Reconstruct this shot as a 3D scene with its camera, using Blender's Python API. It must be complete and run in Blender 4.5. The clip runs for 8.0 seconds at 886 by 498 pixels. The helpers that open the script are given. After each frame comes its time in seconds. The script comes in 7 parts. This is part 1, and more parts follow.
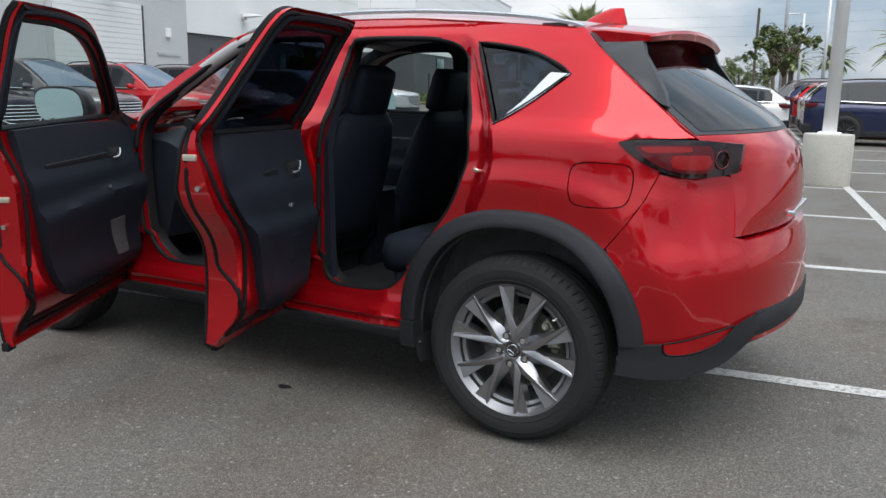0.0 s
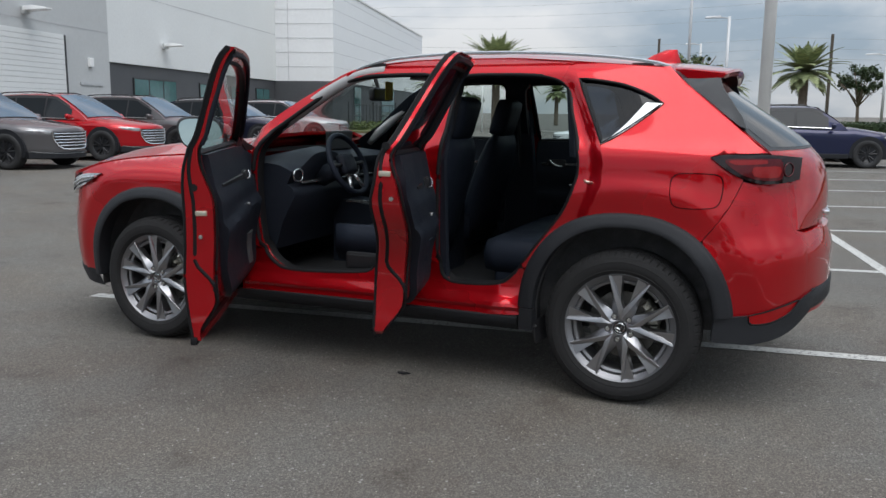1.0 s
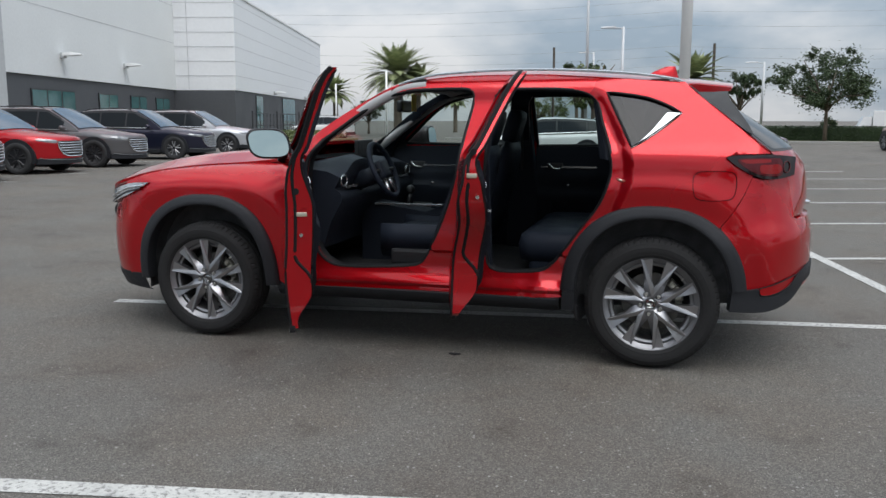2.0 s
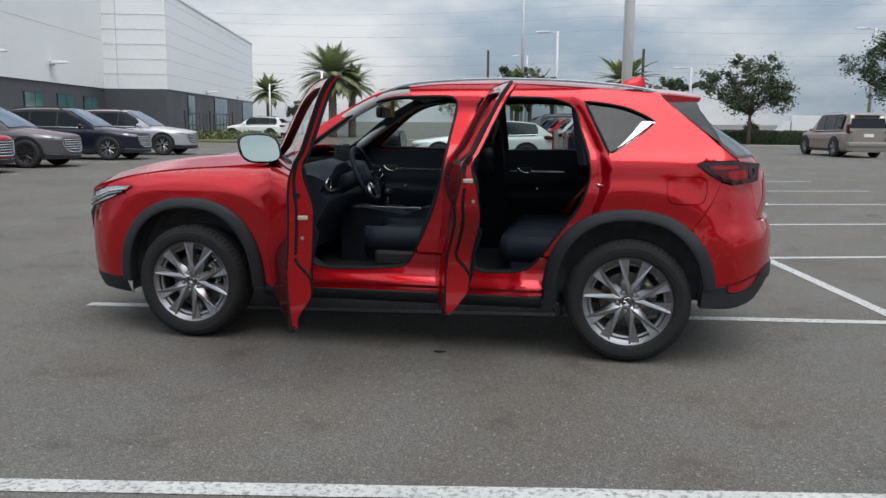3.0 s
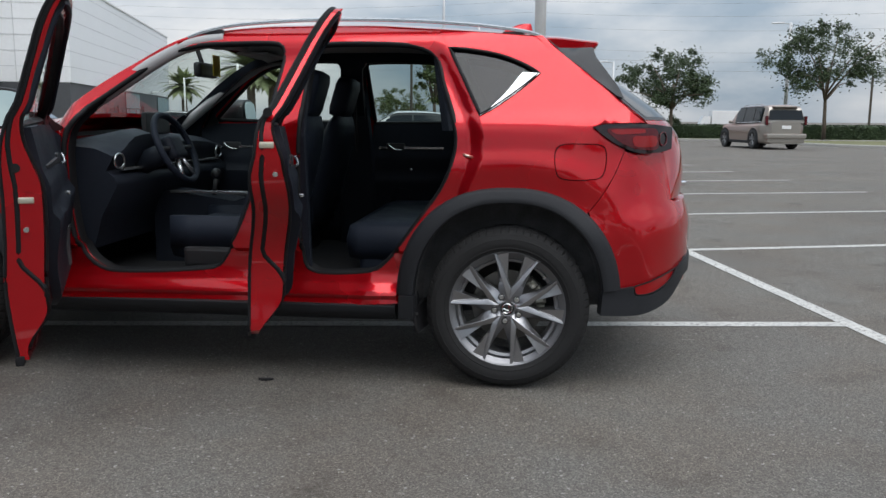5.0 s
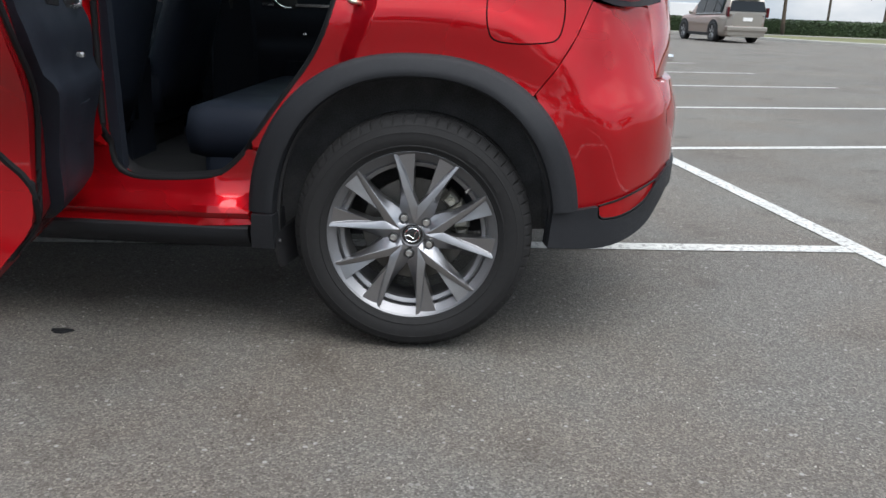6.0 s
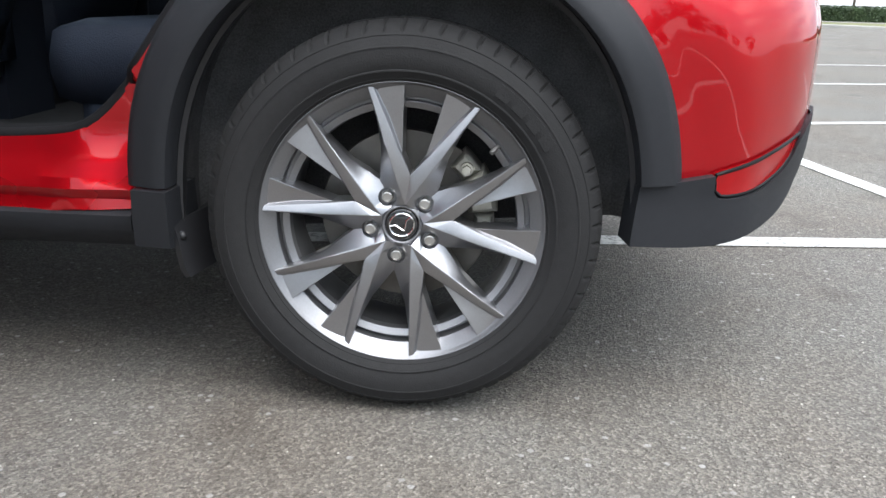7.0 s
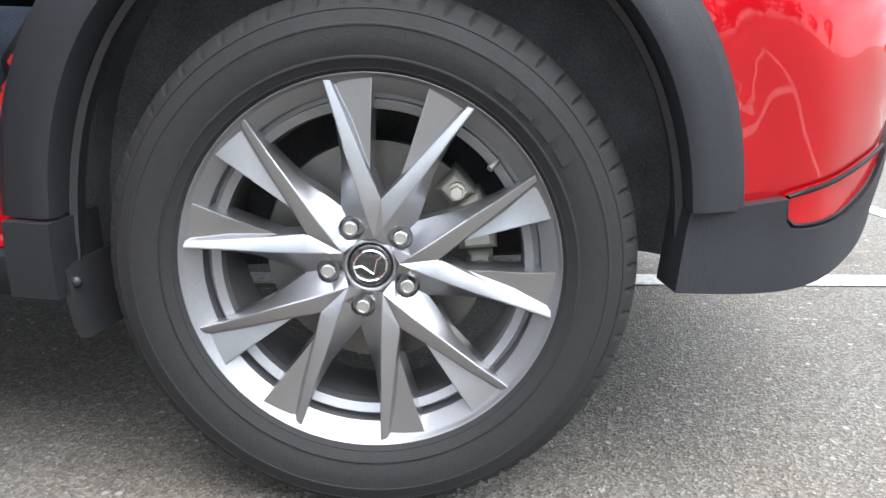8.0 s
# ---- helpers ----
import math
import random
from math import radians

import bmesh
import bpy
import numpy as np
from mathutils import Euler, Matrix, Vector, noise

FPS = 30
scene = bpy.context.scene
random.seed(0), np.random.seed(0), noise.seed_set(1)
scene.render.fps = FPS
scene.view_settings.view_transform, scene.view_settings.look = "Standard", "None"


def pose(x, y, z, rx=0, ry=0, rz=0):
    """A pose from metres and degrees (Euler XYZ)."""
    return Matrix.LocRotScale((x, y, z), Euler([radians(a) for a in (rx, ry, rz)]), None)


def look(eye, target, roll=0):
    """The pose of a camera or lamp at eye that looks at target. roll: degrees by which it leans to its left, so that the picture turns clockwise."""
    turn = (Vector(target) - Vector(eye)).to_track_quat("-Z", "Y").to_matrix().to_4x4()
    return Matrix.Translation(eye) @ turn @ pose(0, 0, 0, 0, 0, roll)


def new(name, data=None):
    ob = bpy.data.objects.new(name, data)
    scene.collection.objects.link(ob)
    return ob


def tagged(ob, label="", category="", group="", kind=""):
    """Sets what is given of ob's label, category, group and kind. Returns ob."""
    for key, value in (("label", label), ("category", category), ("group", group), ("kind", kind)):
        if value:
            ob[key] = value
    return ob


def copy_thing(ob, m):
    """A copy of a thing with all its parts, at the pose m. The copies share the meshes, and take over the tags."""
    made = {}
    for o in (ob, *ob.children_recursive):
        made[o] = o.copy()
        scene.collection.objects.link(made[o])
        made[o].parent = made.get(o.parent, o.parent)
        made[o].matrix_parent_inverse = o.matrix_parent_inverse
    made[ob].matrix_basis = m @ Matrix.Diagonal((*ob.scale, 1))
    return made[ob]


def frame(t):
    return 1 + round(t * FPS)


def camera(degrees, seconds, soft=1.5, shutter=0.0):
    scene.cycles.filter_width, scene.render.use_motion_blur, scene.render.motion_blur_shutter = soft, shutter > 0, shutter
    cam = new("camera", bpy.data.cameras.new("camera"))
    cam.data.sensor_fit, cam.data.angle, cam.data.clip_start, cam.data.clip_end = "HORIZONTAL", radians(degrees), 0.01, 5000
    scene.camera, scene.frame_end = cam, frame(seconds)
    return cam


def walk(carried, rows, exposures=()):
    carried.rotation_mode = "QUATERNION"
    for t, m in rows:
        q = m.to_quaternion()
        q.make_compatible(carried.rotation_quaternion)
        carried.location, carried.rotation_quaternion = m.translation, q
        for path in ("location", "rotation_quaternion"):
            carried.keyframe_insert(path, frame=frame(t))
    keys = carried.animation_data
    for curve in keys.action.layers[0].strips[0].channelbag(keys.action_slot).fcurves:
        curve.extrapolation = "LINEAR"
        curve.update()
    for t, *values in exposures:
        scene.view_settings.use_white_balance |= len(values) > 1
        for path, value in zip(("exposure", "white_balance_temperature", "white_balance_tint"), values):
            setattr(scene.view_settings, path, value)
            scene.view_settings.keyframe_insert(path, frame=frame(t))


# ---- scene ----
cam = camera(56.4, 8.0)
PATH = [
    (0, (1.208, -3.619, 1.343), (0.258, -1.904, 0.948), 1.0),
    (0.2, (1.149, -3.844, 1.264), (0.233, -2.102, 0.908), 0.6),
    (0.5, (1.005, -4.134, 1.333), (0.143, -2.364, 0.98), 0.7),
    (1, (0.665, -4.619, 1.336), (-0.092, -2.798, 1.008), 0.6),
    (2.3, (-0.09, -5.54, 1.357), (-0.502, -3.608, 1.045), 0.4),
    (2.5, (-0.171, -5.594, 1.366), (-0.524, -3.65, 1.054), 0.7),
    (3, (-0.193, -5.654, 1.377), (-0.555, -3.711, 1.071), 0.5),
    (3.5, (-0.215, -5.588, 1.376), (-0.548, -3.64, 1.07), 0.3),
    (4, (-0.175, -5.396, 1.332), (-0.424, -3.435, 1.032), 0.1),
    (4.2, (-0.155, -5.25, 1.293), (-0.367, -3.283, 0.996), 0.4),
    (5.3, (0.143, -4.087, 1.131), (-0.043, -2.124, 0.799), 0.3),
    (5.5, (0.163, -3.845, 1.09), (0.004, -1.89, 0.698), 0.5),
    (6, (0.179, -3.265, 1.021), (0.11, -1.347, 0.457), 2.1),
    (6.5, (0.158, -2.752, 0.929), (0.098, -0.84, 0.343), 1.7),
    (7, (0.152, -2.307, 0.751), (0.049, -0.396, 0.17), 1.7),
    (7.5, (0.128, -1.994, 0.676), (0.032, -0.072, 0.129), 1.3),
    (8, (0.137, -1.946, 0.659), (0.064, -0.01, 0.163), 1.6),
]
walk(cam, [(t, look(eye, target, roll)) for t, eye, target, roll in PATH],
     [(0, 0.2), (0.5, -0.02), (1.2, -0.12), (4.2, -0.12), (5.5, 0.1), (6.0, 0.44), (6.5, 0.78), (7.0, 1.14), (7.5, 1.53), (8.0, 1.78)])

# ---- daylight: bright hazy overcast, sun high behind the car ----
SUN_EL, SUN_AZ = radians(66), radians(138)      # azimuth from +y towards +x
world = bpy.data.worlds.new("sky")
scene.world = world
world.use_nodes = True
wn, wl = world.node_tree.nodes, world.node_tree.links
wn.clear()
w_out = wn.new("ShaderNodeOutputWorld")
w_bg = wn.new("ShaderNodeBackground")
w_sky = wn.new("ShaderNodeTexSky")
w_sky.sky_type = "NISHITA"
w_sky.sun_disc = False
w_sky.sun_elevation, w_sky.sun_rotation = SUN_EL, SUN_AZ
w_sky.dust_density = 2.0
w_co = wn.new("ShaderNodeTexCoord")
w_map = wn.new("ShaderNodeMapping")
w_map.inputs["Scale"].default_value = (1.0, 1.0, 2.6)
w_n = wn.new("ShaderNodeTexNoise")
w_n.inputs["Scale"].default_value = 2.9
w_n.inputs["Detail"].default_value = 7
w_n.inputs["Roughness"].default_value = 0.55
w_ramp = wn.new("ShaderNodeValToRGB")
w_ramp.color_ramp.elements[0].position, w_ramp.color_ramp.elements[1].position = 0.40, 0.64
w_ramp.color_ramp.elements[0].color = (4.4, 5.5, 6.7, 1)
w_ramp.color_ramp.elements[1].color = (10.2, 10.4, 10.7, 1)
w_mix = wn.new("ShaderNodeMixRGB")
w_mix.inputs["Fac"].default_value = 0.88
wl.new(w_co.outputs["Generated"], w_map.inputs["Vector"])
wl.new(w_map.outputs["Vector"], w_n.inputs["Vector"])
wl.new(w_n.outputs["Fac"], w_ramp.inputs["Fac"])
wl.new(w_sky.outputs["Color"], w_mix.inputs[1])
wl.new(w_ramp.outputs["Color"], w_mix.inputs[2])
w_sep = wn.new("ShaderNodeSeparateXYZ")
w_grad = wn.new("ShaderNodeMapRange")
w_grad.inputs["To Min"].default_value, w_grad.inputs["To Max"].default_value = 0.64, 1.86
w_scale = wn.new("ShaderNodeVectorMath")
w_scale.operation = "SCALE"
wl.new(w_co.outputs["Generated"], w_sep.inputs[0])
wl.new(w_sep.outputs["Z"], w_grad.inputs["Value"])
wl.new(w_mix.outputs["Color"], w_scale.inputs[0])
wl.new(w_grad.outputs[0], w_scale.inputs["Scale"])
wl.new(w_scale.outputs[0], w_bg.inputs["Color"])
w_bg.inputs["Strength"].default_value = 0.116
wl.new(w_bg.outputs["Background"], w_out.inputs["Surface"])

sun_data = bpy.data.lights.new("sun", "SUN")
sun_data.energy, sun_data.angle, sun_data.color = 2.3, radians(58), (1.0, 0.99, 0.98)
sun = new("sun", sun_data)
sun.matrix_world = look((0, 0, 0), (-math.sin(SUN_AZ) * math.cos(SUN_EL), -math.cos(SUN_AZ) * math.cos(SUN_EL), -math.sin(SUN_EL)))
scene.view_settings.exposure = 0.0


# ---- materials ----
def material(name, color, rough=0.5, metal=0.0, vary=0.12, scale=3.0, fine=60.0, bump=0.0, bump_scale=200.0, coat=0.0, spec=0.5, rough_vary=0.08):
    """A surface with a coarse and a fine variation of tone, of roughness and a fine relief."""
    m = bpy.data.materials.new(name)
    m.use_nodes = True
    n, l = m.node_tree.nodes, m.node_tree.links
    b = n["Principled BSDF"]
    co = n.new("ShaderNodeTexCoord")
    big, small = n.new("ShaderNodeTexNoise"), n.new("ShaderNodeTexNoise")
    big.inputs["Scale"].default_value, small.inputs["Scale"].default_value = scale, fine
    big.inputs["Detail"].default_value, small.inputs["Detail"].default_value = 4, 3
    add = n.new("ShaderNodeMath")
    add.operation = "ADD"
    rng = n.new("ShaderNodeMapRange")
    rng.inputs["From Min"].default_value, rng.inputs["From Max"].default_value = 0.6, 1.4
    rng.inputs["To Min"].default_value, rng.inputs["To Max"].default_value = 1 - vary, 1 + vary
    mul = n.new("ShaderNodeVectorMath")
    mul.operation = "SCALE"
    mul.inputs[0].default_value = color
    for node in (big, small):
        l.new(co.outputs["Object"], node.inputs["Vector"])
    l.new(big.outputs["Fac"], add.inputs[0])
    l.new(small.outputs["Fac"], add.inputs[1])
    l.new(add.outputs[0], rng.inputs["Value"])
    l.new(rng.outputs[0], mul.inputs["Scale"])
    l.new(mul.outputs[0], b.inputs["Base Color"])
    rr = n.new("ShaderNodeMapRange")
    rr.inputs["From Min"].default_value, rr.inputs["From Max"].default_value = 0.3, 0.7
    rr.inputs["To Min"].default_value, rr.inputs["To Max"].default_value = max(0.0, rough - rough_vary * rough * 2), min(1.0, rough + rough_vary * rough * 2)
    l.new(big.outputs["Fac"], rr.inputs["Value"])
    l.new(rr.outputs[0], b.inputs["Roughness"])
    b.inputs["Metallic"].default_value = metal
    b.inputs["Specular IOR Level"].default_value = spec
    if coat:
        b.inputs["Coat Weight"].default_value, b.inputs["Coat Roughness"].default_value = coat, 0.03
    if bump:
        grain = n.new("ShaderNodeTexNoise")
        grain.inputs["Scale"].default_value, grain.inputs["Detail"].default_value = bump_scale, 3
        bp = n.new("ShaderNodeBump")
        bp.inputs["Strength"].default_value, bp.inputs["Distance"].default_value = bump, 0.004
        l.new(co.outputs["Object"], grain.inputs["Vector"])
        l.new(grain.outputs["Fac"], bp.inputs["Height"])
        l.new(bp.outputs["Normal"], b.inputs["Normal"])
    return m


def car_paint(name, color, metal=0.45, rough=0.32, flake=0.06):
    """Metallic base under a clear coat, with fine flakes."""
    m = material(name, color, rough, metal, vary=flake, scale=1.2, fine=900.0, coat=1.0, spec=0.1, rough_vary=0.05)
    m.node_tree.nodes["Principled BSDF"].inputs["Coat IOR"].default_value = 1.46
    m.node_tree.nodes["Principled BSDF"].inputs["Specular Tint"].default_value = (1.0, 0.12, 0.12, 1)
    return m


def glass_material(name, tint, rough=0.0, see=0.9, base=0.05):
    """Thin pane: a tinted see-through sheet with a mirror's gloss by Fresnel."""
    m = bpy.data.materials.new(name)
    m.use_nodes = True
    n, l = m.node_tree.nodes, m.node_tree.links
    out = n["Material Output"]
    n.remove(n["Principled BSDF"])
    clear, gloss, mix = n.new("ShaderNodeBsdfTransparent"), n.new("ShaderNodeBsdfGlossy"), n.new("ShaderNodeMixShader")
    lay, pw, fres = n.new("ShaderNodeLayerWeight"), n.new("ShaderNodeMath"), n.new("ShaderNodeMath")
    lay.inputs["Blend"].default_value = 0.5
    pw.operation, fres.operation = "POWER", "MULTIPLY_ADD"
    pw.inputs[1].default_value = 5.0
    fres.inputs[1].default_value, fres.inputs[2].default_value = 0.9, base
    l.new(lay.outputs["Facing"], pw.inputs[0])
    l.new(pw.outputs[0], fres.inputs[0])
    clear.inputs["Color"].default_value = (*[c * see for c in tint], 1)
    gloss.inputs["Color"].default_value = (1, 1, 1, 1)
    gloss.inputs["Roughness"].default_value = rough
    l.new(fres.outputs[0], mix.inputs["Fac"])
    l.new(clear.outputs[0], mix.inputs[1])
    l.new(gloss.outputs[0], mix.inputs[2])
    l.new(mix.outputs[0], out.inputs["Surface"])
    return m


def asphalt_material():
    """Worn parking-lot asphalt: dark binder, pale and dark stones, patchy stains and faint cracks."""
    m = bpy.data.materials.new("asphalt")
    m.use_nodes = True
    n, l = m.node_tree.nodes, m.node_tree.links
    b = n["Principled BSDF"]
    co = n.new("ShaderNodeTexCoord")

    def noise_node(scale, detail=4, rough=0.5):
        k = n.new("ShaderNodeTexNoise")
        k.inputs["Scale"].default_value, k.inputs["Detail"].default_value, k.inputs["Roughness"].default_value = scale, detail, rough
        l.new(co.outputs["Object"], k.inputs["Vector"])
        return k

    def ramp(src, stops):
        r = n.new("ShaderNodeValToRGB")
        e = r.color_ramp.elements
        while len(e) < len(stops):
            e.new(0.5)
        for el, (p, c) in zip(e, stops):
            el.position, el.color = p, (*c, 1)
        l.new(src, r.inputs["Fac"])
        return r

    def mixed(kind, fac, a, c):
        k = n.new("ShaderNodeMixRGB")
        k.blend_type = kind
        if isinstance(fac, float):
            k.inputs["Fac"].default_value = fac
        else:
            l.new(fac, k.inputs["Fac"])
        l.new(a, k.inputs[1])
        l.new(c, k.inputs[2])
        return k

    stones = n.new("ShaderNodeTexVoronoi")
    stones.inputs["Scale"].default_value = 190
    l.new(co.outputs["Object"], stones.inputs["Vector"])
    tone = ramp(stones.outputs["Color"], [(0.0, (0.074, 0.068, 0.062)), (0.5, (0.125, 0.116, 0.105)), (0.8, (0.182, 0.170, 0.154)), (0.985, (0.26, 0.246, 0.225))])
    grit = noise_node(420, 3)
    grit_r = ramp(grit.outputs["Fac"], [(0.3, (0.66, 0.66, 0.66)), (0.7, (1.34, 1.34, 1.34))])
    patch = noise_node(0.55, 5, 0.6)
    patch_r = ramp(patch.outputs["Fac"], [(0.3, (0.82, 0.82, 0.83)), (0.55, (1.0, 0.995, 0.98)), (0.75, (1.1, 1.09, 1.06))])
    stain = noise_node(2.1, 5, 0.62)
    stain_r = ramp(stain.outputs["Fac"], [(0.30, (0.72, 0.71, 0.70)), (0.44, (1, 1, 1))])
    c1 = mixed("MULTIPLY", 1.0, tone.outputs["Color"], grit_r.outputs["Color"])
    c2 = mixed("MULTIPLY", 1.0, c1.outputs["Color"], patch_r.outputs["Color"])
    c3 = mixed("MULTIPLY", 1.0, c2.outputs["Color"], stain_r.outputs["Color"])
    # faint brown and grey drifts, scattered pale chips
    tint = noise_node(1.1, 4, 0.6)
    tint_r = ramp(tint.outputs["Fac"], [(0.36, (1.05, 0.995, 0.94)), (0.60, (0.985, 1.0, 1.01))])
    c4 = mixed("MULTIPLY", 1.0, c3.outputs["Color"], tint_r.outputs["Color"])
    chips = n.new("ShaderNodeTexVoronoi")
    chips.inputs["Scale"].default_value = 52
    l.new(co.outputs["Object"], chips.inputs["Vector"])
    near = ramp(chips.outputs["Distance"], [(0.26, (1, 1, 1)), (0.36, (0, 0, 0))])
    rare = ramp(chips.outputs["Color"], [(0.80, (0, 0, 0)), (0.88, (1, 1, 1))])
    spot = mixed("MULTIPLY", 1.0, near.outputs["Color"], rare.outputs["Color"])
    pale = n.new("ShaderNodeRGB")
    pale.outputs[0].default_value = (0.28, 0.27, 0.255, 1)
    c5 = mixed("MIX", spot.outputs["Color"], c4.outputs["Color"], pale.outputs[0])
    pits = noise_node(75, 3, 0.6)
    pits_r = ramp(pits.outputs["Fac"], [(0.30, (0.55, 0.55, 0.55)), (0.42, (1, 1, 1))])
    c6 = mixed("MULTIPLY", 1.0, c5.outputs["Color"], pits_r.outputs["Color"])
    l.new(c6.outputs["Color"], b.inputs["Base Color"])
    b.inputs["Roughness"].default_value = 0.85
    b.inputs["Specular IOR Level"].default_value = 0.3
    bp = n.new("ShaderNodeBump")
    bp.inputs["Strength"].default_value, bp.inputs["Distance"].default_value = 0.7, 0.006
    l.new(stones.outputs["Distance"], bp.inputs["Height"])
    bp2 = n.new("ShaderNodeBump")
    bp2.inputs["Strength"].default_value, bp2.inputs["Distance"].default_value = 0.5, 0.004
    l.new(grit.outputs["Fac"], bp2.inputs["Height"])
    l.new(bp.outputs["Normal"], bp2.inputs["Normal"])
    l.new(bp2.outputs["Normal"], b.inputs["Normal"])
    return m


def line_paint_material():
    """White road paint, worn through to the asphalt in specks."""
    m = material("road paint", (0.45, 0.445, 0.42), 0.75, vary=0.2, scale=4.0, fine=70.0, bump=0.5, bump_scale=160)
    n, l = m.node_tree.nodes, m.node_tree.links
    b = n["Principled BSDF"]
    co = n.new("ShaderNodeTexCoord")
    wear = n.new("ShaderNodeTexNoise")
    wear.inputs["Scale"].default_value, wear.inputs["Detail"].default_value, wear.inputs["Roughness"].default_value = 38, 6, 0.7
    r = n.new("ShaderNodeValToRGB")
    r.color_ramp.elements[0].position, r.color_ramp.elements[1].position = 0.40, 0.49
    mx = n.new("ShaderNodeMixRGB")
    mx.inputs[1].default_value = (0.2, 0.195, 0.185, 1)
    l.new(co.outputs["Object"], wear.inputs["Vector"])
    l.new(wear.outputs["Fac"], r.inputs["Fac"])
    l.new(r.outputs["Color"], mx.inputs["Fac"])
    src = b.inputs["Base Color"].links[0].from_socket
    l.new(src, mx.inputs[2])
    l.new(mx.outputs["Color"], b.inputs["Base Color"])
    return m


M_asphalt = asphalt_material()
M_line = line_paint_material()
M_concrete = material("concrete", (0.42, 0.40, 0.35), 0.85, vary=0.16, scale=3, fine=45, bump=0.35, bump_scale=90)
M_kerb = material("kerb concrete", (0.33, 0.32, 0.295), 0.85, vary=0.14, scale=2, fine=30, bump=0.3, bump_scale=60)
M_white_wall = material("white render", (0.74, 0.75, 0.74), 0.7, vary=0.05, scale=0.35, fine=8, bump=0.1, bump_scale=30)
M_pale_wall = material("pale grey render", (0.5, 0.51, 0.51), 0.7, vary=0.05, scale=0.3, fine=8, bump=0.1, bump_scale=30)
M_panel = material("white metal panel", (0.8, 0.805, 0.81), 0.42, vary=0.04, scale=0.5, fine=5)
M_dark_wall = material("dark grey cladding", (0.075, 0.078, 0.085), 0.55, vary=0.12, scale=0.5, fine=9)
M_joint = material("panel joint", (0.46, 0.46, 0.47), 0.7)
M_win_frame = material("dark window frame", (0.03, 0.032, 0.035), 0.4)
M_green_glass = material("green tinted window glass", (0.06, 0.15, 0.15), 0.06, vary=0.25, scale=0.8, fine=3, spec=0.8)
M_steel = material("galvanised steel", (0.5, 0.51, 0.52), 0.5, 0.3, vary=0.1)
M_pole_white = material("white painted pole", (0.84, 0.84, 0.83), 0.45, vary=0.06)
M_pole_dark = material("dark wooden pole", (0.09, 0.075, 0.06), 0.9, vary=0.25)
M_black = material("black plastic", (0.018, 0.018, 0.02), 0.45, vary=0.1, bump=0.15, bump_scale=600)
M_rubber = material("black rubber seal", (0.008, 0.008, 0.009), 0.6, spec=0.2)
M_chrome = material("chrome", (0.82, 0.82, 0.83), 0.12, 1.0, vary=0.02)
M_hedge = material("hedge leaves", (0.035, 0.06, 0.022), 0.7, vary=0.5, scale=2, fine=25)
M_grass = material("grass", (0.12, 0.12, 0.05), 0.9, vary=0.4, scale=1.2, fine=25, bump=0.8, bump_scale=60)


# ---- mesh helpers ----
def part(name, bm, mat, parent=None, label="", smooth=False, m=None):
    """Links a bmesh as one mesh object, under a thing or a part where one is given."""
    if m is not None:
        bmesh.ops.transform(bm, matrix=m, verts=bm.verts)
    me = bpy.data.meshes.new(name)
    bm.to_mesh(me)
    bm.free()
    for k in (mat if isinstance(mat, (list, tuple)) else [mat]):
        me.materials.append(k)
    if smooth:
        me.shade_smooth()
    ob = new(name, me)
    if parent is not None:
        ob.parent = parent
    if label:
        ob["label"] = label
    return ob


def thing(name, label, category, group="", kind="", m=None):
    ob = new(name)
    ob.empty_display_size = 0.2
    if m is not None:
        ob.matrix_basis = m
    return tagged(ob, label, category, group, kind)


def box(bm, a, b, bevel=0.0, m=None, mi=0):
    """A box between two corners, with bevelled edges."""
    lo, hi = Vector([min(p, q) for p, q in zip(a, b)]), Vector([max(p, q) for p, q in zip(a, b)])
    r = bmesh.ops.create_cube(bm, size=1.0, matrix=Matrix.LocRotScale((lo + hi) / 2, None, hi - lo))
    vs = r["verts"]
    fs = set(f for v in vs for f in v.link_faces)
    if bevel:
        es = list(set(e for v in vs for e in v.link_edges))
        rb = bmesh.ops.bevel(bm, geom=es, offset=bevel, segments=2, profile=0.6, affect="EDGES")
        fs |= set(rb["faces"])
        vs = list(set(v for f in fs if f.is_valid for v in f.verts))
    for f in fs:
        if f.is_valid:
            f.material_index = mi
    if m is not None:
        bmesh.ops.transform(bm, matrix=m, verts=[v for v in vs if v.is_valid])
    return [v for v in vs if v.is_valid]


def rod(bm, p, q, r0, r1=None, seg=12, cap=True):
    """A round bar from p to q, tapering from r0 to r1."""
    r1 = r0 if r1 is None else r1
    p, q = Vector(p), Vector(q)
    d = q - p
    m = Matrix.Translation((p + q) / 2) @ d.to_track_quat("Z", "Y").to_matrix().to_4x4()
    return bmesh.ops.create_cone(bm, cap_ends=cap, segments=seg, radius1=r0, radius2=r1, depth=d.length, matrix=m)["verts"]


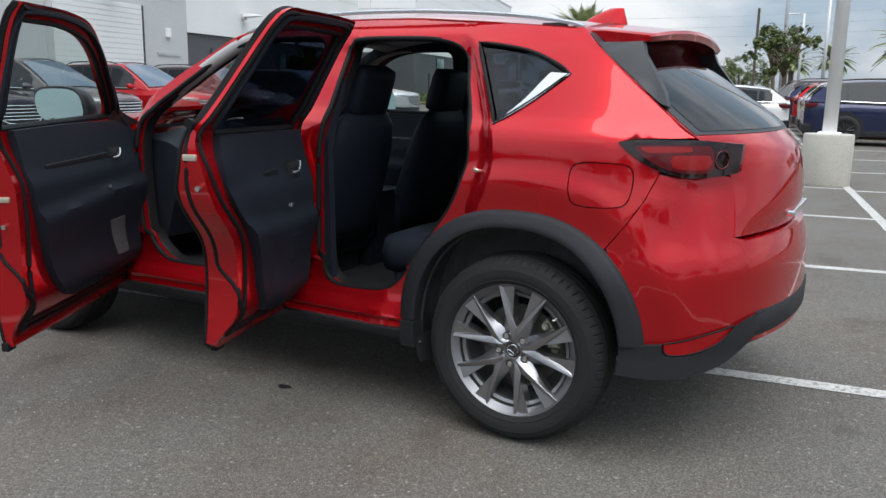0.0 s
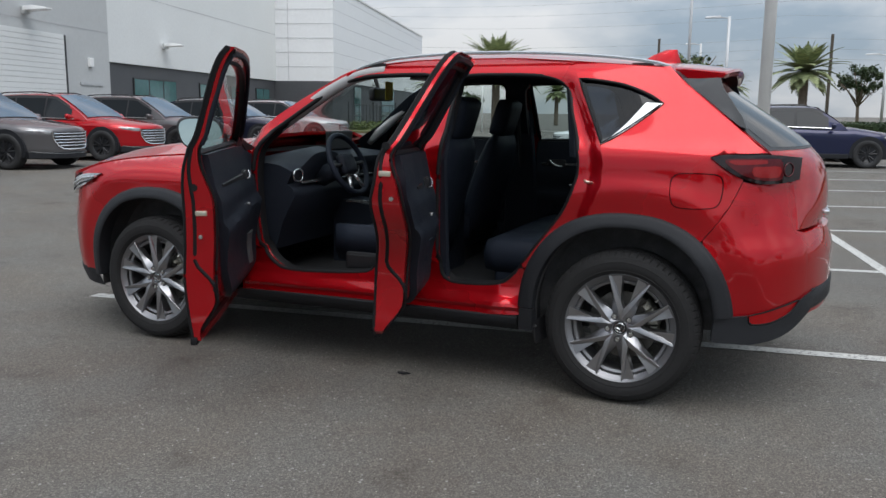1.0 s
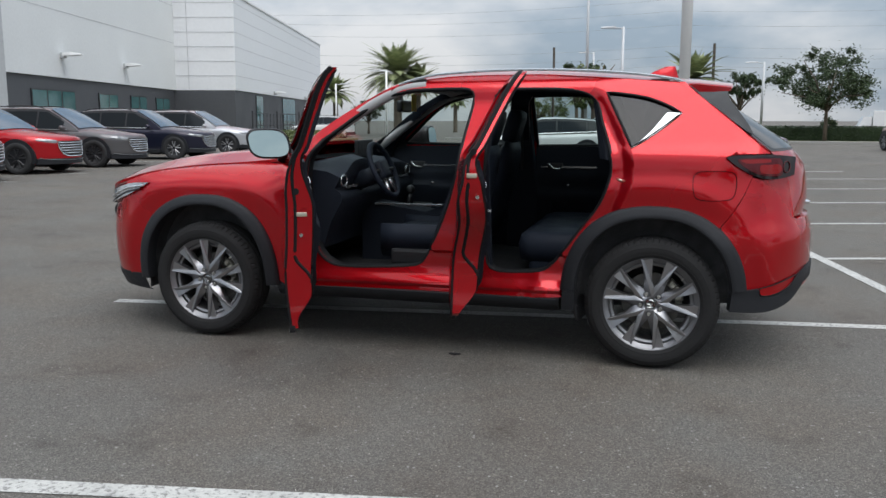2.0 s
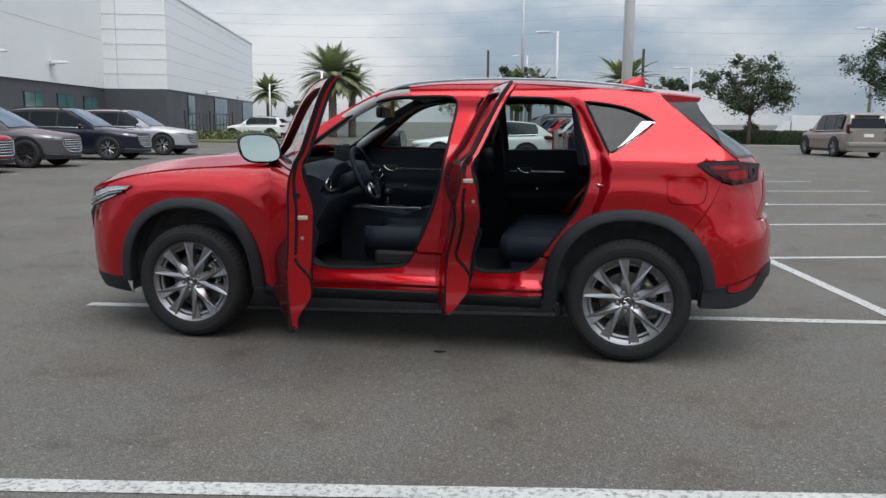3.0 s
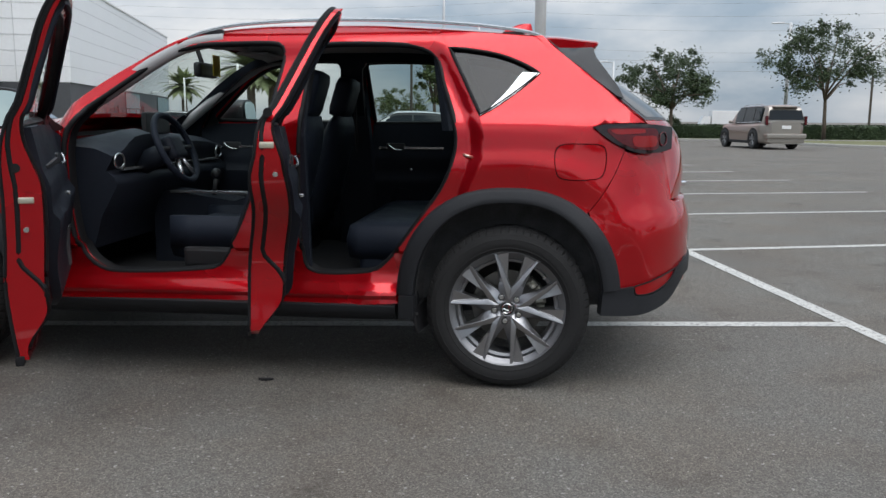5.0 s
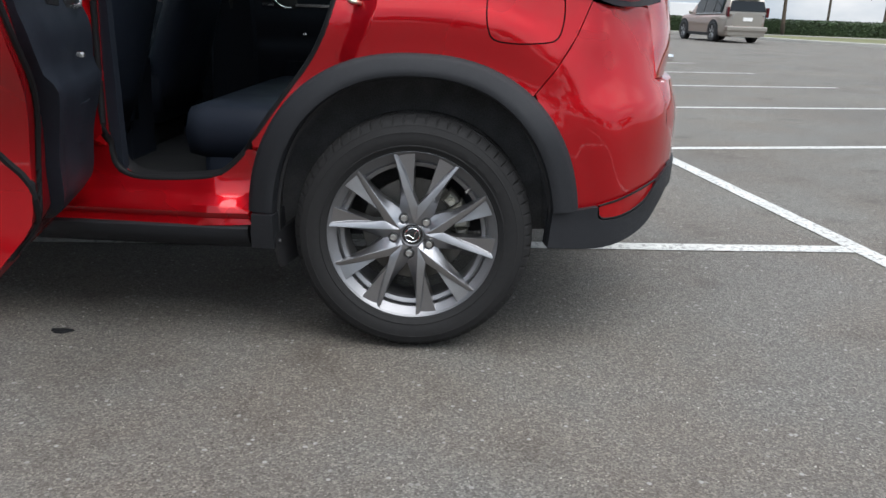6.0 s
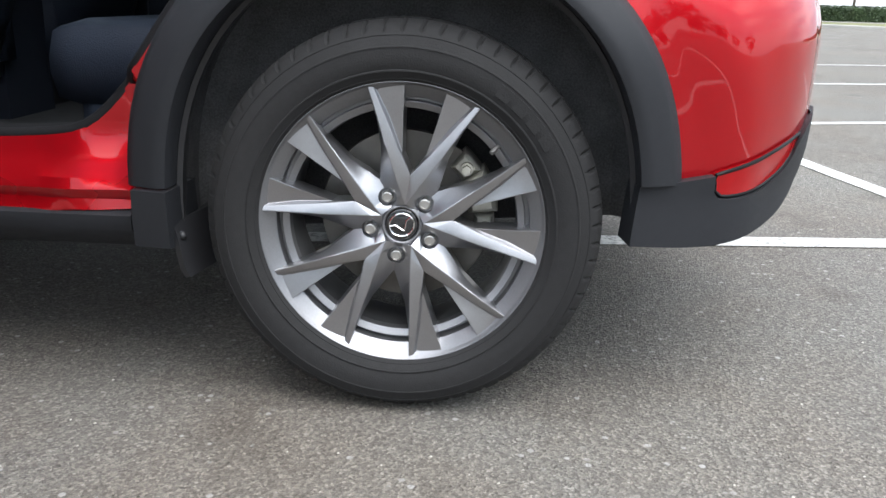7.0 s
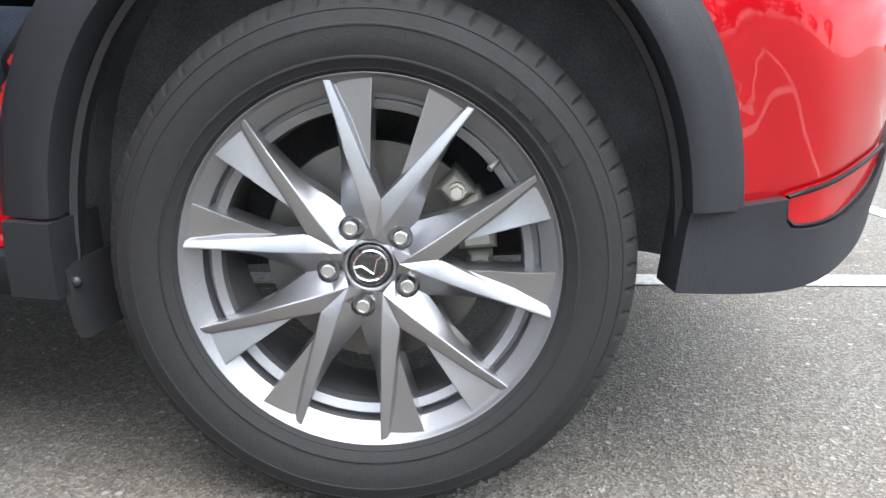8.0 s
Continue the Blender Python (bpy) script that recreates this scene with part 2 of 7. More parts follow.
def tube(bm, pts, r, seg=8, closed=False, taper=None):
    """A round tube along a line of points."""
    pts = [Vector(p) for p in pts]
    n = len(pts)
    rings = []
    up = Vector((0, 0, 1))
    for i, p in enumerate(pts):
        a = pts[(i - 1) % n] if (closed or i > 0) else p
        c = pts[(i + 1) % n] if (closed or i < n - 1) else p
        t = (c - a).normalized()
        s = t.cross(up)
        if s.length < 0.05:
            s = t.cross(Vector((0, 1, 0)))
        s.normalize()
        u = s.cross(t)
        rr = r if taper is None else r * (1 + (taper - 1) * i / (n - 1))
        rings.append([bm.verts.new(p + (s * math.cos(k * math.tau / seg) + u * math.sin(k * math.tau / seg)) * rr) for k in range(seg)])
    for i in range(n if closed else n - 1):
        a, b = rings[i], rings[(i + 1) % n]
        for k in range(seg):
            bm.faces.new((a[k], a[(k + 1) % seg], b[(k + 1) % seg], b[k]))
    if not closed:
        bm.faces.new(rings[0][::-1])
        bm.faces.new(rings[-1])


def loft(bm, rings, closed=True, caps=True):
    """Skins over a row of rings that have the same number of points."""
    vs = [[bm.verts.new(p) for p in r] for r in rings]
    for a, b in zip(vs, vs[1:]):
        n = len(a)
        for k in range(n if closed else n - 1):
            bm.faces.new((a[k], a[(k + 1) % n], b[(k + 1) % n], b[k]))
    if caps and closed:
        bm.faces.new(vs[0][::-1])
        bm.faces.new(vs[-1])
    return vs


def lathe(bm, profile, seg=64, axis_y=True, mi=0):
    """Turns a profile of (radius, y) round the y axis."""
    rings = []
    for r, y in profile:
        rings.append([bm.verts.new((r * math.sin(k * math.tau / seg), y, r * math.cos(k * math.tau / seg))) for k in range(seg)])
    for a, b in zip(rings, rings[1:]):
        for k in range(seg):
            f = bm.faces.new((a[k], b[k], b[(k + 1) % seg], a[(k + 1) % seg]))
            f.material_index = mi
    return rings


def curve(pts, n=40):
    """A smooth line through points (Catmull-Rom)."""
    pts = [Vector(p) for p in pts]
    out = []
    for i in range(len(pts) - 1):
        a, b, c, d = pts[max(i - 1, 0)], pts[i], pts[i + 1], pts[min(i + 2, len(pts) - 1)]
        k = max(2, int(n / (len(pts) - 1)))
        for s in range(k):
            t = s / k
            out.append(0.5 * ((2 * b) + (c - a) * t + (2 * a - 5 * b + 4 * c - d) * t * t + (3 * b - a - 3 * c + d) * t ** 3))
    out.append(pts[-1])
    return out


def interp(x, xs, ys):
    """Smooth monotone interpolation of a table."""
    if x <= xs[0]:
        return ys[0]
    for i in range(len(xs) - 1):
        if x <= xs[i + 1]:
            h = xs[i + 1] - xs[i]
            t = (x - xs[i]) / h
            d = (ys[i + 1] - ys[i]) / h

            def slope(k):
                if k == 0 or k == len(xs) - 1:
                    j = 0 if k == 0 else k - 1
                    return (ys[j + 1] - ys[j]) / (xs[j + 1] - xs[j])
                p, q = (ys[k] - ys[k - 1]) / (xs[k] - xs[k - 1]), (ys[k + 1] - ys[k]) / (xs[k + 1] - xs[k])
                return 0.0 if p * q <= 0 else 2 * p * q / (p + q)
            m0, m1 = slope(i), slope(i + 1)
            return (ys[i] * (1 + 2 * t) * (1 - t) ** 2 + ys[i + 1] * t * t * (3 - 2 * t) + h * t * (1 - t) ** 2 * m0 - h * t * t * (1 - t) * m1)
    return ys[-1]


# ---- the lot: asphalt sheet to the horizon, stall lines on a grid turned by 9.4 degrees ----
bm = bmesh.new()
bmesh.ops.create_grid(bm, x_segments=40, y_segments=40, size=900)
part("ground", bm, M_asphalt).location = (0, 0, 0)
tagged(bpy.data.objects["ground"], "worn grey asphalt of a wide car park", "asphalt", kind="structure")

LOT = math.atan(0.165)
ALONG, ACROSS = Vector((math.cos(LOT), math.sin(LOT), 0)), Vector((-math.sin(LOT), math.cos(LOT), 0))
CENTRE = Vector((1.98, 0.54, 0))


def ground_line(a, b, width=0.1):
    """One painted line on the asphalt, from a to b."""
    a, b = Vector(a), Vector(b)
    d = (b - a).normalized()
    s = Vector((-d.y, d.x, 0)) * width / 2
    bm = bmesh.new()
    n = max(2, int((b - a).length / 0.25))
    rnd = random.Random(int(a.x * 97 + a.y * 31))
    top = []
    for i in range(n + 1):
        p = a + (b - a) * i / n
        w0, w1 = 1 + rnd.uniform(-0.05, 0.05), 1 + rnd.uniform(-0.05, 0.05)
        top.append([bm.verts.new((p + s * w0).to_tuple()[:2] + (0.004,)), bm.verts.new((p - s * w1).to_tuple()[:2] + (0.004,))])
    for p, q in zip(top, top[1:]):
        bm.faces.new((p[1], q[1], q[0], p[0]))
    return tagged(part("parking_line", bm, M_line), "worn white painted stall line on the asphalt", "road marking", "stall lines", "structure")


ground_line(CENTRE - ACROSS * 9, CENTRE + ACROSS * 28, 0.105)
SKEW = Vector((math.cos(0.278), math.sin(0.278), 0))
for k in (-1, 1, 2, 3, 4, 5, 6, 7):
    p = CENTRE + ACROSS * 2.84 * k
    ground_line(p - ALONG * (5.95 if k < 4 else 5.6), p - ALONG * 0.053, 0.105)
    if k >= 1:
        p = CENTRE + ACROSS * 2.77 * k
        ground_line(p + SKEW * 0.053, p + SKEW * 5.4, 0.105)
ground_line((-3.9, -0.195, 0), (1.93, 0.505, 0), 0.105)
for k in range(0, 9):
    p = Vector((-13.2, 6.6, 0)) + ACROSS * 2.93 * k
    ground_line(p - ALONG * 5.4, p, 0.1)

# ---- showroom building: white upper walls over a dark base, a pale wing with a roller door ----
BO = Vector((-25.2, 21.7, 0))
BU = Vector((-0.2607, 0.9654, 0))
BN = Vector((0.9654, 0.2607, 0))
BM = Matrix(((BU.x, BN.x, 0, BO.x), (BU.y, BN.y, 0, BO.y), (0, 0, 1, 0), (0, 0, 0, 1)))
BAND, TOP = 3.2, 9.1
building = thing("showroom_building", "white dealership building with a dark grey base and roller door", "building", kind="", m=BM)


def wall_box(name, a, b, mat, label="", bevel=0.0):
    bm = bmesh.new()
    box(bm, a, b, bevel)
    return part(name, bm, mat, building, label)


wall_box("dark_wall", (0.0, -12, 0), (20.8, 0, BAND), M_dark_wall, "dark grey base wall")
wall_box("white_wall", (0.0, -12, BAND), (20.8, 0.12, 11.5), M_white_wall, "white upper wall")
wall_box("dark_wall", (20.8, -12, 0), (57, 3.87, BAND), M_dark_wall, "dark grey base wall")
wall_box("white_wall", (20.8, -12, BAND), (57, 3.95, TOP), M_panel, "white metal panel wall")
wall_box("parapet", (20.7, -12.1, TOP), (57.1, 4.02, TOP + 0.12), M_white_wall)
for z in (BAND + 0.9 * k for k in range(1, 7)):
    wall_box("panel_joint", (20.78, -4, z), (57.02, 3.957, z + 0.018), M_joint)
for z in (6.1, 8.4):
    wall_box("panel_joint", (0.0, -1, z), (20.75, 0.128, z + 0.02), M_joint)
for y in (0.95,):
    wall_box("panel_joint", (20.772, y, BAND + 0.02), (20.8, y + 0.018, TOP), M_joint)
wall_box("pale_wall", (-16, -12, 0), (-0.0, 0.2, 11.5), M_pale_wall, "pale grey rendered wall")
wall_box("panel_joint", (-16, -1, 4.3), (-0.002, 0.208, 4.33), M_joint)
wall_box("panel_joint", (-16, -1, 7.3), (-0.002, 0.208, 7.33), M_joint)
# roller door in the pale wing
wall_box("roller_door_frame", (-8.3, 0.1, 0), (-3.0, 0.26, 4.05), M_pale_wall)
roller = wall_box("roller_door", (-8.05, 0.2, 0.0), (-3.25, 0.275, 3.97), M_pale_wall, "closed white slatted roller door")
for k in range(22):
    bm = bmesh.new()
    box(bm, (-8.05, 0.26, 0.18 * k + 0.01), (-3.25, 0.295, 0.18 * k + 0.176), 0.004)
    part("slat", bm, M_white_wall, roller)
wall_box("door_edge", (-3.22, 0.2, 0), (-3.14, 0.3, 3.95), M_win_frame)


def facade_window(u0, u1, z0, z1, v, panes, name="window"):
    w = wall_box(name, (u0, v - 0.05, z0), (u1, v + 0.05, z1), M_win_frame, "dark framed window with green tinted glass")
    step = (u1 - u0) / panes
    for k in range(panes):
        bm = bmesh.new()
        box(bm, (u0 + k * step + 0.06, v + 0.02, z0 + 0.06), (u0 + (k + 1) * step - 0.06, v + 0.058, z1 - 0.06))
        part("pane", bm, M_green_glass, w)


facade_window(2.2, 6.3, 0.9, 2.65, 0.01, 3)
facade_window(9.0, 11.4, 0.9, 2.65, 0.01, 2)
facade_window(13.2, 15.6, 0.9, 2.65, 0.01, 2)
facade_window(17.2, 19.6, 0.9, 2.65, 0.01, 2)
facade_window(26.5, 28.6, 0.05, 3.05, 3.88, 2)
facade_window(36.0, 41.5, 0.05, 3.1, 3.88, 3)
facade_window(50.0, 56.4, 0.05, 3.1, 3.88, 4)


def wall_lamp(u, v, z):
    bm = bmesh.new()
    box(bm, (u - 0.12, v - 0.02, z - 0.1), (u + 0.12, v + 0.2, z + 0.16), 0.03)
    part("bracket", bm, M_pale_wall, building)
    bm = bmesh.new()
    loft(bm, [[(u - 0.26, v + 0.15, z), (u + 0.26, v + 0.15, z), (u + 0.26, v + 0.15, z + 0.13), (u - 0.26, v + 0.15, z + 0.13)],
              [(u - 0.3, v + 0.5, z + 0.02), (u + 0.3, v + 0.5, z + 0.02), (u + 0.28, v + 0.5, z + 0.17), (u - 0.28, v + 0.5, z + 0.17)],
              [(u - 0.2, v + 0.95, z + 0.05), (u + 0.2, v + 0.95, z + 0.05), (u + 0.18, v + 0.95, z + 0.1), (u - 0.18, v + 0.95, z + 0.1)]])
    part("wall_light", bm, M_pole_white, building, "white wall light on a bracket")


for u in (5.0, 12.3):
    wall_lamp(u, 0.12, 4.15)
wall_lamp(-5.4, 0.2, 4.55)
for u in (32.5, 46.5):
    wall_lamp(u, 3.95, BAND + 0.15)
wall_box("sensor_box", (-1.6, 0.2, 2.9), (-1.35, 0.33, 3.25), M_pole_white, "", 0.03)
wall_box("sign_plate", (-2.2, 0.2, 2.2), (-0.6, 0.24, 2.32), M_steel)


# ---- the red car: x runs to its rear, its near side faces -y, the rear axle stands at x = 0 ----
from mathutils import geometry

M_red = car_paint("red metallic paint", (0.45, 0.0045, 0.010), metal=0.62, rough=0.27)
M_clad = material("grey black moulded plastic", (0.018, 0.019, 0.022), 0.55, spec=0.24, vary=0.1, scale=2, fine=80, bump=0.25, bump_scale=700)
M_well = material("black felt liner", (0.075, 0.075, 0.078), 0.95, vary=0.7, scale=13, fine=260, bump=0.4, bump_scale=250)
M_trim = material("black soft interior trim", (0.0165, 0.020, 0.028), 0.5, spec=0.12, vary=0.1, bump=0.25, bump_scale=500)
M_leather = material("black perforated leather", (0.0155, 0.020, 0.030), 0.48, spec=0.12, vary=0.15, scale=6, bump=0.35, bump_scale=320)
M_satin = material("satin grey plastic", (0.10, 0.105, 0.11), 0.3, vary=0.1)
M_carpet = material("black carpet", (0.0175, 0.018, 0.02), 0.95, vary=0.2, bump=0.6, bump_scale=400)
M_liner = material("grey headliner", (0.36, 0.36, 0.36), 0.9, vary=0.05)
M_glass = glass_material("clear car glass", (0.80, 0.88, 0.85))
M_privacy = glass_material("dark privacy glass", (0.05, 0.062, 0.095), base=0.035)
M_tint = glass_material("lightly tinted car glass", (0.58, 0.68, 0.66))
M_rear_glass = glass_material("dark rear glass", (0.12, 0.14, 0.18), base=0.03)
M_mirror = material("mirror glass", (0.42, 0.51, 0.50), 0.02, 1.0, vary=0.01)
M_tail_red = material("red lamp lens", (0.075, 0.004, 0.007), 0.1, vary=0.3, scale=14, fine=120, spec=0.4)
M_tail_dark = material("smoked lamp lens", (0.010, 0.003, 0.0035), 0.05, vary=0.1, spec=0.5)
M_tail_bright = material("bright red lamp tube", (0.22, 0.005, 0.006), 0.15)
M_reflector = material("red reflector lens", (0.30, 0.004, 0.006), 0.2, vary=0.2, scale=9, fine=30, spec=0.35)
M_fin = material("satin dark grey plastic", (0.030, 0.032, 0.036), 0.42, vary=0.05, spec=0.3)
M_lamp_clear = material("clear lamp reflector", (0.34, 0.35, 0.36), 0.1, 0.5, vary=0.5, scale=9, coat=1.0)
M_silver = material("satin silver trim", (0.62, 0.63, 0.64), 0.25, 0.9, vary=0.05)
M_latch = material("zinc plated latch", (0.66, 0.62, 0.5), 0.35, 0.8, vary=0.1)
M_yellow = material("yellow paper tag", (0.75, 0.62, 0.05), 0.7)

Z_HUB = 0.36


def corner(z):
    """How square the rear corners are in plan: more so low on the bumper."""
    return 2.8 + 0.9 * min(max((1.0 - z) / 0.25, 0.0), 1.0)


def half_width(x, z=1.0):
    """Half the body's width in plan."""
    if x > 0.1:
        t = min((x - 0.1) / 0.797, 1.0)
        return 0.905 * math.sqrt(max(0.0, 1 - t ** corner(z)))
    if x < -2.5:
        t = min((-2.5 - x) / 1.18, 1.0)
        return 0.905 * math.sqrt(max(0.0, 1 - t ** 5))
    return 0.905 - 0.01 * math.sin(math.pi * (x + 2.5) / 2.6) ** 2


CABIN_Z, CABIN_IN = [0.2, 0.3, 0.42, 0.6, 0.8, 0.92, 1.0, 1.07, 1.13, 1.165, 1.19, 1.215, 1.25, 1.385, 1.5, 1.57, 1.63], [0.06, 0.03, 0.012, 0.0, 0.011, 0.013, 0.012, 0.017, 0.032, 0.046, 0.064, 0.086, 0.107, 0.18, 0.245, 0.3, 0.40]
FRONT_Z, FRONT_IN = [0.2, 0.3, 0.42, 0.62, 0.8, 0.92, 1.0, 1.05, 1.1, 1.2], [0.09, 0.04, 0.015, 0.0, 0.008, 0.02, 0.065, 0.13, 0.25, 0.6]


def flare(x, z):
    """How far the wheel arches swell out of the body's side: up to a soft ridge round the arch, then back in towards its edge."""
    b = 0.0
    for cx in (0.0, -2.7):
        r = (abs(x - cx) ** 2.2 + abs(z - 0.375) ** 2.2) ** (1 / 2.2)
        k = min(max((0.70 - r) / 0.08, 0.0), 1.0)
        d = max(0.0, 0.615 - r)
        b += (0.008 * k * k * (3 - 2 * k) - 0.013 * min(1.0, d * d / (d + 0.012) / 0.075)) * min(max((z - 0.3) / 0.12, 0.0), 1.0)
    return b


def plain_side(x, z):
    """Half-width of the body's skin without the arches."""
    f = min(max((x + 2.35) / 0.35, 0.0), 1.0)
    f = f * f * (3 - 2 * f)
    i = f * interp(z, CABIN_Z, CABIN_IN) + (1 - f) * interp(z, FRONT_Z, FRONT_IN)
    # the rear quarter is fullest above the bumper line and leans in towards the lamps
    g = min(max((x + 0.55) / 0.4, 0.0), 1.0)
    i += g * g * (3 - 2 * g) * (0.015 * math.exp(-((z - 1.06) / 0.09) ** 2) - 0.012 * math.exp(-((z - 0.70) / 0.10) ** 2))
    return max(half_width(x, z) - i, 0.02)


def side(x, z):
    """Half-width of the body's skin at x and z."""
    return plain_side(x, z) + flare(x, z)


def inside(p, loops):
    """Even-odd test of a point against closed loops."""
    odd = False
    x, z = p
    for loop in loops:
        n = len(loop)
        for i in range(n):
            (x0, z0), (x1, z1) = loop[i], loop[(i + 1) % n]
            if (z0 > z) != (z1 > z) and x < (x1 - x0) * (z - z0) / (z1 - z0) + x0:
                odd = not odd
    return odd


def smooth_loop(pts, step=0.025, sharp=()):
    """A closed outline, rounded between its corner points except where an index is named sharp."""
    n = len(pts)
    out = []
    for i in range(n):
        a, b, c, d = [Vector(pts[(i + k) % n]) for k in (-1, 0, 1, 2)]
        m0 = (c - b) if i in sharp else (c - a) * 0.5
        j = (i + 1) % n
        m1 = (c - b) if j in sharp else (d - b) * 0.5
        L = (c - b).length
        m0, m1 = m0 * min(1.0, L / max(m0.length, 1e-6)), m1 * min(1.0, L / max(m1.length, 1e-6))
        k = max(1, int(L / step))
        for s in range(k):
            t = s / k
            out.append(tuple((2 * t ** 3 - 3 * t * t + 1) * b + (t ** 3 - 2 * t * t + t) * m0 + (3 * t * t - 2 * t ** 3) * c + (t ** 3 - t * t) * m1))
    return out


def sheet(loops, depth_of, step=0.03, flip=False):
    """A triangulated sheet inside the loops (outer and holes) at y = depth_of(x, z), as a bmesh."""
    pts, edges = [], []
    for loop in loops:
        k = len(pts)
        pts += [Vector(p) for p in loop]
        edges += [(k + i, k + (i + 1) % len(loop)) for i in range(len(loop))]
    xs, zs = [p[0] for p in loops[0]], [p[1] for p in loops[0]]
    rim = [(p.x, p.y) for p in pts]
    rim_a = np.array(rim)
    x = min(xs) + step / 2
    while x < max(xs):
        z = min(zs) + step / 2
        while z < max(zs):
            if inside((x, z), loops) and np.min(np.hypot(rim_a[:, 0] - x, rim_a[:, 1] - z)) > step * 0.45:
                pts.append(Vector((x, z)))
            z += step
        x += step
    vs, _, faces, *_ = geometry.delaunay_2d_cdt(pts, edges, [], 0, 1e-6)
    bm = bmesh.new()
    bv = [bm.verts.new((v.x, depth_of(v.x, v.y), v.y)) for v in vs]
    for f in faces:
        c = ((vs[f[0]].x + vs[f[1]].x + vs[f[2]].x) / 3, (vs[f[0]].y + vs[f[1]].y + vs[f[2]].y) / 3)
        if inside(c, loops):
            try:
                bm.faces.new([bv[i] for i in (f if not flip else f[::-1])])
            except ValueError:
                pass
    for v in bv:
        if not v.link_faces:
            bm.verts.remove(v)
    return bm


def fold(bm, shift, z_keep=None):
    """Folds the open edges of a sheet inwards, so that the panel shows its thickness."""
    es = [e for e in bm.edges if len(e.link_faces) == 1]
    r = bmesh.ops.extrude_edge_only(bm, edges=es)
    vs = [g for g in r["geom"] if isinstance(g, bmesh.types.BMVert)]
    for v in vs:
        v.co += Vector(shift)
    for e in es:
        e.smooth = False
    return vs


def solid(loops, outer, thick, step=0.035):
    """A closed shell between y = outer(x, z) and y = outer + thick(x, z)."""
    bm = sheet(loops, outer, step)
    base = bm.faces[:]
    back = {}
    for v in bm.verts[:]:
        back[v] = bm.verts.new(v.co + Vector((0, thick(v.co.x, v.co.z), 0)))
    rim = [e for e in bm.edges if len(e.link_faces) == 1]
    for f in base:
        bm.faces.new([back[v] for v in reversed(f.verts)])
    for e in rim:
        a, b = e.verts
        f = e.link_faces[0]
        if [l for l in f.loops if l.vert == a][0].link_loop_next.vert != b:
            a, b = b, a
        g = bm.faces.new((b, a, back[a], back[b]))
        g.smooth = False
        e.smooth = False
        k = bm.edges.get((back[a], back[b]))
        if k:
            k.smooth = False
    bmesh.ops.recalc_face_normals(bm, faces=bm.faces[:])
    return bm


def keep_sharp(ob, angle=40):
    ob.data.shade_smooth()
    ob.data.set_sharp_from_angle(angle=radians(angle))
    return ob


def mirrored(bm):
    """A copy of a near-side bmesh for the far side."""
    b2 = bm.copy()
    bmesh.ops.scale(b2, vec=(1, -1, 1), verts=b2.verts)
    bmesh.ops.reverse_faces(b2, faces=b2.faces[:])
    return b2


R_OUT, R_IN = 0.527, 0.466
ARCH_Z, ARCH_POW = 0.36, 2.3


def arch_axes(r):
    """Half the width of an arch whose crown stands r above the axle."""
    return 0.412 + (r - R_IN) * (0.075 / (R_OUT - R_IN))


def arch(cx, r, z0, z1, n=30):
    """Points of a wheel arch's squarish arc over the top, from its front foot at height z0 to its rear foot at z1."""
    a, e = arch_axes(r), 2 / ARCH_POW

    def power(c):
        return math.copysign(abs(c) ** e, c)

    def angle(z):
        k = (z - ARCH_Z) / r
        return math.asin(math.copysign(abs(k) ** (1 / e), k))
    a0, a1 = math.pi - angle(z0), angle(z1)
    out = []
    for i in range(n + 1):
        q = a0 + (a1 - a0) * i / n
        out.append((cx + a * power(math.cos(q)), ARCH_Z + r * power(math.sin(q))))
    return out


car = thing("car", "shiny red sport utility car with both near doors wide open", "car")


def both(name, bm, mat, label="", smooth=40, far=True):
    b2 = mirrored(bm) if far else None
    a = part(name, bm, mat, car, label)
    if smooth:
        keep_sharp(a, smooth)
    if far:
        b = part(name, b2, mat, car, label)
        if smooth:
            keep_sharp(b, smooth)
    return a


FRONT_OPEN = smooth_loop([(-1.95, 1.225), (-1.64, 1.455), (-1.48, 1.51), (-1.3, 1.522), (-1.08, 1.52), (-1.045, 1.48), (-1.08, 1.23), (-1.11, 1.0), (-1.18, 0.77), (-1.28, 0.56), (-1.35, 0.495), (-1.84, 0.472), (-1.97, 0.55), (-2.03, 0.8), (-2.03, 1.1)], sharp=(0,))
REAR_OPEN = smooth_loop([(-0.925, 1.48), (-0.9, 1.512), (-0.74, 1.52), (-0.46, 1.51), (-0.345, 1.46), (-0.30, 1.33), (-0.245, 1.17), (-0.235, 1.05), (-0.29, 0.89), (-0.41, 0.72), (-0.53, 0.56), (-0.62, 0.497), (-0.86, 0.485), (-0.925, 0.53), (-0.945, 0.8), (-0.94, 1.2)])
CUT = [(-0.335, 1.583), (-0.285, 1.49), (-0.2, 1.335), (-0.127, 1.17), (-0.112, 1.05), (-0.133, 0.95), (-0.167, 0.870)]
ARCH_REAR = arch(0.0, R_OUT, 0.365, 0.43, 40)

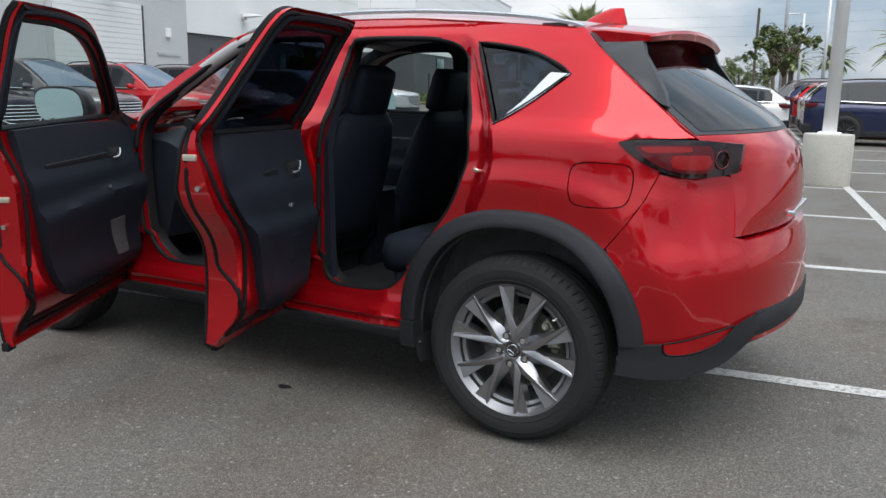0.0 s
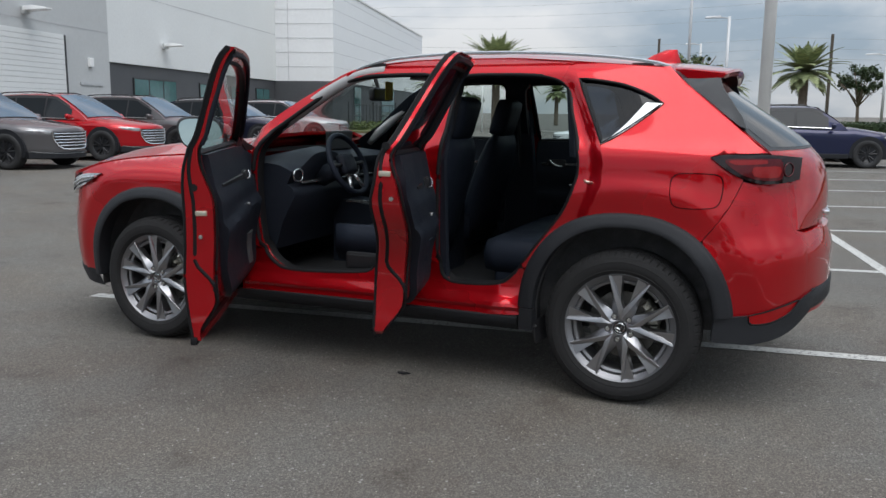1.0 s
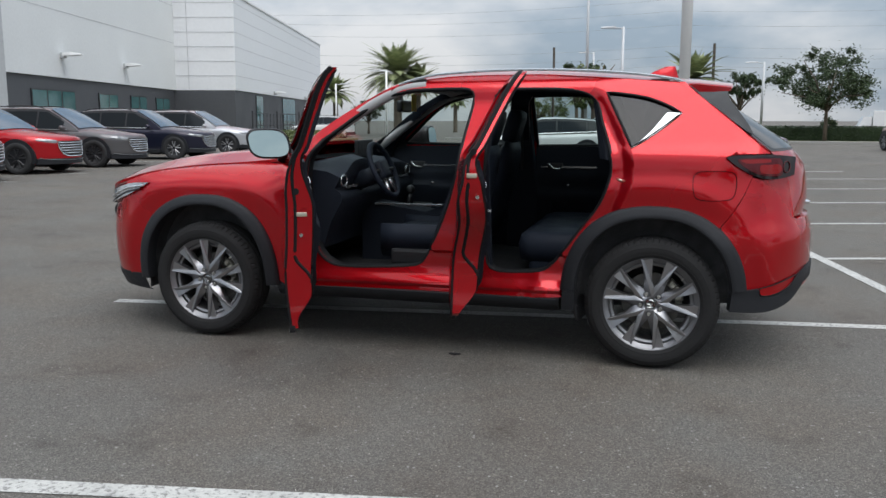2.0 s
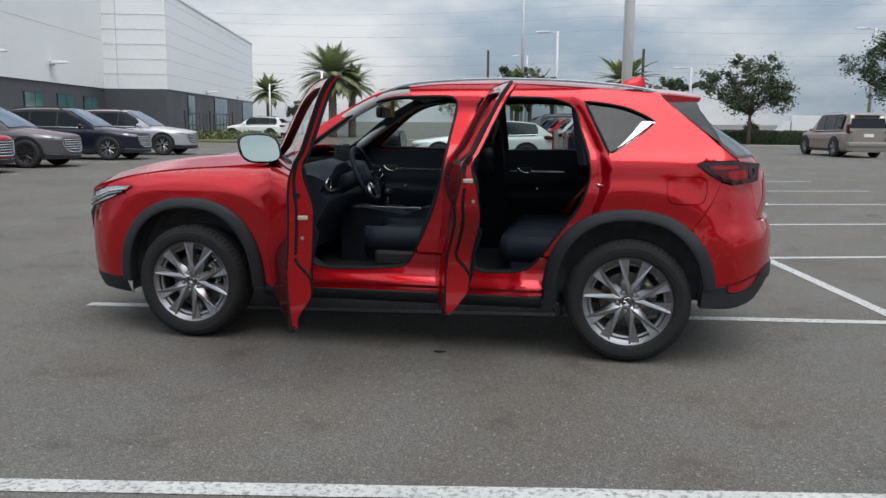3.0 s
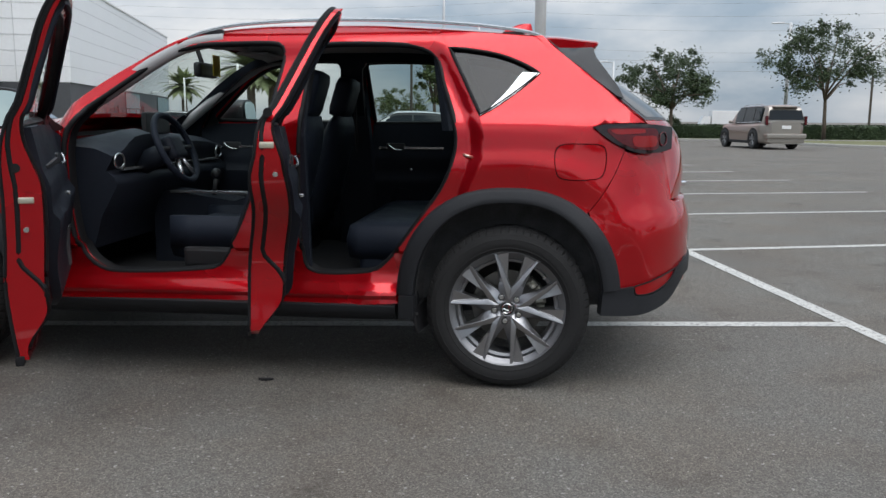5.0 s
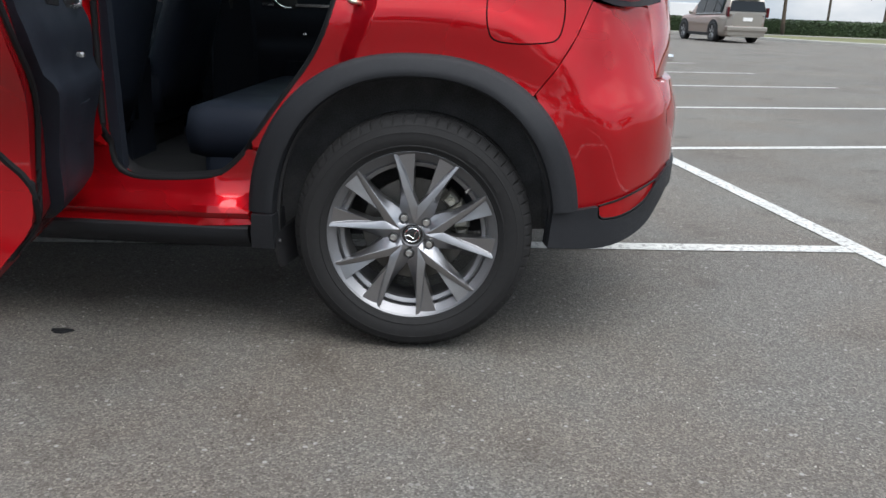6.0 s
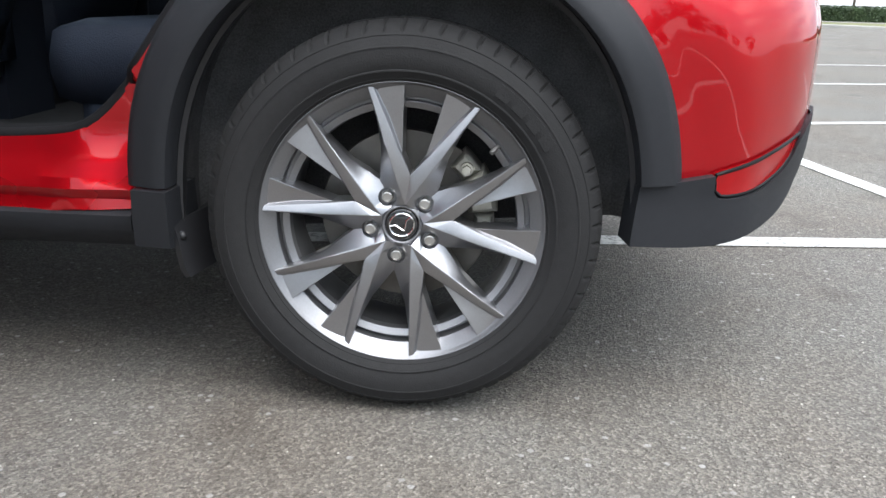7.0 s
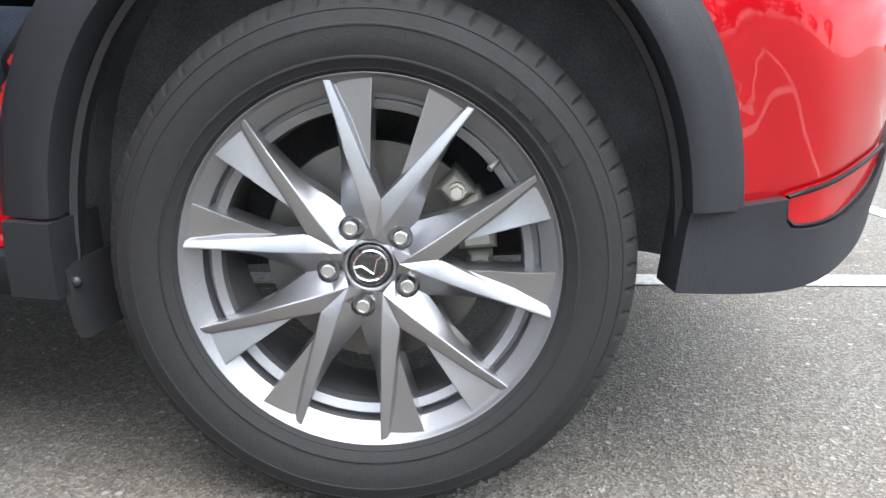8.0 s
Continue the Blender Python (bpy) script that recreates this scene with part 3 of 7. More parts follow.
# body side frame: pillars, header and sill round the two door openings
ring = [(-2.17, 1.13), (-1.85, 1.375), (-1.56, 1.54), (-1.37, 1.585), (-1.08, 1.607), (-0.7, 1.607)] + CUT
ring_loop = [tuple(p) for p in curve([(*p, 0) for p in ring[:6] + [CUT[0]]], 40)]
ring_loop = [(p[0], p[1]) for p in ring_loop[:-1]] + [(p[0], p[1]) for p in curve([(*p, 0) for p in CUT], 36)]
ring_loop += [p for p in ARCH_REAR if p[0] < -0.18][::-1]
ring_loop += [(-0.7, 0.35), (-1.0, 0.35), (-1.4, 0.35), (-1.8, 0.35), (-2.1, 0.35), (-2.13, 0.5), (-2.15, 0.75), (-2.16, 0.95)]


def ring_y(x, z):
    near = 0.035 if 0.5 < z < 1.45 else 0.035 * max(0.0, 1 - min(abs(z - 0.5), abs(z - 1.45)) / 0.08)
    bead = 0.03 / (1 + math.exp(-(z - 0.425) / 0.006)) * (1 if z < 0.6 else 0) + 0.012 * math.exp(-((z - 0.375) / 0.012) ** 2)
    cutd = min(math.hypot(x - a, z - b) for a, b in CUT_FINE)
    g = min(1.0, max(0.0, (cutd - 0.008) / 0.055))
    near *= g * g * (3 - 2 * g)
    return -(side(x, z) - near - 0.006 - bead)


CUT_FINE = [(p.x, p.y) for p in curve([(*p, 0) for p in CUT], 40)]
bm = sheet([ring_loop, FRONT_OPEN, REAR_OPEN], ring_y, 0.02)
fold(bm, (0, 0.075, 0))
both("side_frame", bm, M_red, "red painted door frame and sill", 35)
bm = sheet([ring_loop, FRONT_OPEN, REAR_OPEN], lambda x, z: ring_y(x, z) + 0.079, 0.03, flip=True)
both("frame_liner", bm, M_trim, "black inner pillar lining", 35)
for loop, nm in ((FRONT_OPEN, "front"), (REAR_OPEN, "rear")):
    bm = bmesh.new()
    tube(bm, [(x, ring_y(x, z) + 0.012, z) for x, z in loop], 0.013, 8, closed=True)
    both("weatherstrip", bm, M_rubber, "", 60)
    bm = bmesh.new()
    n = len(loop)
    cx, cz = sum(p[0] for p in loop) / n, sum(p[1] for p in loop) / n
    rings = []
    for dy, g in ((0.05, 0.0), (0.06, 0.012), (0.10, 0.015)):
        rings.append([(x + (cx - x) * g, ring_y(x, z) + dy, z + (cz - z) * g) for x, z in loop])
    loft(bm, rings, caps=False)
    both("jamb_trim", bm, M_rubber, "", 60)

# black cover behind the hinge gap of the front door
bm = sheet([[(-2.155, 0.42), (-2.075, 0.42), (-2.07, 0.75), (-2.075, 1.08), (-2.16, 1.10), (-2.158, 0.8)]], lambda x, z: ring_y(x, z) - 0.012, 0.04)
fold(bm, (0, 0.02, 0))
both("hinge_cover", bm, M_rubber, "", 40)

# rear quarter panel with its window and fuel flap
SHUT = [(0.125, 1.545), (0.2, 1.478), (0.36, 1.35), (0.50, 1.235), (0.585, 1.172)]
TAIL = [(0.352, 1.152), (0.40, 1.163), (0.585, 1.166), (0.72, 1.152), (0.715, 1.055), (0.66, 1.043), (0.56, 1.04), (0.46, 1.075), (0.39, 1.12)]
q = [(p.x, p.y) for p in curve([(*p, 0) for p in CUT], 36)][::-1]
q += [(p.x, p.y) for p in curve([(-0.335, 1.583, 0), (-0.1, 1.565, 0), (0.125, 1.545, 0)], 16)][1:-1]
q += [(p.x, p.y) for p in curve([(*p, 0) for p in SHUT], 24)]
q += [(0.40, 1.165), (0.348, 1.153), (0.39, 1.118), (0.458, 1.073), (0.49, 1.058), (0.448, 0.955), (0.398, 0.87), (0.333, 0.785)]
q += [p for p in ARCH_REAR if -0.155 < p[0] < 0.318 and p[1] > 0.5][::-1]
QWIN = [(p[0], p[1]) for p in smooth_loop([(-0.283, 1.497), (-0.20, 1.49), (-0.06, 1.465), (0.06, 1.418), (0.118, 1.382), (0.03, 1.31), (-0.06, 1.245), (-0.132, 1.2), (-0.205, 1.345)], sharp=(0, 4, 7))]


def skin(x, z):
    return -side(x, z)


FUEL = smooth_loop([(0.190, 1.048), (0.208, 1.073), (0.24, 1.081), (0.30, 1.082), (0.37, 1.080), (0.399, 1.070), (0.410, 1.046), (0.411, 1.0), (0.402, 0.955), (0.386, 0.936), (0.36, 0.930), (0.29, 0.925), (0.228, 0.929), (0.203, 0.942), (0.190, 0.985)], 0.012)
bm = sheet([q, QWIN, FUEL], skin, 0.022)
fold(bm, (0, 0.02, 0))
both("quarter_panel", bm, M_red, "glossy red rear quarter panel", 35)
fcx, fcz = 0.30, 1.003
bm = sheet([[(fcx + (x - fcx) * 0.962, fcz + (z - fcz) * 0.948) for x, z in FUEL]], skin, 0.02)
fold(bm, (0, 0.012, 0))
both("fuel_flap", bm, M_red, "", 35, far=False)
bm = sheet([[(fcx + (x - fcx) * 1.04, fcz + (z - fcz) * 1.04) for x, z in FUEL]], lambda x, z: skin(x, z) + 0.011, 0.03)
both("fuel_recess", bm, M_rubber, "", 35, far=False)
bm = sheet([QWIN], lambda x, z: skin(x, z) + 0.012, 0.04)
both("quarter_glass", bm, M_privacy, "dark tinted quarter window", 35)
bm = bmesh.new()
tube(bm, [(x, skin(x, z) - 0.001, z) for x, z in QWIN], 0.008, 6, closed=True)
both("quarter_seal", bm, M_rubber, "", 60)
bm = sheet([smooth_loop([(-0.135, 1.197), (-0.06, 1.241), (0.03, 1.306), (0.122, 1.383), (0.046, 1.387), (0.025, 1.362), (-0.025, 1.298), (-0.075, 1.247)], 0.015, sharp=(0, 3, 4))], lambda x, z: skin(x, z) - 0.008, 0.02)
fold(bm, (0, 0.018, 0))
both("chrome_trim", bm, M_silver, "satin silver trim under the quarter window", 35)

# front wing
ARCH_FRONT = arch(-2.7, R_OUT, 0.362, 0.38)
f_top = [(-3.30, 0.955), (-3.1, 1.015), (-2.8, 1.055), (-2.5, 1.075), (-2.25, 1.10), (-2.165, 1.125)]
f = [(-2.165, 1.125), (-2.16, 0.95), (-2.15, 0.7), (-2.14, 0.5), (-2.13, 0.345)]
f += [(-2.16, 0.345)] + ARCH_FRONT[::-1] + [(-3.22, 0.34), (-3.3, 0.36), (-3.38, 0.60), (-3.36, 0.80)]
f += [(p.x, p.y) for p in curve([(*p, 0) for p in f_top], 40)][:-1]
bm = sheet([f], skin, 0.025)
fold(bm, (0, 0.02, 0))
both("front_wing", bm, M_red, "glossy red front wing", 35)


def clad_arch(cx, z0, z1):
    """A moulded wheel-arch band: proud of the body, rolled in at the tyre side."""
    rows = []
    for r, out in ((R_OUT + 0.006, -0.004), (R_OUT + 0.003, 0.016), (R_OUT - 0.010, 0.027), (R_OUT - 0.036, 0.034), (R_IN + 0.014, 0.038), (R_IN + 0.004, 0.034), (R_IN, 0.02), (R_IN + 0.004, -0.06)):
        a = arch(cx, r, z0, z1, 48)
        rows.append([(x, -(side(x, max(z, 0.33)) + out), z) for x, z in a])
    b = bmesh.new()
    loft(b, rows, closed=False, caps=False)
    return b


both("wheel_arch_trim", clad_arch(0.0, 0.416, 0.453), M_clad, "grey black plastic arch moulding", 50)
both("wheel_arch_trim", clad_arch(-2.7, 0.345, 0.345), M_clad, "grey black plastic arch moulding", 50)
for cx in (0.0, -2.7):
    bm = bmesh.new()
    rows = []
    for y, r in ((-0.88, R_IN + 0.004), (-0.83, R_IN + 0.02), (-0.69, R_IN + 0.02), (-0.665, R_IN - 0.01)):
        rows.append([(x, y, z) for x, z in arch(cx, r, 0.28, 0.34, 40)])
    loft(bm, rows, closed=False, caps=False)
    bm.faces.new([bm.verts.new(v) for v in rows[-1]])
    both("wheel_well", bm, M_well, "black felt wheel arch liner", 50)
# foot of the rear arch trim and mud flap ahead of the rear tyre
bm = bmesh.new()
loft(bm, [[(-0.480, -0.912, 0.306), (-0.412, -0.920, 0.306), (-0.40, -0.80, 0.306), (-0.480, -0.82, 0.306)],
          [(-0.479, -0.920, 0.36), (-0.411, -0.930, 0.36), (-0.402, -0.80, 0.36), (-0.479, -0.82, 0.36)],
          [(-0.476, -0.924, 0.412), (-0.410, -0.934, 0.412), (-0.405, -0.80, 0.412), (-0.476, -0.82, 0.412)]])
both("arch_foot", bm, M_clad, "", 50)
bm = bmesh.new()
loft(bm, [[(-0.420, -0.895, 0.350), (-0.412, -0.900, 0.350), (-0.396, -0.80, 0.350), (-0.380, -0.66, 0.350), (-0.395, -0.66, 0.350)],
          [(-0.414, -0.903, 0.32), (-0.402, -0.908, 0.32), (-0.386, -0.80, 0.32), (-0.372, -0.66, 0.32), (-0.390, -0.66, 0.32)],
          [(-0.406, -0.898, 0.262), (-0.394, -0.902, 0.262), (-0.372, -0.80, 0.262), (-0.350, -0.68, 0.262), (-0.368, -0.68, 0.262)],
          [(-0.399, -0.892, 0.243), (-0.388, -0.894, 0.245), (-0.366, -0.80, 0.249), (-0.348, -0.7, 0.255), (-0.364, -0.7, 0.250)]])
both("mud_flap", bm, M_black, "", 50)
bm = bmesh.new()
bmesh.ops.create_uvsphere(bm, u_segments=10, v_segments=6, radius=0.008, matrix=Matrix.Translation((-0.399, -0.893, 0.325)))
both("flap_screw", bm, M_black, "", 50)
# smooth plastic edge and a fixing strip on the felt of the rear liner
bm = bmesh.new()
rows = []
for y, r in ((-0.872, R_IN + 0.001), (-0.866, R_IN - 0.006), (-0.838, R_IN - 0.004), (-0.832, R_IN + 0.012)):
    rows.append([(x, y, z) for x, z in arch(0.0, r, 0.30, 0.36, 40)])
loft(bm, rows, closed=False, caps=False)
both("liner_edge", bm, M_black, "", 50)

# sill moulding
bm = bmesh.new()
prof = [(0.850, 0.362), (0.868, 0.360), (0.879, 0.352), (0.878, 0.328), (0.866, 0.312), (0.845, 0.288), (0.81, 0.276), (0.7, 0.270), (0.7, 0.362)]
xs = [-2.22, -2.0, -1.6, -1.2, -0.8, -0.50]
loft(bm, [[(x, -y, z) for y, z in prof] for x in xs])
both("sill_moulding", bm, M_clad, "", 40)

# rear bumper: sections in plan, from the near arch round to the far one
def rear_path(z, x0, grow=0.0, n=44):
    shrink = interp(z, [0.30, 0.40, 0.5, 0.7, 0.76, 0.82, 0.95, 1.05], [0.05, 0.012, 0.0, 0.0, 0.012, 0.03, 0.045, 0.055])
    p = corner(z) / 2
    t0 = max(0.0, (x0 - 0.1) / 0.797)
    a0 = math.asin(min(1.0, t0 ** p))
    half = []
    for i in range(n + 1):
        a = a0 + (math.pi / 2 - a0) * i / n
        t = math.sin(a) ** (1 / p)
        w = (plain_side(0.1, z) - interp(z, [0.42, 0.55, 0.80, 0.9, 1.04], [0.010, 0.0, 0.0, 0.008, 0.02])) * math.cos(a)
        half.append((0.1 + (0.797 - shrink) * t + grow, -w - grow * math.cos(a)))
    return half + [(x, -y) for x, y in half[-2::-1]]


def seam_x(z):
    if z >= 0.782:
        return interp(z, [0.782, 0.87, 0.955, 1.03], [0.335, 0.401, 0.451, 0.482])
    return 0.004 + arch_axes(R_OUT) * max(0.0, 1 - abs((z - ARCH_Z) / R_OUT) ** ARCH_POW) ** (1 / ARCH_POW)


bm = bmesh.new()
rows = [[(x, y, z) for x, y in rear_path(z, 0.775)] for z in (0.44, 0.47, 0.5, 0.54, 0.58, 0.62, 0.66, 0.7, 0.73, 0.76, 0.79, 0.815)]
rows.append([(x * 0.93, y * 0.93, 0.828) for x, y in rear_path(0.82, 0.70)])
loft(bm, rows, closed=False, caps=False)
keep_sharp(part("rear_bumper", bm, M_red, car, "glossy red rear bumper"), 40)


def rear_skin(x, z, out=0.0):
    """y of the rear bumper's near flank."""
    shrink = interp(z, [0.30, 0.40, 0.5, 0.7, 0.76, 0.82, 0.95, 1.05], [0.05, 0.012, 0.0, 0.0, 0.012, 0.03, 0.045, 0.055])
    t = min(max((x - 0.1) / (0.797 - shrink), 0), 0.999)
    k = min(max((x - 0.44) / 0.2, 0.0), 1.0)
    lean = interp(z, [0.42, 0.55, 0.80, 0.9, 1.04], [0.010, 0.0, 0.0, 0.008, 0.02]) * k * k * (3 - 2 * k)
    y = -(plain_side(0.1, z) - lean) * math.sqrt(1 - t ** corner(z)) - flare(x, z)
    s = min(max((x - seam_x(z)) / 0.18, 0.0), 1.0)
    s = s * s * (3 - 2 * s)
    return y * s + skin(x, z) * (1 - s) - out


LOWER = smooth_loop([(0.412, 0.451), (0.403, 0.343), (0.55, 0.338), (0.65, 0.352), (0.72, 0.378), (0.78, 0.43), (0.82, 0.49), (0.83, 0.555), (0.79, 0.54), (0.75, 0.512), (0.715, 0.465), (0.66, 0.432), (0.60, 0.422), (0.56, 0.424), (0.549, 0.436), (0.548, 0.466), (0.48, 0.458)], 0.015, sharp=(0, 1, 7, 15))
bm = sheet([LOWER], lambda x, z: rear_skin(x, max(z, 0.42), 0.024), 0.018)
fold(bm, (-0.01, 0.07, 0))
both("bumper_moulding", bm, M_clad, "grey black plastic lower bumper", 40)
bm = bmesh.new()
rows = []
for z, g, dx in ((0.40, 0.0, -0.1), (0.42, 0.004, -0.03), (0.47, 0.008, 0.0), (0.54, 0.008, 0.0), (0.555, 0.0, 0.0)):
    rows.append([(x + dx, y, z) for x, y in rear_path(z, 0.80, g)])
loft(bm, rows, closed=False, caps=False)
keep_sharp(part("bumper_apron", bm, M_clad, car), 40)
# bumper corner under the tail lamp
flank = [(0.489, 1.048), (0.56, 1.037), (0.66, 1.04), (0.69, 1.035), (0.706, 0.95), (0.718, 0.83), (0.75, 0.815), (0.785, 0.80), (0.79, 0.62), (0.785, 0.46), (0.70, 0.445), (0.60, 0.44)]
flank += [(seam_x(z), z) for z in (0.44, 0.47, 0.50, 0.53, 0.56, 0.59, 0.62, 0.65, 0.68, 0.71, 0.74, 0.765, 0.79, 0.815, 0.845, 0.88, 0.92, 0.96, 1.0, 1.03)]
bm = sheet([flank], rear_skin, 0.02)
fold(bm, (-0.004, 0.02, 0))
both("bumper_flank", bm, M_red, "glossy red rear bumper side", 35)
bm = bmesh.new()
box(bm, (0.35, -0.5, 0.36), (0.74, 0.5, 0.5), 0.03)
part("rear_valance", bm, M_black, car)
# red reflector above the lower moulding
REFLECT = smooth_loop([(0.553, 0.437), (0.552, 0.467), (0.64, 0.489), (0.748, 0.520), (0.745, 0.505), (0.708, 0.462), (0.655, 0.4355), (0.60, 0.426), (0.565, 0.427)], 0.015, sharp=(1, 3))
bm = bmesh.new()
tube(bm, [(x, rear_skin(x, max(z, 0.44), 0.009), z) for x, z in REFLECT], 0.0035, 6, True)
both("reflector_seal", bm, M_rubber, "", 60)
bm = sheet([REFLECT], lambda x, z: rear_skin(x, max(z, 0.44), 0.010), 0.02)
fold(bm, (0, 0.03, 0))
both("reflector", bm, M_reflector, "red rear reflector", 35)
for s in (-1, 1):
    bm = bmesh.new()
    lathe(bm, [(0.028, -0.02), (0.037, -0.02), (0.037, 0.1), (0.03, 0.1), (0.028, -0.02)], 20)
    part("exhaust_tip", bm, M_chrome, car, "chrome exhaust tip", True, Matrix.Translation((0.66, 0.5 * s, 0.35)) @ pose(0, 0, 0, 0, 0, 90))

# tail lamp body and its inner pieces
bm = sheet([smooth_loop(TAIL, 0.015, sharp=(0, 3, 4))], lambda x, z: skin(x, z) - 0.012, 0.018)
fold(bm, (0, 0.05, 0))
lamp = both("tail_lamp", bm, M_tail_dark, "smoked red tail lamp", 35)
for pts, mat, nm, out in (([(0.525, 1.110), (0.57, 1.114), (0.634, 1.112), (0.632, 1.070), (0.57, 1.066), (0.53, 1.074)], M_tail_bright, "light_tube", 0.0155),
                          ([(0.425, 1.139), (0.49, 1.143), (0.58, 1.142), (0.582, 1.128), (0.49, 1.122), (0.452, 1.122)], M_tail_bright, "light_strip", 0.0155),
                          ([(0.41, 1.142), (0.50, 1.148), (0.632, 1.145), (0.645, 1.112), (0.64, 1.058), (0.56, 1.056), (0.50, 1.072), (0.45, 1.10)], M_tail_red, "lens", 0.0138)):
    bm = sheet([smooth_loop(pts, 0.015)], lambda x, z: skin(x, z) - out, 0.02)
    fold(bm, (0, 0.01, 0))
    part(nm, bm, mat, lamp, "", True)
bm = bmesh.new()
tube(bm, [(0.668 + 0.0186 * math.cos(a), -side(0.668 + 0.0186 * math.cos(a), 1.1 + 0.03 * math.sin(a)) - 0.016, 1.1 + 0.03 * math.sin(a)) for a in [math.tau * i / 24 for i in range(24)]], 0.0028, 6, True)
part("lamp_ring", bm, M_tail_red, lamp, "", True)

# tailgate, shut: near shut line and its mirror, bulging to the rear
gate_l = [Vector(p) for p in ((0.13, -side(0.125, 1.545), 1.552), (0.205, -side(0.2, 1.478), 1.48), (0.365, -side(0.36, 1.35), 1.352), (0.505, -side(0.50, 1.235), 1.237), (0.59, -side(0.585, 1.172), 1.17), (0.66, rear_skin(0.66, 1.10), 1.10), (0.695, rear_skin(0.695, 1.0), 1.0), (0.715, rear_skin(0.715, 0.9), 0.9), (0.725, rear_skin(0.725, 0.83), 0.83))]
gate_c = [0.215, 0.33, 0.53, 0.70, 0.775, 0.83, 0.855, 0.86, 0.84]
line = curve(gate_l, 40)
gc = curve([(c, p.z, 0) for c, p in zip(gate_c, gate_l)], 40)
bm = bmesh.new()
bmg = bmesh.new()
N = 28


def gate_rows(i0, i1, lift=0.0, u0=0.0, u1=1.0):
    rows = []
    for i in range(i0, i1 + 1):
        p, c = line[i], gc[i]
        row = []
        for k in range(N + 1):
            u = (u0 + (u1 - u0) * k / N) * 2 - 1
            row.append((p.x + (c.x - p.x) * (1 - abs(u) ** 2.2) + lift, -p.y * u, p.z + 0.02 * (1 - u * u) * (1 if i < 6 else 0)))
        rows.append(row)
    return rows


n_line = len(line) - 1
loft(bm, gate_rows(0, n_line), closed=False, caps=False)
fold(bm, (-0.03, 0, 0))
gate = keep_sharp(part("tailgate", bm, M_red, car, "closed red tailgate"), 40)
loft(bmg, gate_rows(3, int(n_line * 0.46), 0.006, 0.03, 0.97), closed=False, caps=False)
keep_sharp(part("rear_window", bmg, M_rear_glass, gate, "dark tinted rear window"), 40)
bm = bmesh.new()
loft(bm, gate_rows(2, int(n_line * 0.48), 0.003, 0.005, 0.995), closed=False, caps=False)
keep_sharp(part("window_surround", bm, M_black, gate, "black gloss window surround"), 40)
bm = bmesh.new()
box(bm, (0.82, -0.22, 0.86), (0.866, 0.22, 0.885), 0.008)
part("trim_bar", bm, M_chrome, gate)
bm = bmesh.new()
rows = []
for y in (-0.612, -0.6, -0.56, -0.4, -0.2, 0.0, 0.2, 0.4, 0.56, 0.6, 0.612):
    c, o = 0.05 * (y / 0.6) ** 2, 0.035 * (1 - (y / 0.612) ** 2)
    g = 0.004 if abs(y) > 0.605 else 0.0
    rows.append([(x + o * k, y, z - c * d) for x, z, k, d in ((0.03, 1.600 - g, 0, 1), (0.2, 1.590 - g, 0.3, 0.9), (0.372 - g, 1.566 - g, 1, 0.8), (0.378 - g, 1.552, 1, 0.7), (0.365 - g, 1.528 + g, 1, 0.6), (0.27, 1.515 + g, 0.5, 0.5), (0.17, 1.512 + g, 0.3, 0.5), (0.08, 1.545, 0, 0.6))])
loft(bm, rows)
bmesh.ops.recalc_face_normals(bm, faces=bm.faces[:])
keep_sharp(part("spoiler", bm, M_red, gate, "red roof spoiler"), 45)
bm = solid([[(0.178, 1.497), (0.21, 1.474), (0.33, 1.382), (0.455, 1.286), (0.485, 1.275), (0.462, 1.325), (0.405, 1.405), (0.368, 1.455), (0.352, 1.500), (0.27, 1.496)]], lambda x, z: skin(min(x, 0.4), min(z, 1.5)) + 0.006, lambda x, z: 0.045, 0.04)
both("spoiler_fin", bm, M_fin, "satin dark grey fin beside the rear window", 40)

# roof, rails and aerial
ROOF_X, ROOF_Z = [-1.75, -1.6, -1.4, -1.1, -0.7, -0.39, -0.02, 0.13], [1.43, 1.515, 1.575, 1.605, 1.607, 1.59, 1.562, 1.55]
bm = bmesh.new()
rows = []
for i in range(41):
    x = -1.56 + (0.13 + 1.56) * i / 40
    ze = interp(x, ROOF_X, ROOF_Z)
    ye = side(x, ze) + 0.002
    rows.append([(x - 0.09 * (1 - (u * u)) * max(0, 1 - i / 14), u * ye, ze + 0.045 * (1 - abs(u) ** 2.4)) for u in [k / 14 - 1 for k in range(29)]])
loft(bm, rows, closed=False, caps=False)
fold(bm, (0, 0, -0.015))
keep_sharp(part("roof", bm, M_red, car, "glossy red roof"), 50)
bm = bmesh.new()
rail = curve([(-1.52, -0.60, 1.553), (-1.42, -0.595, 1.585), (-1.25, -0.59, 1.614), (-0.9, -0.585, 1.632), (-0.5, -0.585, 1.627), (-0.15, -0.59, 1.603), (0.05, -0.595, 1.575), (0.12, -0.60, 1.555)], 48)
rows = []
for i, p in enumerate(rail):
    rows.append([(p.x, p.y + dy, p.z + dz) for dy, dz in ((-0.011, -0.009), (-0.011, 0.002), (-0.005, 0.007), (0.006, 0.007), (0.011, 0.002), (0.011, -0.009))])
loft(bm, rows)
both("roof_rail", bm, M_silver, "silver roof rail", 50)
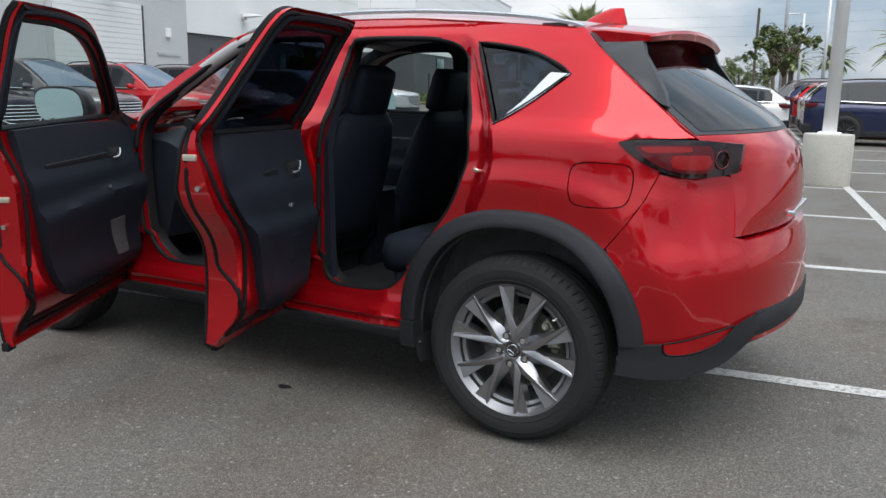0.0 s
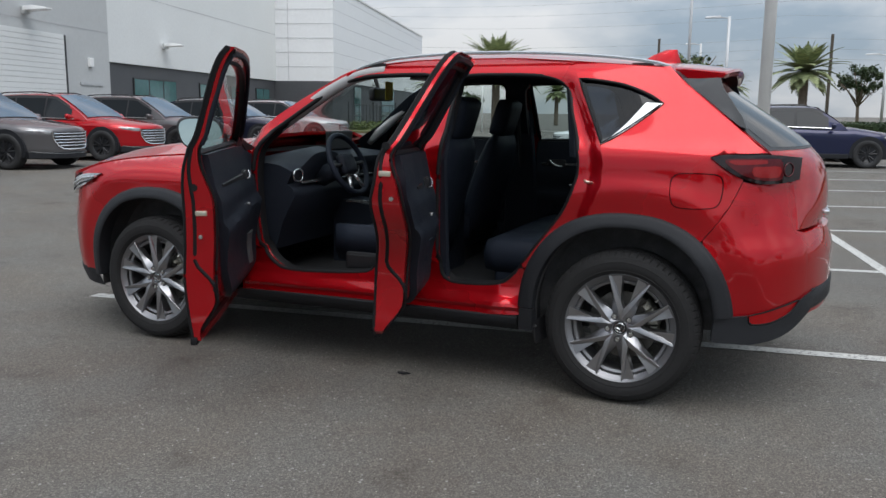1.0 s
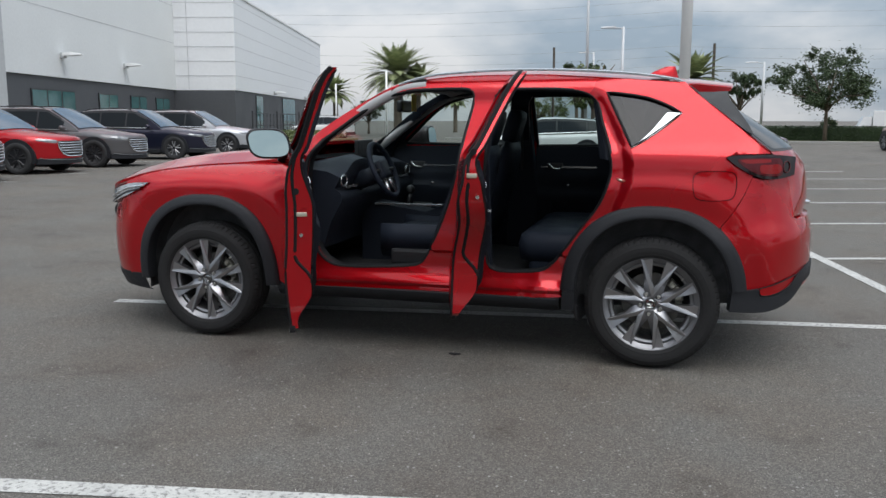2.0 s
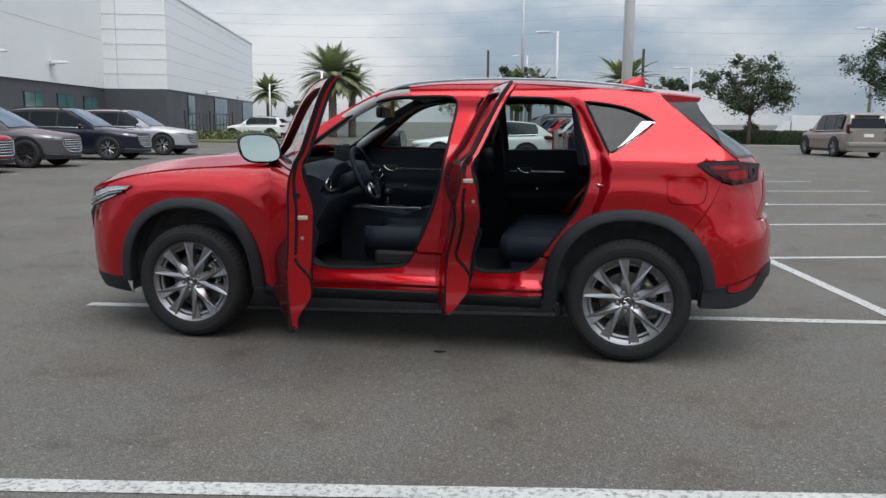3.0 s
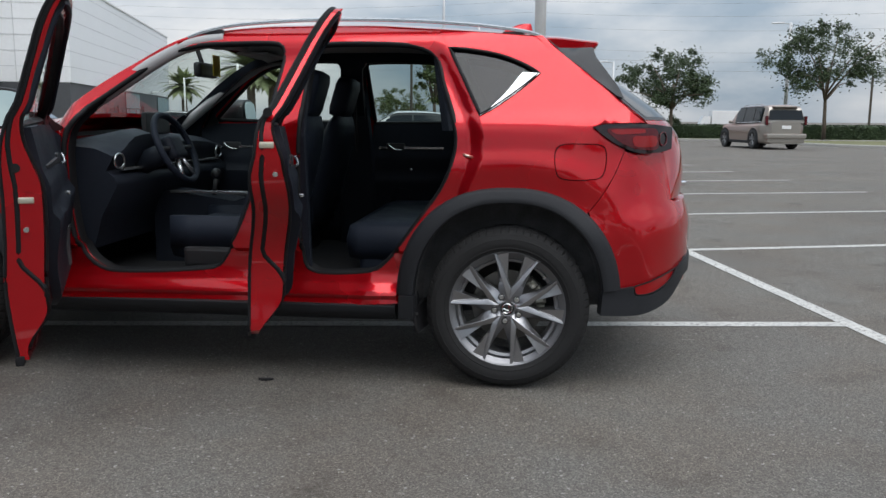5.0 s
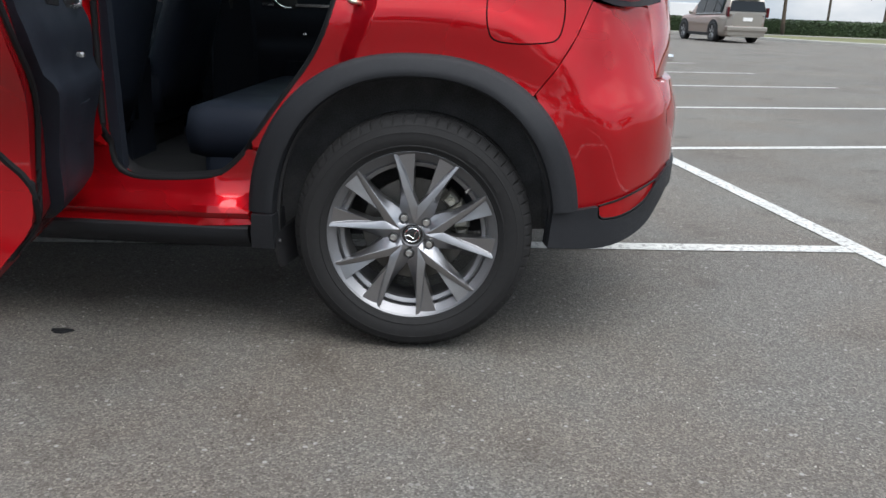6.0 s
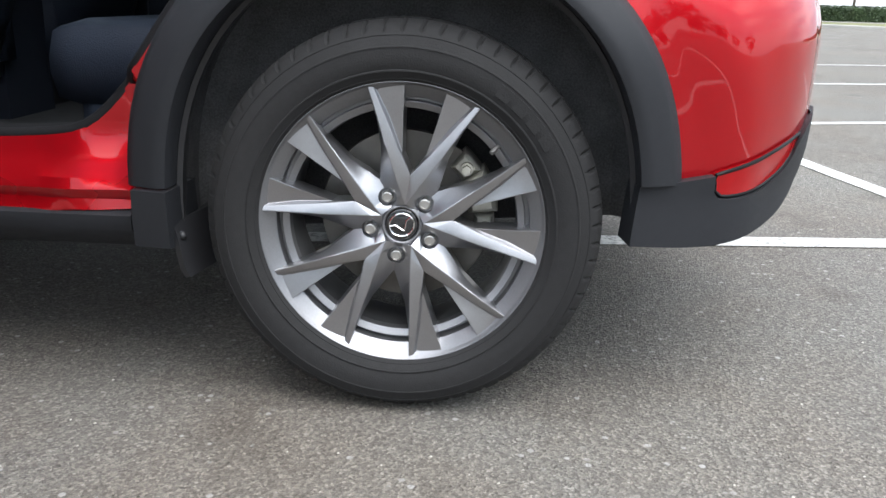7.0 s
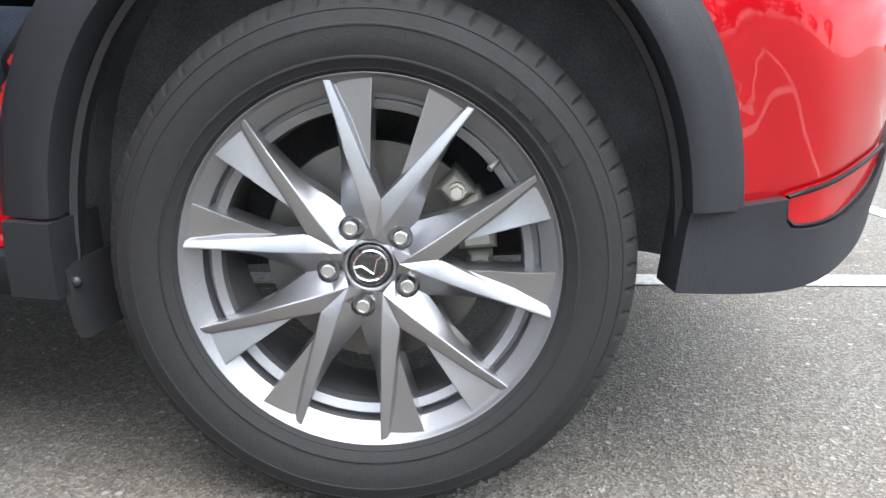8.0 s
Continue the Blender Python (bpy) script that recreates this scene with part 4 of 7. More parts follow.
for px in (-1.40, 0.0):
    bm = bmesh.new()
    box(bm, (px - 0.05, -0.60, interp(px, ROOF_X, ROOF_Z) - 0.01), (px + 0.05, -0.582, interp(px, ROOF_X, ROOF_Z) + 0.012), 0.004)
    both("rail_foot", bm, M_black, "", 40)
bm = bmesh.new()
rows = []
for s, (x0, x1, w, h) in enumerate(((-0.12, 0.1, 0.036, 0.0), (-0.1, 0.095, 0.03, 0.02), (-0.045, 0.085, 0.018, 0.05), (0.02, 0.078, 0.006, 0.075))):
    rows.append([(x0 + (x1 - x0) * (0.5 - 0.5 * math.cos(a)), w * math.sin(a), 1.597 + h) for a in [math.tau * k / 16 for k in range(16)]])
loft(bm, rows)
keep_sharp(part("aerial", bm, M_red, car, "red shark fin aerial"), 60)

# bonnet
bm = bmesh.new()
rows = []
HOOD_X, HOOD_Z = [-3.56, -3.45, -3.3, -3.1, -2.8, -2.5, -2.3, -2.15], [0.86, 0.925, 0.975, 1.025, 1.065, 1.085, 1.105, 1.13]
for i in range(41):
    x = -3.555 + (3.555 - 2.16) * i / 40
    ze = interp(x, HOOD_X, HOOD_Z)
    ye = side(x, min(ze, 1.08)) if x > -3.3 else side(-3.3, 0.955) * math.sqrt(max(0.05, 1 - ((-3.3 - x) / 0.36) ** 2))
    row = []
    for k in range(33):
        u = k / 16 - 1
        crown = 0.075 * (1 - abs(u) ** 2.5) + 0.012 * math.exp(-((abs(u) - 0.62) / 0.14) ** 2)
        row.append((x - 0.06 * (1 - u * u) * max(0, 1 - i / 10) + 0.0, u * ye, ze + crown))
    rows.append(row)
loft(bm, rows, closed=False, caps=False)
fold(bm, (0, 0, -0.02))
keep_sharp(part("bonnet", bm, M_red, car, "glossy red bonnet"), 50)

# front bumper, grille and head lamps
bm = bmesh.new()
rows = []


def nose_path(z, x0, n=36):
    shrink = interp(z, [0.24, 0.34, 0.5, 0.7, 0.85, 0.95], [0.12, 0.01, -0.01, 0.0, 0.05, 0.14])
    t0 = max(0.0, (-2.5 - x0) / 1.18)
    a0 = math.asin(min(1.0, t0 ** 2.5))
    half = []
    for i in range(n + 1):
        a = a0 + (math.pi / 2 - a0) * i / n
        half.append((-2.5 - (1.18 - shrink) * math.sin(a) ** 0.4, -side(-2.5, z) * math.cos(a)))
    return half + [(x, -y) for x, y in half[-2::-1]]


for z in (0.36, 0.42, 0.48, 0.54, 0.6, 0.66, 0.72, 0.78, 0.82, 0.86, 0.9):
    rows.append([(x, y, z) for x, y in nose_path(z, -3.31 if z < 0.55 else -3.35)])
loft(bm, rows, closed=False, caps=False)
keep_sharp(part("front_bumper", bm, M_red, car, "glossy red front bumper"), 45)
bm = bmesh.new()
rows = []
for z, g in ((0.255, 0.97), (0.27, 1.0), (0.34, 1.005), (0.365, 1.004), (0.37, 0.99)):
    rows.append([(-2.5 + (x + 2.5) * g, y * g, z) for x, y in nose_path(max(z, 0.3), -3.17)])
loft(bm, rows, closed=False, caps=False)
keep_sharp(part("front_moulding", bm, M_clad, car, "grey black plastic lower bumper"), 45)
bm = bmesh.new()
g = [(-3.68 + 0.05 * (abs(y) / 0.5) ** 2 - 0.012, y) for y in [-0.5 + 0.05 * k for k in range(21)]]
rows = [[(x + dx, y * s, z) for x, y in g] for z, s, dx in ((0.46, 0.62, 0.035), (0.5, 0.75, 0.012), (0.62, 0.95, 0.0), (0.74, 1.0, 0.005), (0.84, 0.98, 0.06))]
loft(bm, rows, closed=False, caps=False)
fold(bm, (0.04, 0, 0))
keep_sharp(part("grille", bm, M_black, car, "black front grille"), 45)
HEAD = smooth_loop([(-3.10, 0.955), (-3.25, 0.945), (-3.40, 0.905), (-3.5, 0.865), (-3.57, 0.83), (-3.575, 0.79), (-3.5, 0.80), (-3.38, 0.835), (-3.22, 0.89)], 0.02, sharp=(0, 5))
bm = sheet([HEAD], lambda x, z: skin(x, z) - 0.016, 0.02)
fold(bm, (0, 0.04, 0))
head = both("head_lamp", bm, M_lamp_clear, "clear slim head lamp", 40)
bm = bmesh.new()
tube(bm, [(x, skin(x, z) - 0.019, z) for x, z in ((-3.13, 0.937), (-3.25, 0.92), (-3.38, 0.88), (-3.48, 0.845))], 0.008, 6)
part("light_strip", bm, M_silver, head)
bm = bmesh.new()
tube(bm, [(x, skin(x, z) - 0.018, z) for x, z in ((-3.16, 0.915), (-3.28, 0.89), (-3.4, 0.845), (-3.5, 0.81))], 0.006, 6)
part("lamp_shadow_line", bm, M_black, head)

# underbody
bm = bmesh.new()
box(bm, (-3.2, -0.54, 0.27), (-0.42, 0.54, 0.34), 0.03)
part("underbody", bm, M_black, car)


# ---- wheels: ten blade spokes in five V pairs, low-profile tyres ----
M_alloy = material("bright silver alloy", (0.345, 0.345, 0.358), 0.30, 0.92, vary=0.06, scale=5, fine=300, bump=0.04, bump_scale=900, coat=0.3)
# same cast as the spokes, its colour darkened against the sky's glare on the lip
M_rim_toned = material("silver alloy rim toned down", (0.25, 0.25, 0.26), 0.46, 0.88, vary=0.08, scale=6, fine=260, coat=0.15)
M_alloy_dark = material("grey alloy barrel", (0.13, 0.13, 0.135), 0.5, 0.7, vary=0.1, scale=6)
M_tyre = material("tyre rubber", (0.0195, 0.0192, 0.0196), 0.85, spec=0.25, vary=0.16, scale=5, fine=70, bump=0.22, bump_scale=350)
M_disc = material("bare brake disc steel", (0.16, 0.152, 0.14), 0.5, 0.75, vary=0.15, scale=9)
M_caliper = material("cast grey caliper", (0.40, 0.39, 0.34), 0.5, 0.5, vary=0.2, scale=14)
M_nut = material("plated wheel nut", (0.5, 0.49, 0.47), 0.3, 0.9, vary=0.1)


def spoke_mesh(flip):
    """One blade of a V pair: axis of the V along +z, outward is -y; a raised blade with a lower wedge on the V's inner side."""
    def p(u, v, w):
        return (-v if not flip else v, -w, u)
    # raised bar with its ridge on the V's outer side, a sunken wedge on the inner side, a flank down to the nut pocket
    TL, TR = (0.2335, 0.0990, -0.0030), (0.2355, 0.0905, -0.0055)
    O1, O2, O3, O4, A = (0.185, 0.0735, 0.0005), (0.137, 0.0495, 0.0020), (0.085, 0.0225, 0.0015), (0.058, 0.0090, -0.002), (0.040, 0.0, -0.007)
    I1, I2, C = (0.185, 0.0585, -0.0040), (0.131, 0.0245, -0.0050), (0.094, 0.0, -0.0065)
    J0, J1, K = (0.2352, 0.0865, -0.0090), (0.187, 0.0535, -0.0150), (0.128, 0.0200, -0.0110)
    W, M = (0.2480, 0.0365, -0.0060), (0.188, 0.0288, -0.0062)
    S0, S1, S2, S3 = (0.184, 0.0765, -0.013), (0.136, 0.0612, -0.018), (0.100, 0.0565, -0.022), (0.072, 0.0523, -0.022)
    cu, cv, rad = 0.0463, 0.0336, 0.0165
    pocket = []
    for deg in (36, 6, -24, -54, -84, -114, -144):
        q = (cu + rad * math.cos(radians(deg)), cv + rad * math.sin(radians(deg)))
        off = q[0] * math.sin(radians(36)) - q[1] * math.cos(radians(36))
        pocket.append((q[0], q[1], -0.021 + 0.010 * max(0.0, off) / rad))
    S4 = (0.030, 0.0218, -0.019)
    bm = bmesh.new()
    vs = {}

    def v(q):
        if q not in vs:
            vs[q] = bm.verts.new(p(*q))
        return vs[q]
    faces = [(TL, O1, I1, TR), (O1, O2, I2, I1), (O2, O3, I2), (O3, C, I2), (O3, O4, C), (O4, A, C),
             (TR, I1, J1, J0), (I1, I2, K, J1), (I2, C, K), (J0, J1, M, W), (J1, K, M),
             (TL, S0, O1), (O1, S0, S1, O2), (O2, S1, S2, O3), (O3, S2, S3, pocket[0], pocket[1], pocket[2]), (O3, pocket[2], pocket[3]),
             (O3, pocket[3], O4), (pocket[3], pocket[4], O4), (pocket[4], pocket[5], pocket[6], S4, O4), (O4, S4, A)]
    for k, f in enumerate(faces):
        bm.faces.new([v(q) for q in (f if not flip else f[::-1])]).material_index = 1 if k >= 11 else 0
    edge = [TL, S0, S1, S2, S3] + pocket + [S4, A, C, K, M, W, J0, TR]
    low = {q: bm.verts.new(p(q[0] * (0.985 if q[0] > 0.1 else 1.0), q[1] * (0.95 if q[0] > 0.1 else 1.0), -0.055)) for q in edge}
    n = len(edge)
    for i in range(n):
        a, b = edge[i], edge[(i + 1) % n]
        if b != C:
            bm.faces.new((v(a), low[a], low[b], v(b)))
    bmesh.ops.recalc_face_normals(bm, faces=bm.faces[:])
    crest = []
    for a, b in ((TL, O1), (O1, O2), (O2, O3), (O3, O4), (TR, I1), (I1, I2), (I2, C), (W, M), (M, K), (J1, J0), (J1, K), (S0, S1), (S1, S2), (S2, S3)):
        e = bm.edges.get((v(a), v(b)))
        if e:
            crest.append(e)
    bmesh.ops.bevel(bm, geom=crest, offset=0.0019, segments=2, profile=0.6, affect="EDGES", clamp_overlap=True)
    # the flank stays one rounded surface, the other facets keep their edges
    for e in bm.edges:
        if len(e.link_faces) == 2:
            flank = all(f.material_index == 1 for f in e.link_faces)
            e.smooth = e.calc_face_angle(0.0) < radians(60 if flank else 14)
    for f in bm.faces:
        f.material_index = 0
    me = bpy.data.meshes.new("spoke")
    bm.to_mesh(me)
    bm.free()
    me.materials.append(M_alloy)
    me.shade_smooth()
    return me


SPOKES = (spoke_mesh(False), spoke_mesh(True))


def tyre_bmesh():
    """Sidewall ribs, rounded shoulder and a tread of ribs cut into blocks, slightly flat where it stands."""
    bm = bmesh.new()
    seg = 462
    prof = [(0.250, -0.090), (0.2575, -0.099), (0.2600, -0.1035), (0.2615, -0.1035), (0.264, -0.1055), (0.272, -0.1105), (0.2725, -0.1122), (0.2745, -0.1122), (0.276, -0.1108), (0.286, -0.1142),
            (0.3, -0.1150), (0.311, -0.1140), (0.3115, -0.1150), (0.3135, -0.1148), (0.315, -0.1128), (0.324, -0.1092), (0.331, -0.1052), (0.3315, -0.1062), (0.3335, -0.1050), (0.336, -0.1020)]
    tread = [(0.3425, -0.0965, 1), (0.3485, -0.0885, 1), (0.3530, -0.079, 1), (0.3562, -0.069, 1), (0.3575, -0.062, 0), (0.350, -0.060, 0), (0.350, -0.052, 0), (0.3588, -0.050, 0), (0.3602, -0.022, 2), (0.352, -0.020, 0), (0.352, -0.011, 0), (0.3605, -0.009, 0), (0.3605, 0.0, 2)]
    full = [(r, y, 0) for r, y in prof] + tread
    full += [(r, -y, k) for r, y, k in tread[-2::-1]] + [(r, -y, 0) for r, y in prof[::-1]]
    rings = []
    for r, y, k in full:
        ring = []
        for i in range(seg):
            rr = r
            if k == 1 and i % 7 == 0:
                rr = r - 0.0055
            if k == 2 and (i + (4 if y > 0 else 0)) % 9 == 0:
                rr = r - 0.004
            a = math.tau * i / seg + (0.0 if k != 1 else (y + 0.083) * 0.35)
            z = rr * math.cos(a)
            x = rr * math.sin(a)
            if z < -Z_HUB + 0.0005:
                z = -Z_HUB + 0.0005
            bulge = 1 + 0.035 * max(0.0, (-z - 0.24) / 0.12) * (1 if abs(y) > 0.1 else 0)
            ring.append(bm.verts.new((x, y * bulge, z)))
        rings.append(ring)
    for a, b in zip(rings, rings[1:]):
        for i in range(seg):
            bm.faces.new((a[i], b[i], b[(i + 1) % seg], a[(i + 1) % seg]))
    bmesh.ops.recalc_face_normals(bm, faces=bm.faces[:])
    return bm


bm = tyre_bmesh()
TYRE = bpy.data.meshes.new("tyre")
bm.to_mesh(TYRE)
bm.free()
TYRE.materials.append(M_tyre)
TYRE.shade_smooth()
TYRE.set_sharp_from_angle(angle=radians(28))

bm = bmesh.new()
lathe(bm, [(0.2515, -0.084), (0.2565, -0.088), (0.2572, -0.0935), (0.2562, -0.0962), (0.2545, -0.0968), (0.2528, -0.0955), (0.2515, -0.0925), (0.2480, -0.0885), (0.2300, -0.0765), (0.2285, -0.0745), (0.2275, -0.052), (0.2215, -0.052), (0.2205, -0.0655), (0.2190, -0.0665), (0.2075, -0.0605), (0.2055, -0.045)], 120)
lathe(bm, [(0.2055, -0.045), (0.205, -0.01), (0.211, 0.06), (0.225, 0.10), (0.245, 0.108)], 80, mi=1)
hub_prof = [(0.0, -0.056), (0.0300, -0.056), (0.0305, -0.074), (0.0315, -0.0785), (0.0335, -0.0795), (0.0370, -0.0780), (0.0440, -0.0690), (0.0885, -0.0655), (0.0905, -0.062), (0.086, -0.01), (0.07, 0.0)]
lathe(bm, hub_prof, 80)
bmesh.ops.recalc_face_normals(bm, faces=bm.faces[:])
RIM = bpy.data.meshes.new("wheel")
bm.to_mesh(RIM)
bm.free()
RIM.materials.append(M_rim_toned)
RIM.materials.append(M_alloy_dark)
RIM.shade_smooth()
RIM.set_sharp_from_angle(angle=radians(32))


def mesh_of(name, bm, mat, angle=35):
    me = bpy.data.meshes.new(name)
    bm.to_mesh(me)
    bm.free()
    for k in (mat if isinstance(mat, (list, tuple)) else [mat]):
        me.materials.append(k)
    me.shade_smooth()
    me.set_sharp_from_angle(angle=radians(angle))
    return me


bm = bmesh.new()
lathe(bm, [(0.0125, 0.002), (0.0185, 0.002), (0.0205, -0.002), (0.0205, -0.0035), (0.019, -0.004), (0.0175, -0.002), (0.0125, 0.0015)], 24, mi=1)
bmesh.ops.create_cone(bm, cap_ends=True, segments=6, radius1=0.0115, radius2=0.0100, depth=0.022, matrix=Matrix.Translation((0, -0.004, 0)) @ pose(0, 0, 0, 90))
lathe(bm, [(0.0100, -0.0145), (0.0092, -0.0165), (0.0075, -0.0172), (0.0068, -0.0160), (0.0, -0.0158)], 24)
NUT = mesh_of("wheel_nut", bm, [M_nut, M_alloy])
bm = bmesh.new()
lathe(bm, [(0.0300, -0.058), (0.0300, -0.0745), (0.0288, -0.0762), (0.026, -0.0775), (0.0, -0.0785)], 48)
CAP = mesh_of("centre_cap", bm, material("gloss black cap", (0.012, 0.012, 0.013), 0.12, vary=0.02, coat=1.0))
bm = bmesh.new()
tube(bm, [(0.0245 * math.cos(a), -0.0712, 0.0225 * math.sin(a)) for a in [math.tau * k / 32 for k in range(32)]], 0.0016, 6, True)
tube(bm, [(-0.0235, -0.0712, 0.007), (-0.012, -0.0718, 0.0045), (0.0, -0.0725, -0.013), (0.012, -0.0718, 0.0045), (0.0235, -0.0712, 0.007)], 0.0018, 6)
bmesh.ops.transform(bm, matrix=Matrix.Translation((0, -0.0080, 0)) @ Matrix.Diagonal((0.92, 1, 0.92, 1)), verts=bm.verts)
EMBLEM = mesh_of("badge", bm, M_chrome)
bm = bmesh.new()
lathe(bm, [(0.068, -0.045), (0.080, -0.043), (0.083, -0.02), (0.083, 0.0), (0.159, 0.0), (0.161, 0.006), (0.159, 0.012), (0.06, 0.012)], 64)
DISC = mesh_of("brake_disc", bm, M_disc)
bm = bmesh.new()
def arc_block(bm, a0, a1, r0, r1, y0, y1, g=0.006):
    """A rounded block bent round the disc, from angle a0 to a1."""
    ring = []
    for y, c in ((y0, g), (y0 + g * 0.5, g * 0.35), (y0 + g * 1.5, 0.0), (y1, 0.0)):
        d = math.degrees(c / r1)
        ring.append([((r0 + c) * math.cos(radians(a)), y, (r0 + c) * math.sin(radians(a))) for a in np.linspace(a0 + d, a1 - d, 9)] + [((r1 - c) * math.cos(radians(a)), y, (r1 - c) * math.sin(radians(a))) for a in np.linspace(a1 - d, a0 + d, 9)])
    loft(bm, ring)


arc_block(bm, 6, 34, 0.118, 0.172, -0.034, 0.045, 0.010)
arc_block(bm, 34, 50, 0.125, 0.166, -0.022, 0.045, 0.008)
arc_block(bm, -12, 4, 0.128, 0.165, -0.020, 0.045, 0.007)
for a, r in ((41, 0.148), (-5, 0.150)):
    c, d = r * math.cos(radians(a)), r * math.sin(radians(a))
    rod(bm, (c, -0.040, d), (c, 0.03, d), 0.012)
    bmesh.ops.create_cone(bm, cap_ends=True, segments=6, radius1=0.0095, radius2=0.0085, depth=0.012, matrix=Matrix.Translation((c, -0.045, d)) @ pose(0, 0, 0, 90))
rod(bm, (0.118, -0.040, 0.050), (0.150, -0.040, 0.062), 0.009, 0.009, 10)
CALIPER = mesh_of("brake_caliper", bm, M_caliper)
bm = bmesh.new()
rod(bm, (0.205 * math.cos(0.72), -0.075, 0.205 * math.sin(0.72)), (0.221 * math.cos(0.72), -0.062, 0.221 * math.sin(0.72)), 0.0042)
VALVE = mesh_of("valve", bm, M_nut)
bm = bmesh.new()
rod(bm, (0, 0.0, 0), (0, 0.16, 0), 0.05, 0.05, 24)
AXLE = mesh_of("axle", bm, M_black)


def bar_mesh(a0, a1, r0, r1):
    """A raised plain bar on the sidewall, in place of its lettering."""
    bm = bmesh.new()
    n = 6
    rows = []
    for r, y in ((r0, -0.112), (r0 + 0.001, -0.1157), (r1 - 0.001, -0.1155), (r1, -0.112)):
        rows.append([(r * math.sin(a0 + (a1 - a0) * k / n), y, r * math.cos(a0 + (a1 - a0) * k / n)) for k in range(n + 1)])
    loft(bm, rows, closed=False, caps=False)
    return mesh_of("raised_bar", bm, M_tyre)


BARS = [bar_mesh(radians(a), radians(a + w), 0.284, 0.308) for a, w in ((33, 5), (40, 5), (47, 5), (54, 5))]


def child(name, me, parent, m=None):
    ob = new(name, me)
    ob.parent = parent
    if m is not None:
        ob.matrix_local = m
    return ob


def wheel(x, y, turn, out):
    """A wheel at x, y; turn: degrees by which the V pairs are turned; out: -1 near side, 1 far side."""
    w = new("wheel", RIM)
    w.parent = car
    w.matrix_local = pose(x, y, Z_HUB, 0, 0, 0 if out < 0 else 180)
    w["label"] = "silver alloy wheel with paired blade spokes"
    child("tyre", TYRE, w)["label"] = "black low profile tyre"
    for k in range(5):
        ry = turn + 72 * k
        for me in SPOKES:
            child("spoke", me, w, pose(0, -0.0945, 0, 0, ry, 0))
        a = radians(ry + 36)
        child("wheel_nut", NUT, w, Matrix.Translation((0.0572 * math.sin(a), -0.0675, 0.0572 * math.cos(a))))
    child("centre_cap", CAP, w)
    child("badge", EMBLEM, w, pose(0, 0, 0, 0, -25, 0))
    child("brake_disc", DISC, w)
    child("brake_caliper", CALIPER, w)
    child("valve", VALVE, w)
    child("axle", AXLE, w)
    for b in BARS:
        child("raised_bar", b, w)
    return w


WHEEL_Y = 0.805
wheel(0.0, -WHEEL_Y, 9.0, -1)
wheel(-2.7, -WHEEL_Y, 14.0, -1)
wheel(0.0, WHEEL_Y, 30.0, 1)
wheel(-2.7, WHEEL_Y, 50.0, 1)


# ---- doors: closed shape first, then swung round the hinge line ----
FRONT_DOOR = smooth_loop([(-2.10, 0.345), (-2.11, 0.6), (-2.115, 0.95), (-2.11, 1.1), (-1.97, 1.23), (-1.64, 1.47), (-1.47, 1.55), (-1.25, 1.578), (-0.935, 1.585), (-0.945, 1.5), (-0.985, 1.2), (-1.02, 0.8), (-1.035, 0.5), (-1.045, 0.335), (-1.5, 0.335)], sharp=(0, 3, 8, 13))
FRONT_WIN = smooth_loop([(-1.95, 1.165), (-1.64, 1.415), (-1.48, 1.493), (-1.25, 1.530), (-0.985, 1.535), (-1.01, 1.3), (-1.04, 1.15)], sharp=(0, 4, 6))
FRONT_TRIM = smooth_loop([(-2.06, 0.50), (-2.09, 0.8), (-2.09, 1.07), (-1.93, 1.145), (-1.5, 1.15), (-1.075, 1.145), (-1.09, 0.95), (-1.145, 0.74), (-1.21, 0.58), (-1.30, 0.485), (-1.42, 0.45), (-1.7, 0.452), (-1.95, 0.475)], sharp=(3, 5))
REAR_DOOR = smooth_loop([(-0.99, 0.37), (-0.975, 0.8), (-0.965, 1.2), (-0.965, 1.54), (-0.94, 1.572), (-0.7, 1.58), (-0.46, 1.578), (-0.32, 1.567), (-0.265, 1.45), (-0.20, 1.30), (-0.14, 1.17), (-0.125, 1.05), (-0.155, 0.93), (-0.205, 0.865), (-0.27, 0.80), (-0.322, 0.72), (-0.344, 0.62), (-0.338, 0.50), (-0.327, 0.388), (-0.355, 0.368)], sharp=(0, 19))
REAR_WIN = smooth_loop([(-0.895, 1.15), (-0.90, 1.3), (-0.91, 1.50), (-0.89, 1.524), (-0.65, 1.53), (-0.45, 1.527), (-0.365, 1.51), (-0.31, 1.36), (-0.255, 1.225), (-0.25, 1.16)], sharp=(0, 9))
REAR_TRIM = smooth_loop([(-0.91, 0.5), (-0.915, 0.8), (-0.90, 1.145), (-0.6, 1.15), (-0.25, 1.155), (-0.225, 1.05), (-0.265, 0.93), (-0.36, 0.82), (-0.445, 0.69), (-0.49, 0.56), (-0.55, 0.47), (-0.7, 0.44), (-0.86, 0.45)], sharp=(2, 4))


def door_depth(x, z):
    k = min(max((z - 0.93) / 0.27, 0), 1)
    low = min(max((z - 0.36) / 0.16, 0), 1)
    full = 0.125 if x < -1.0 else 0.128
    return (full - (full - 0.04) * k * k * (3 - 2 * k)) * (0.3 + 0.7 * low * low * (3 - 2 * low))


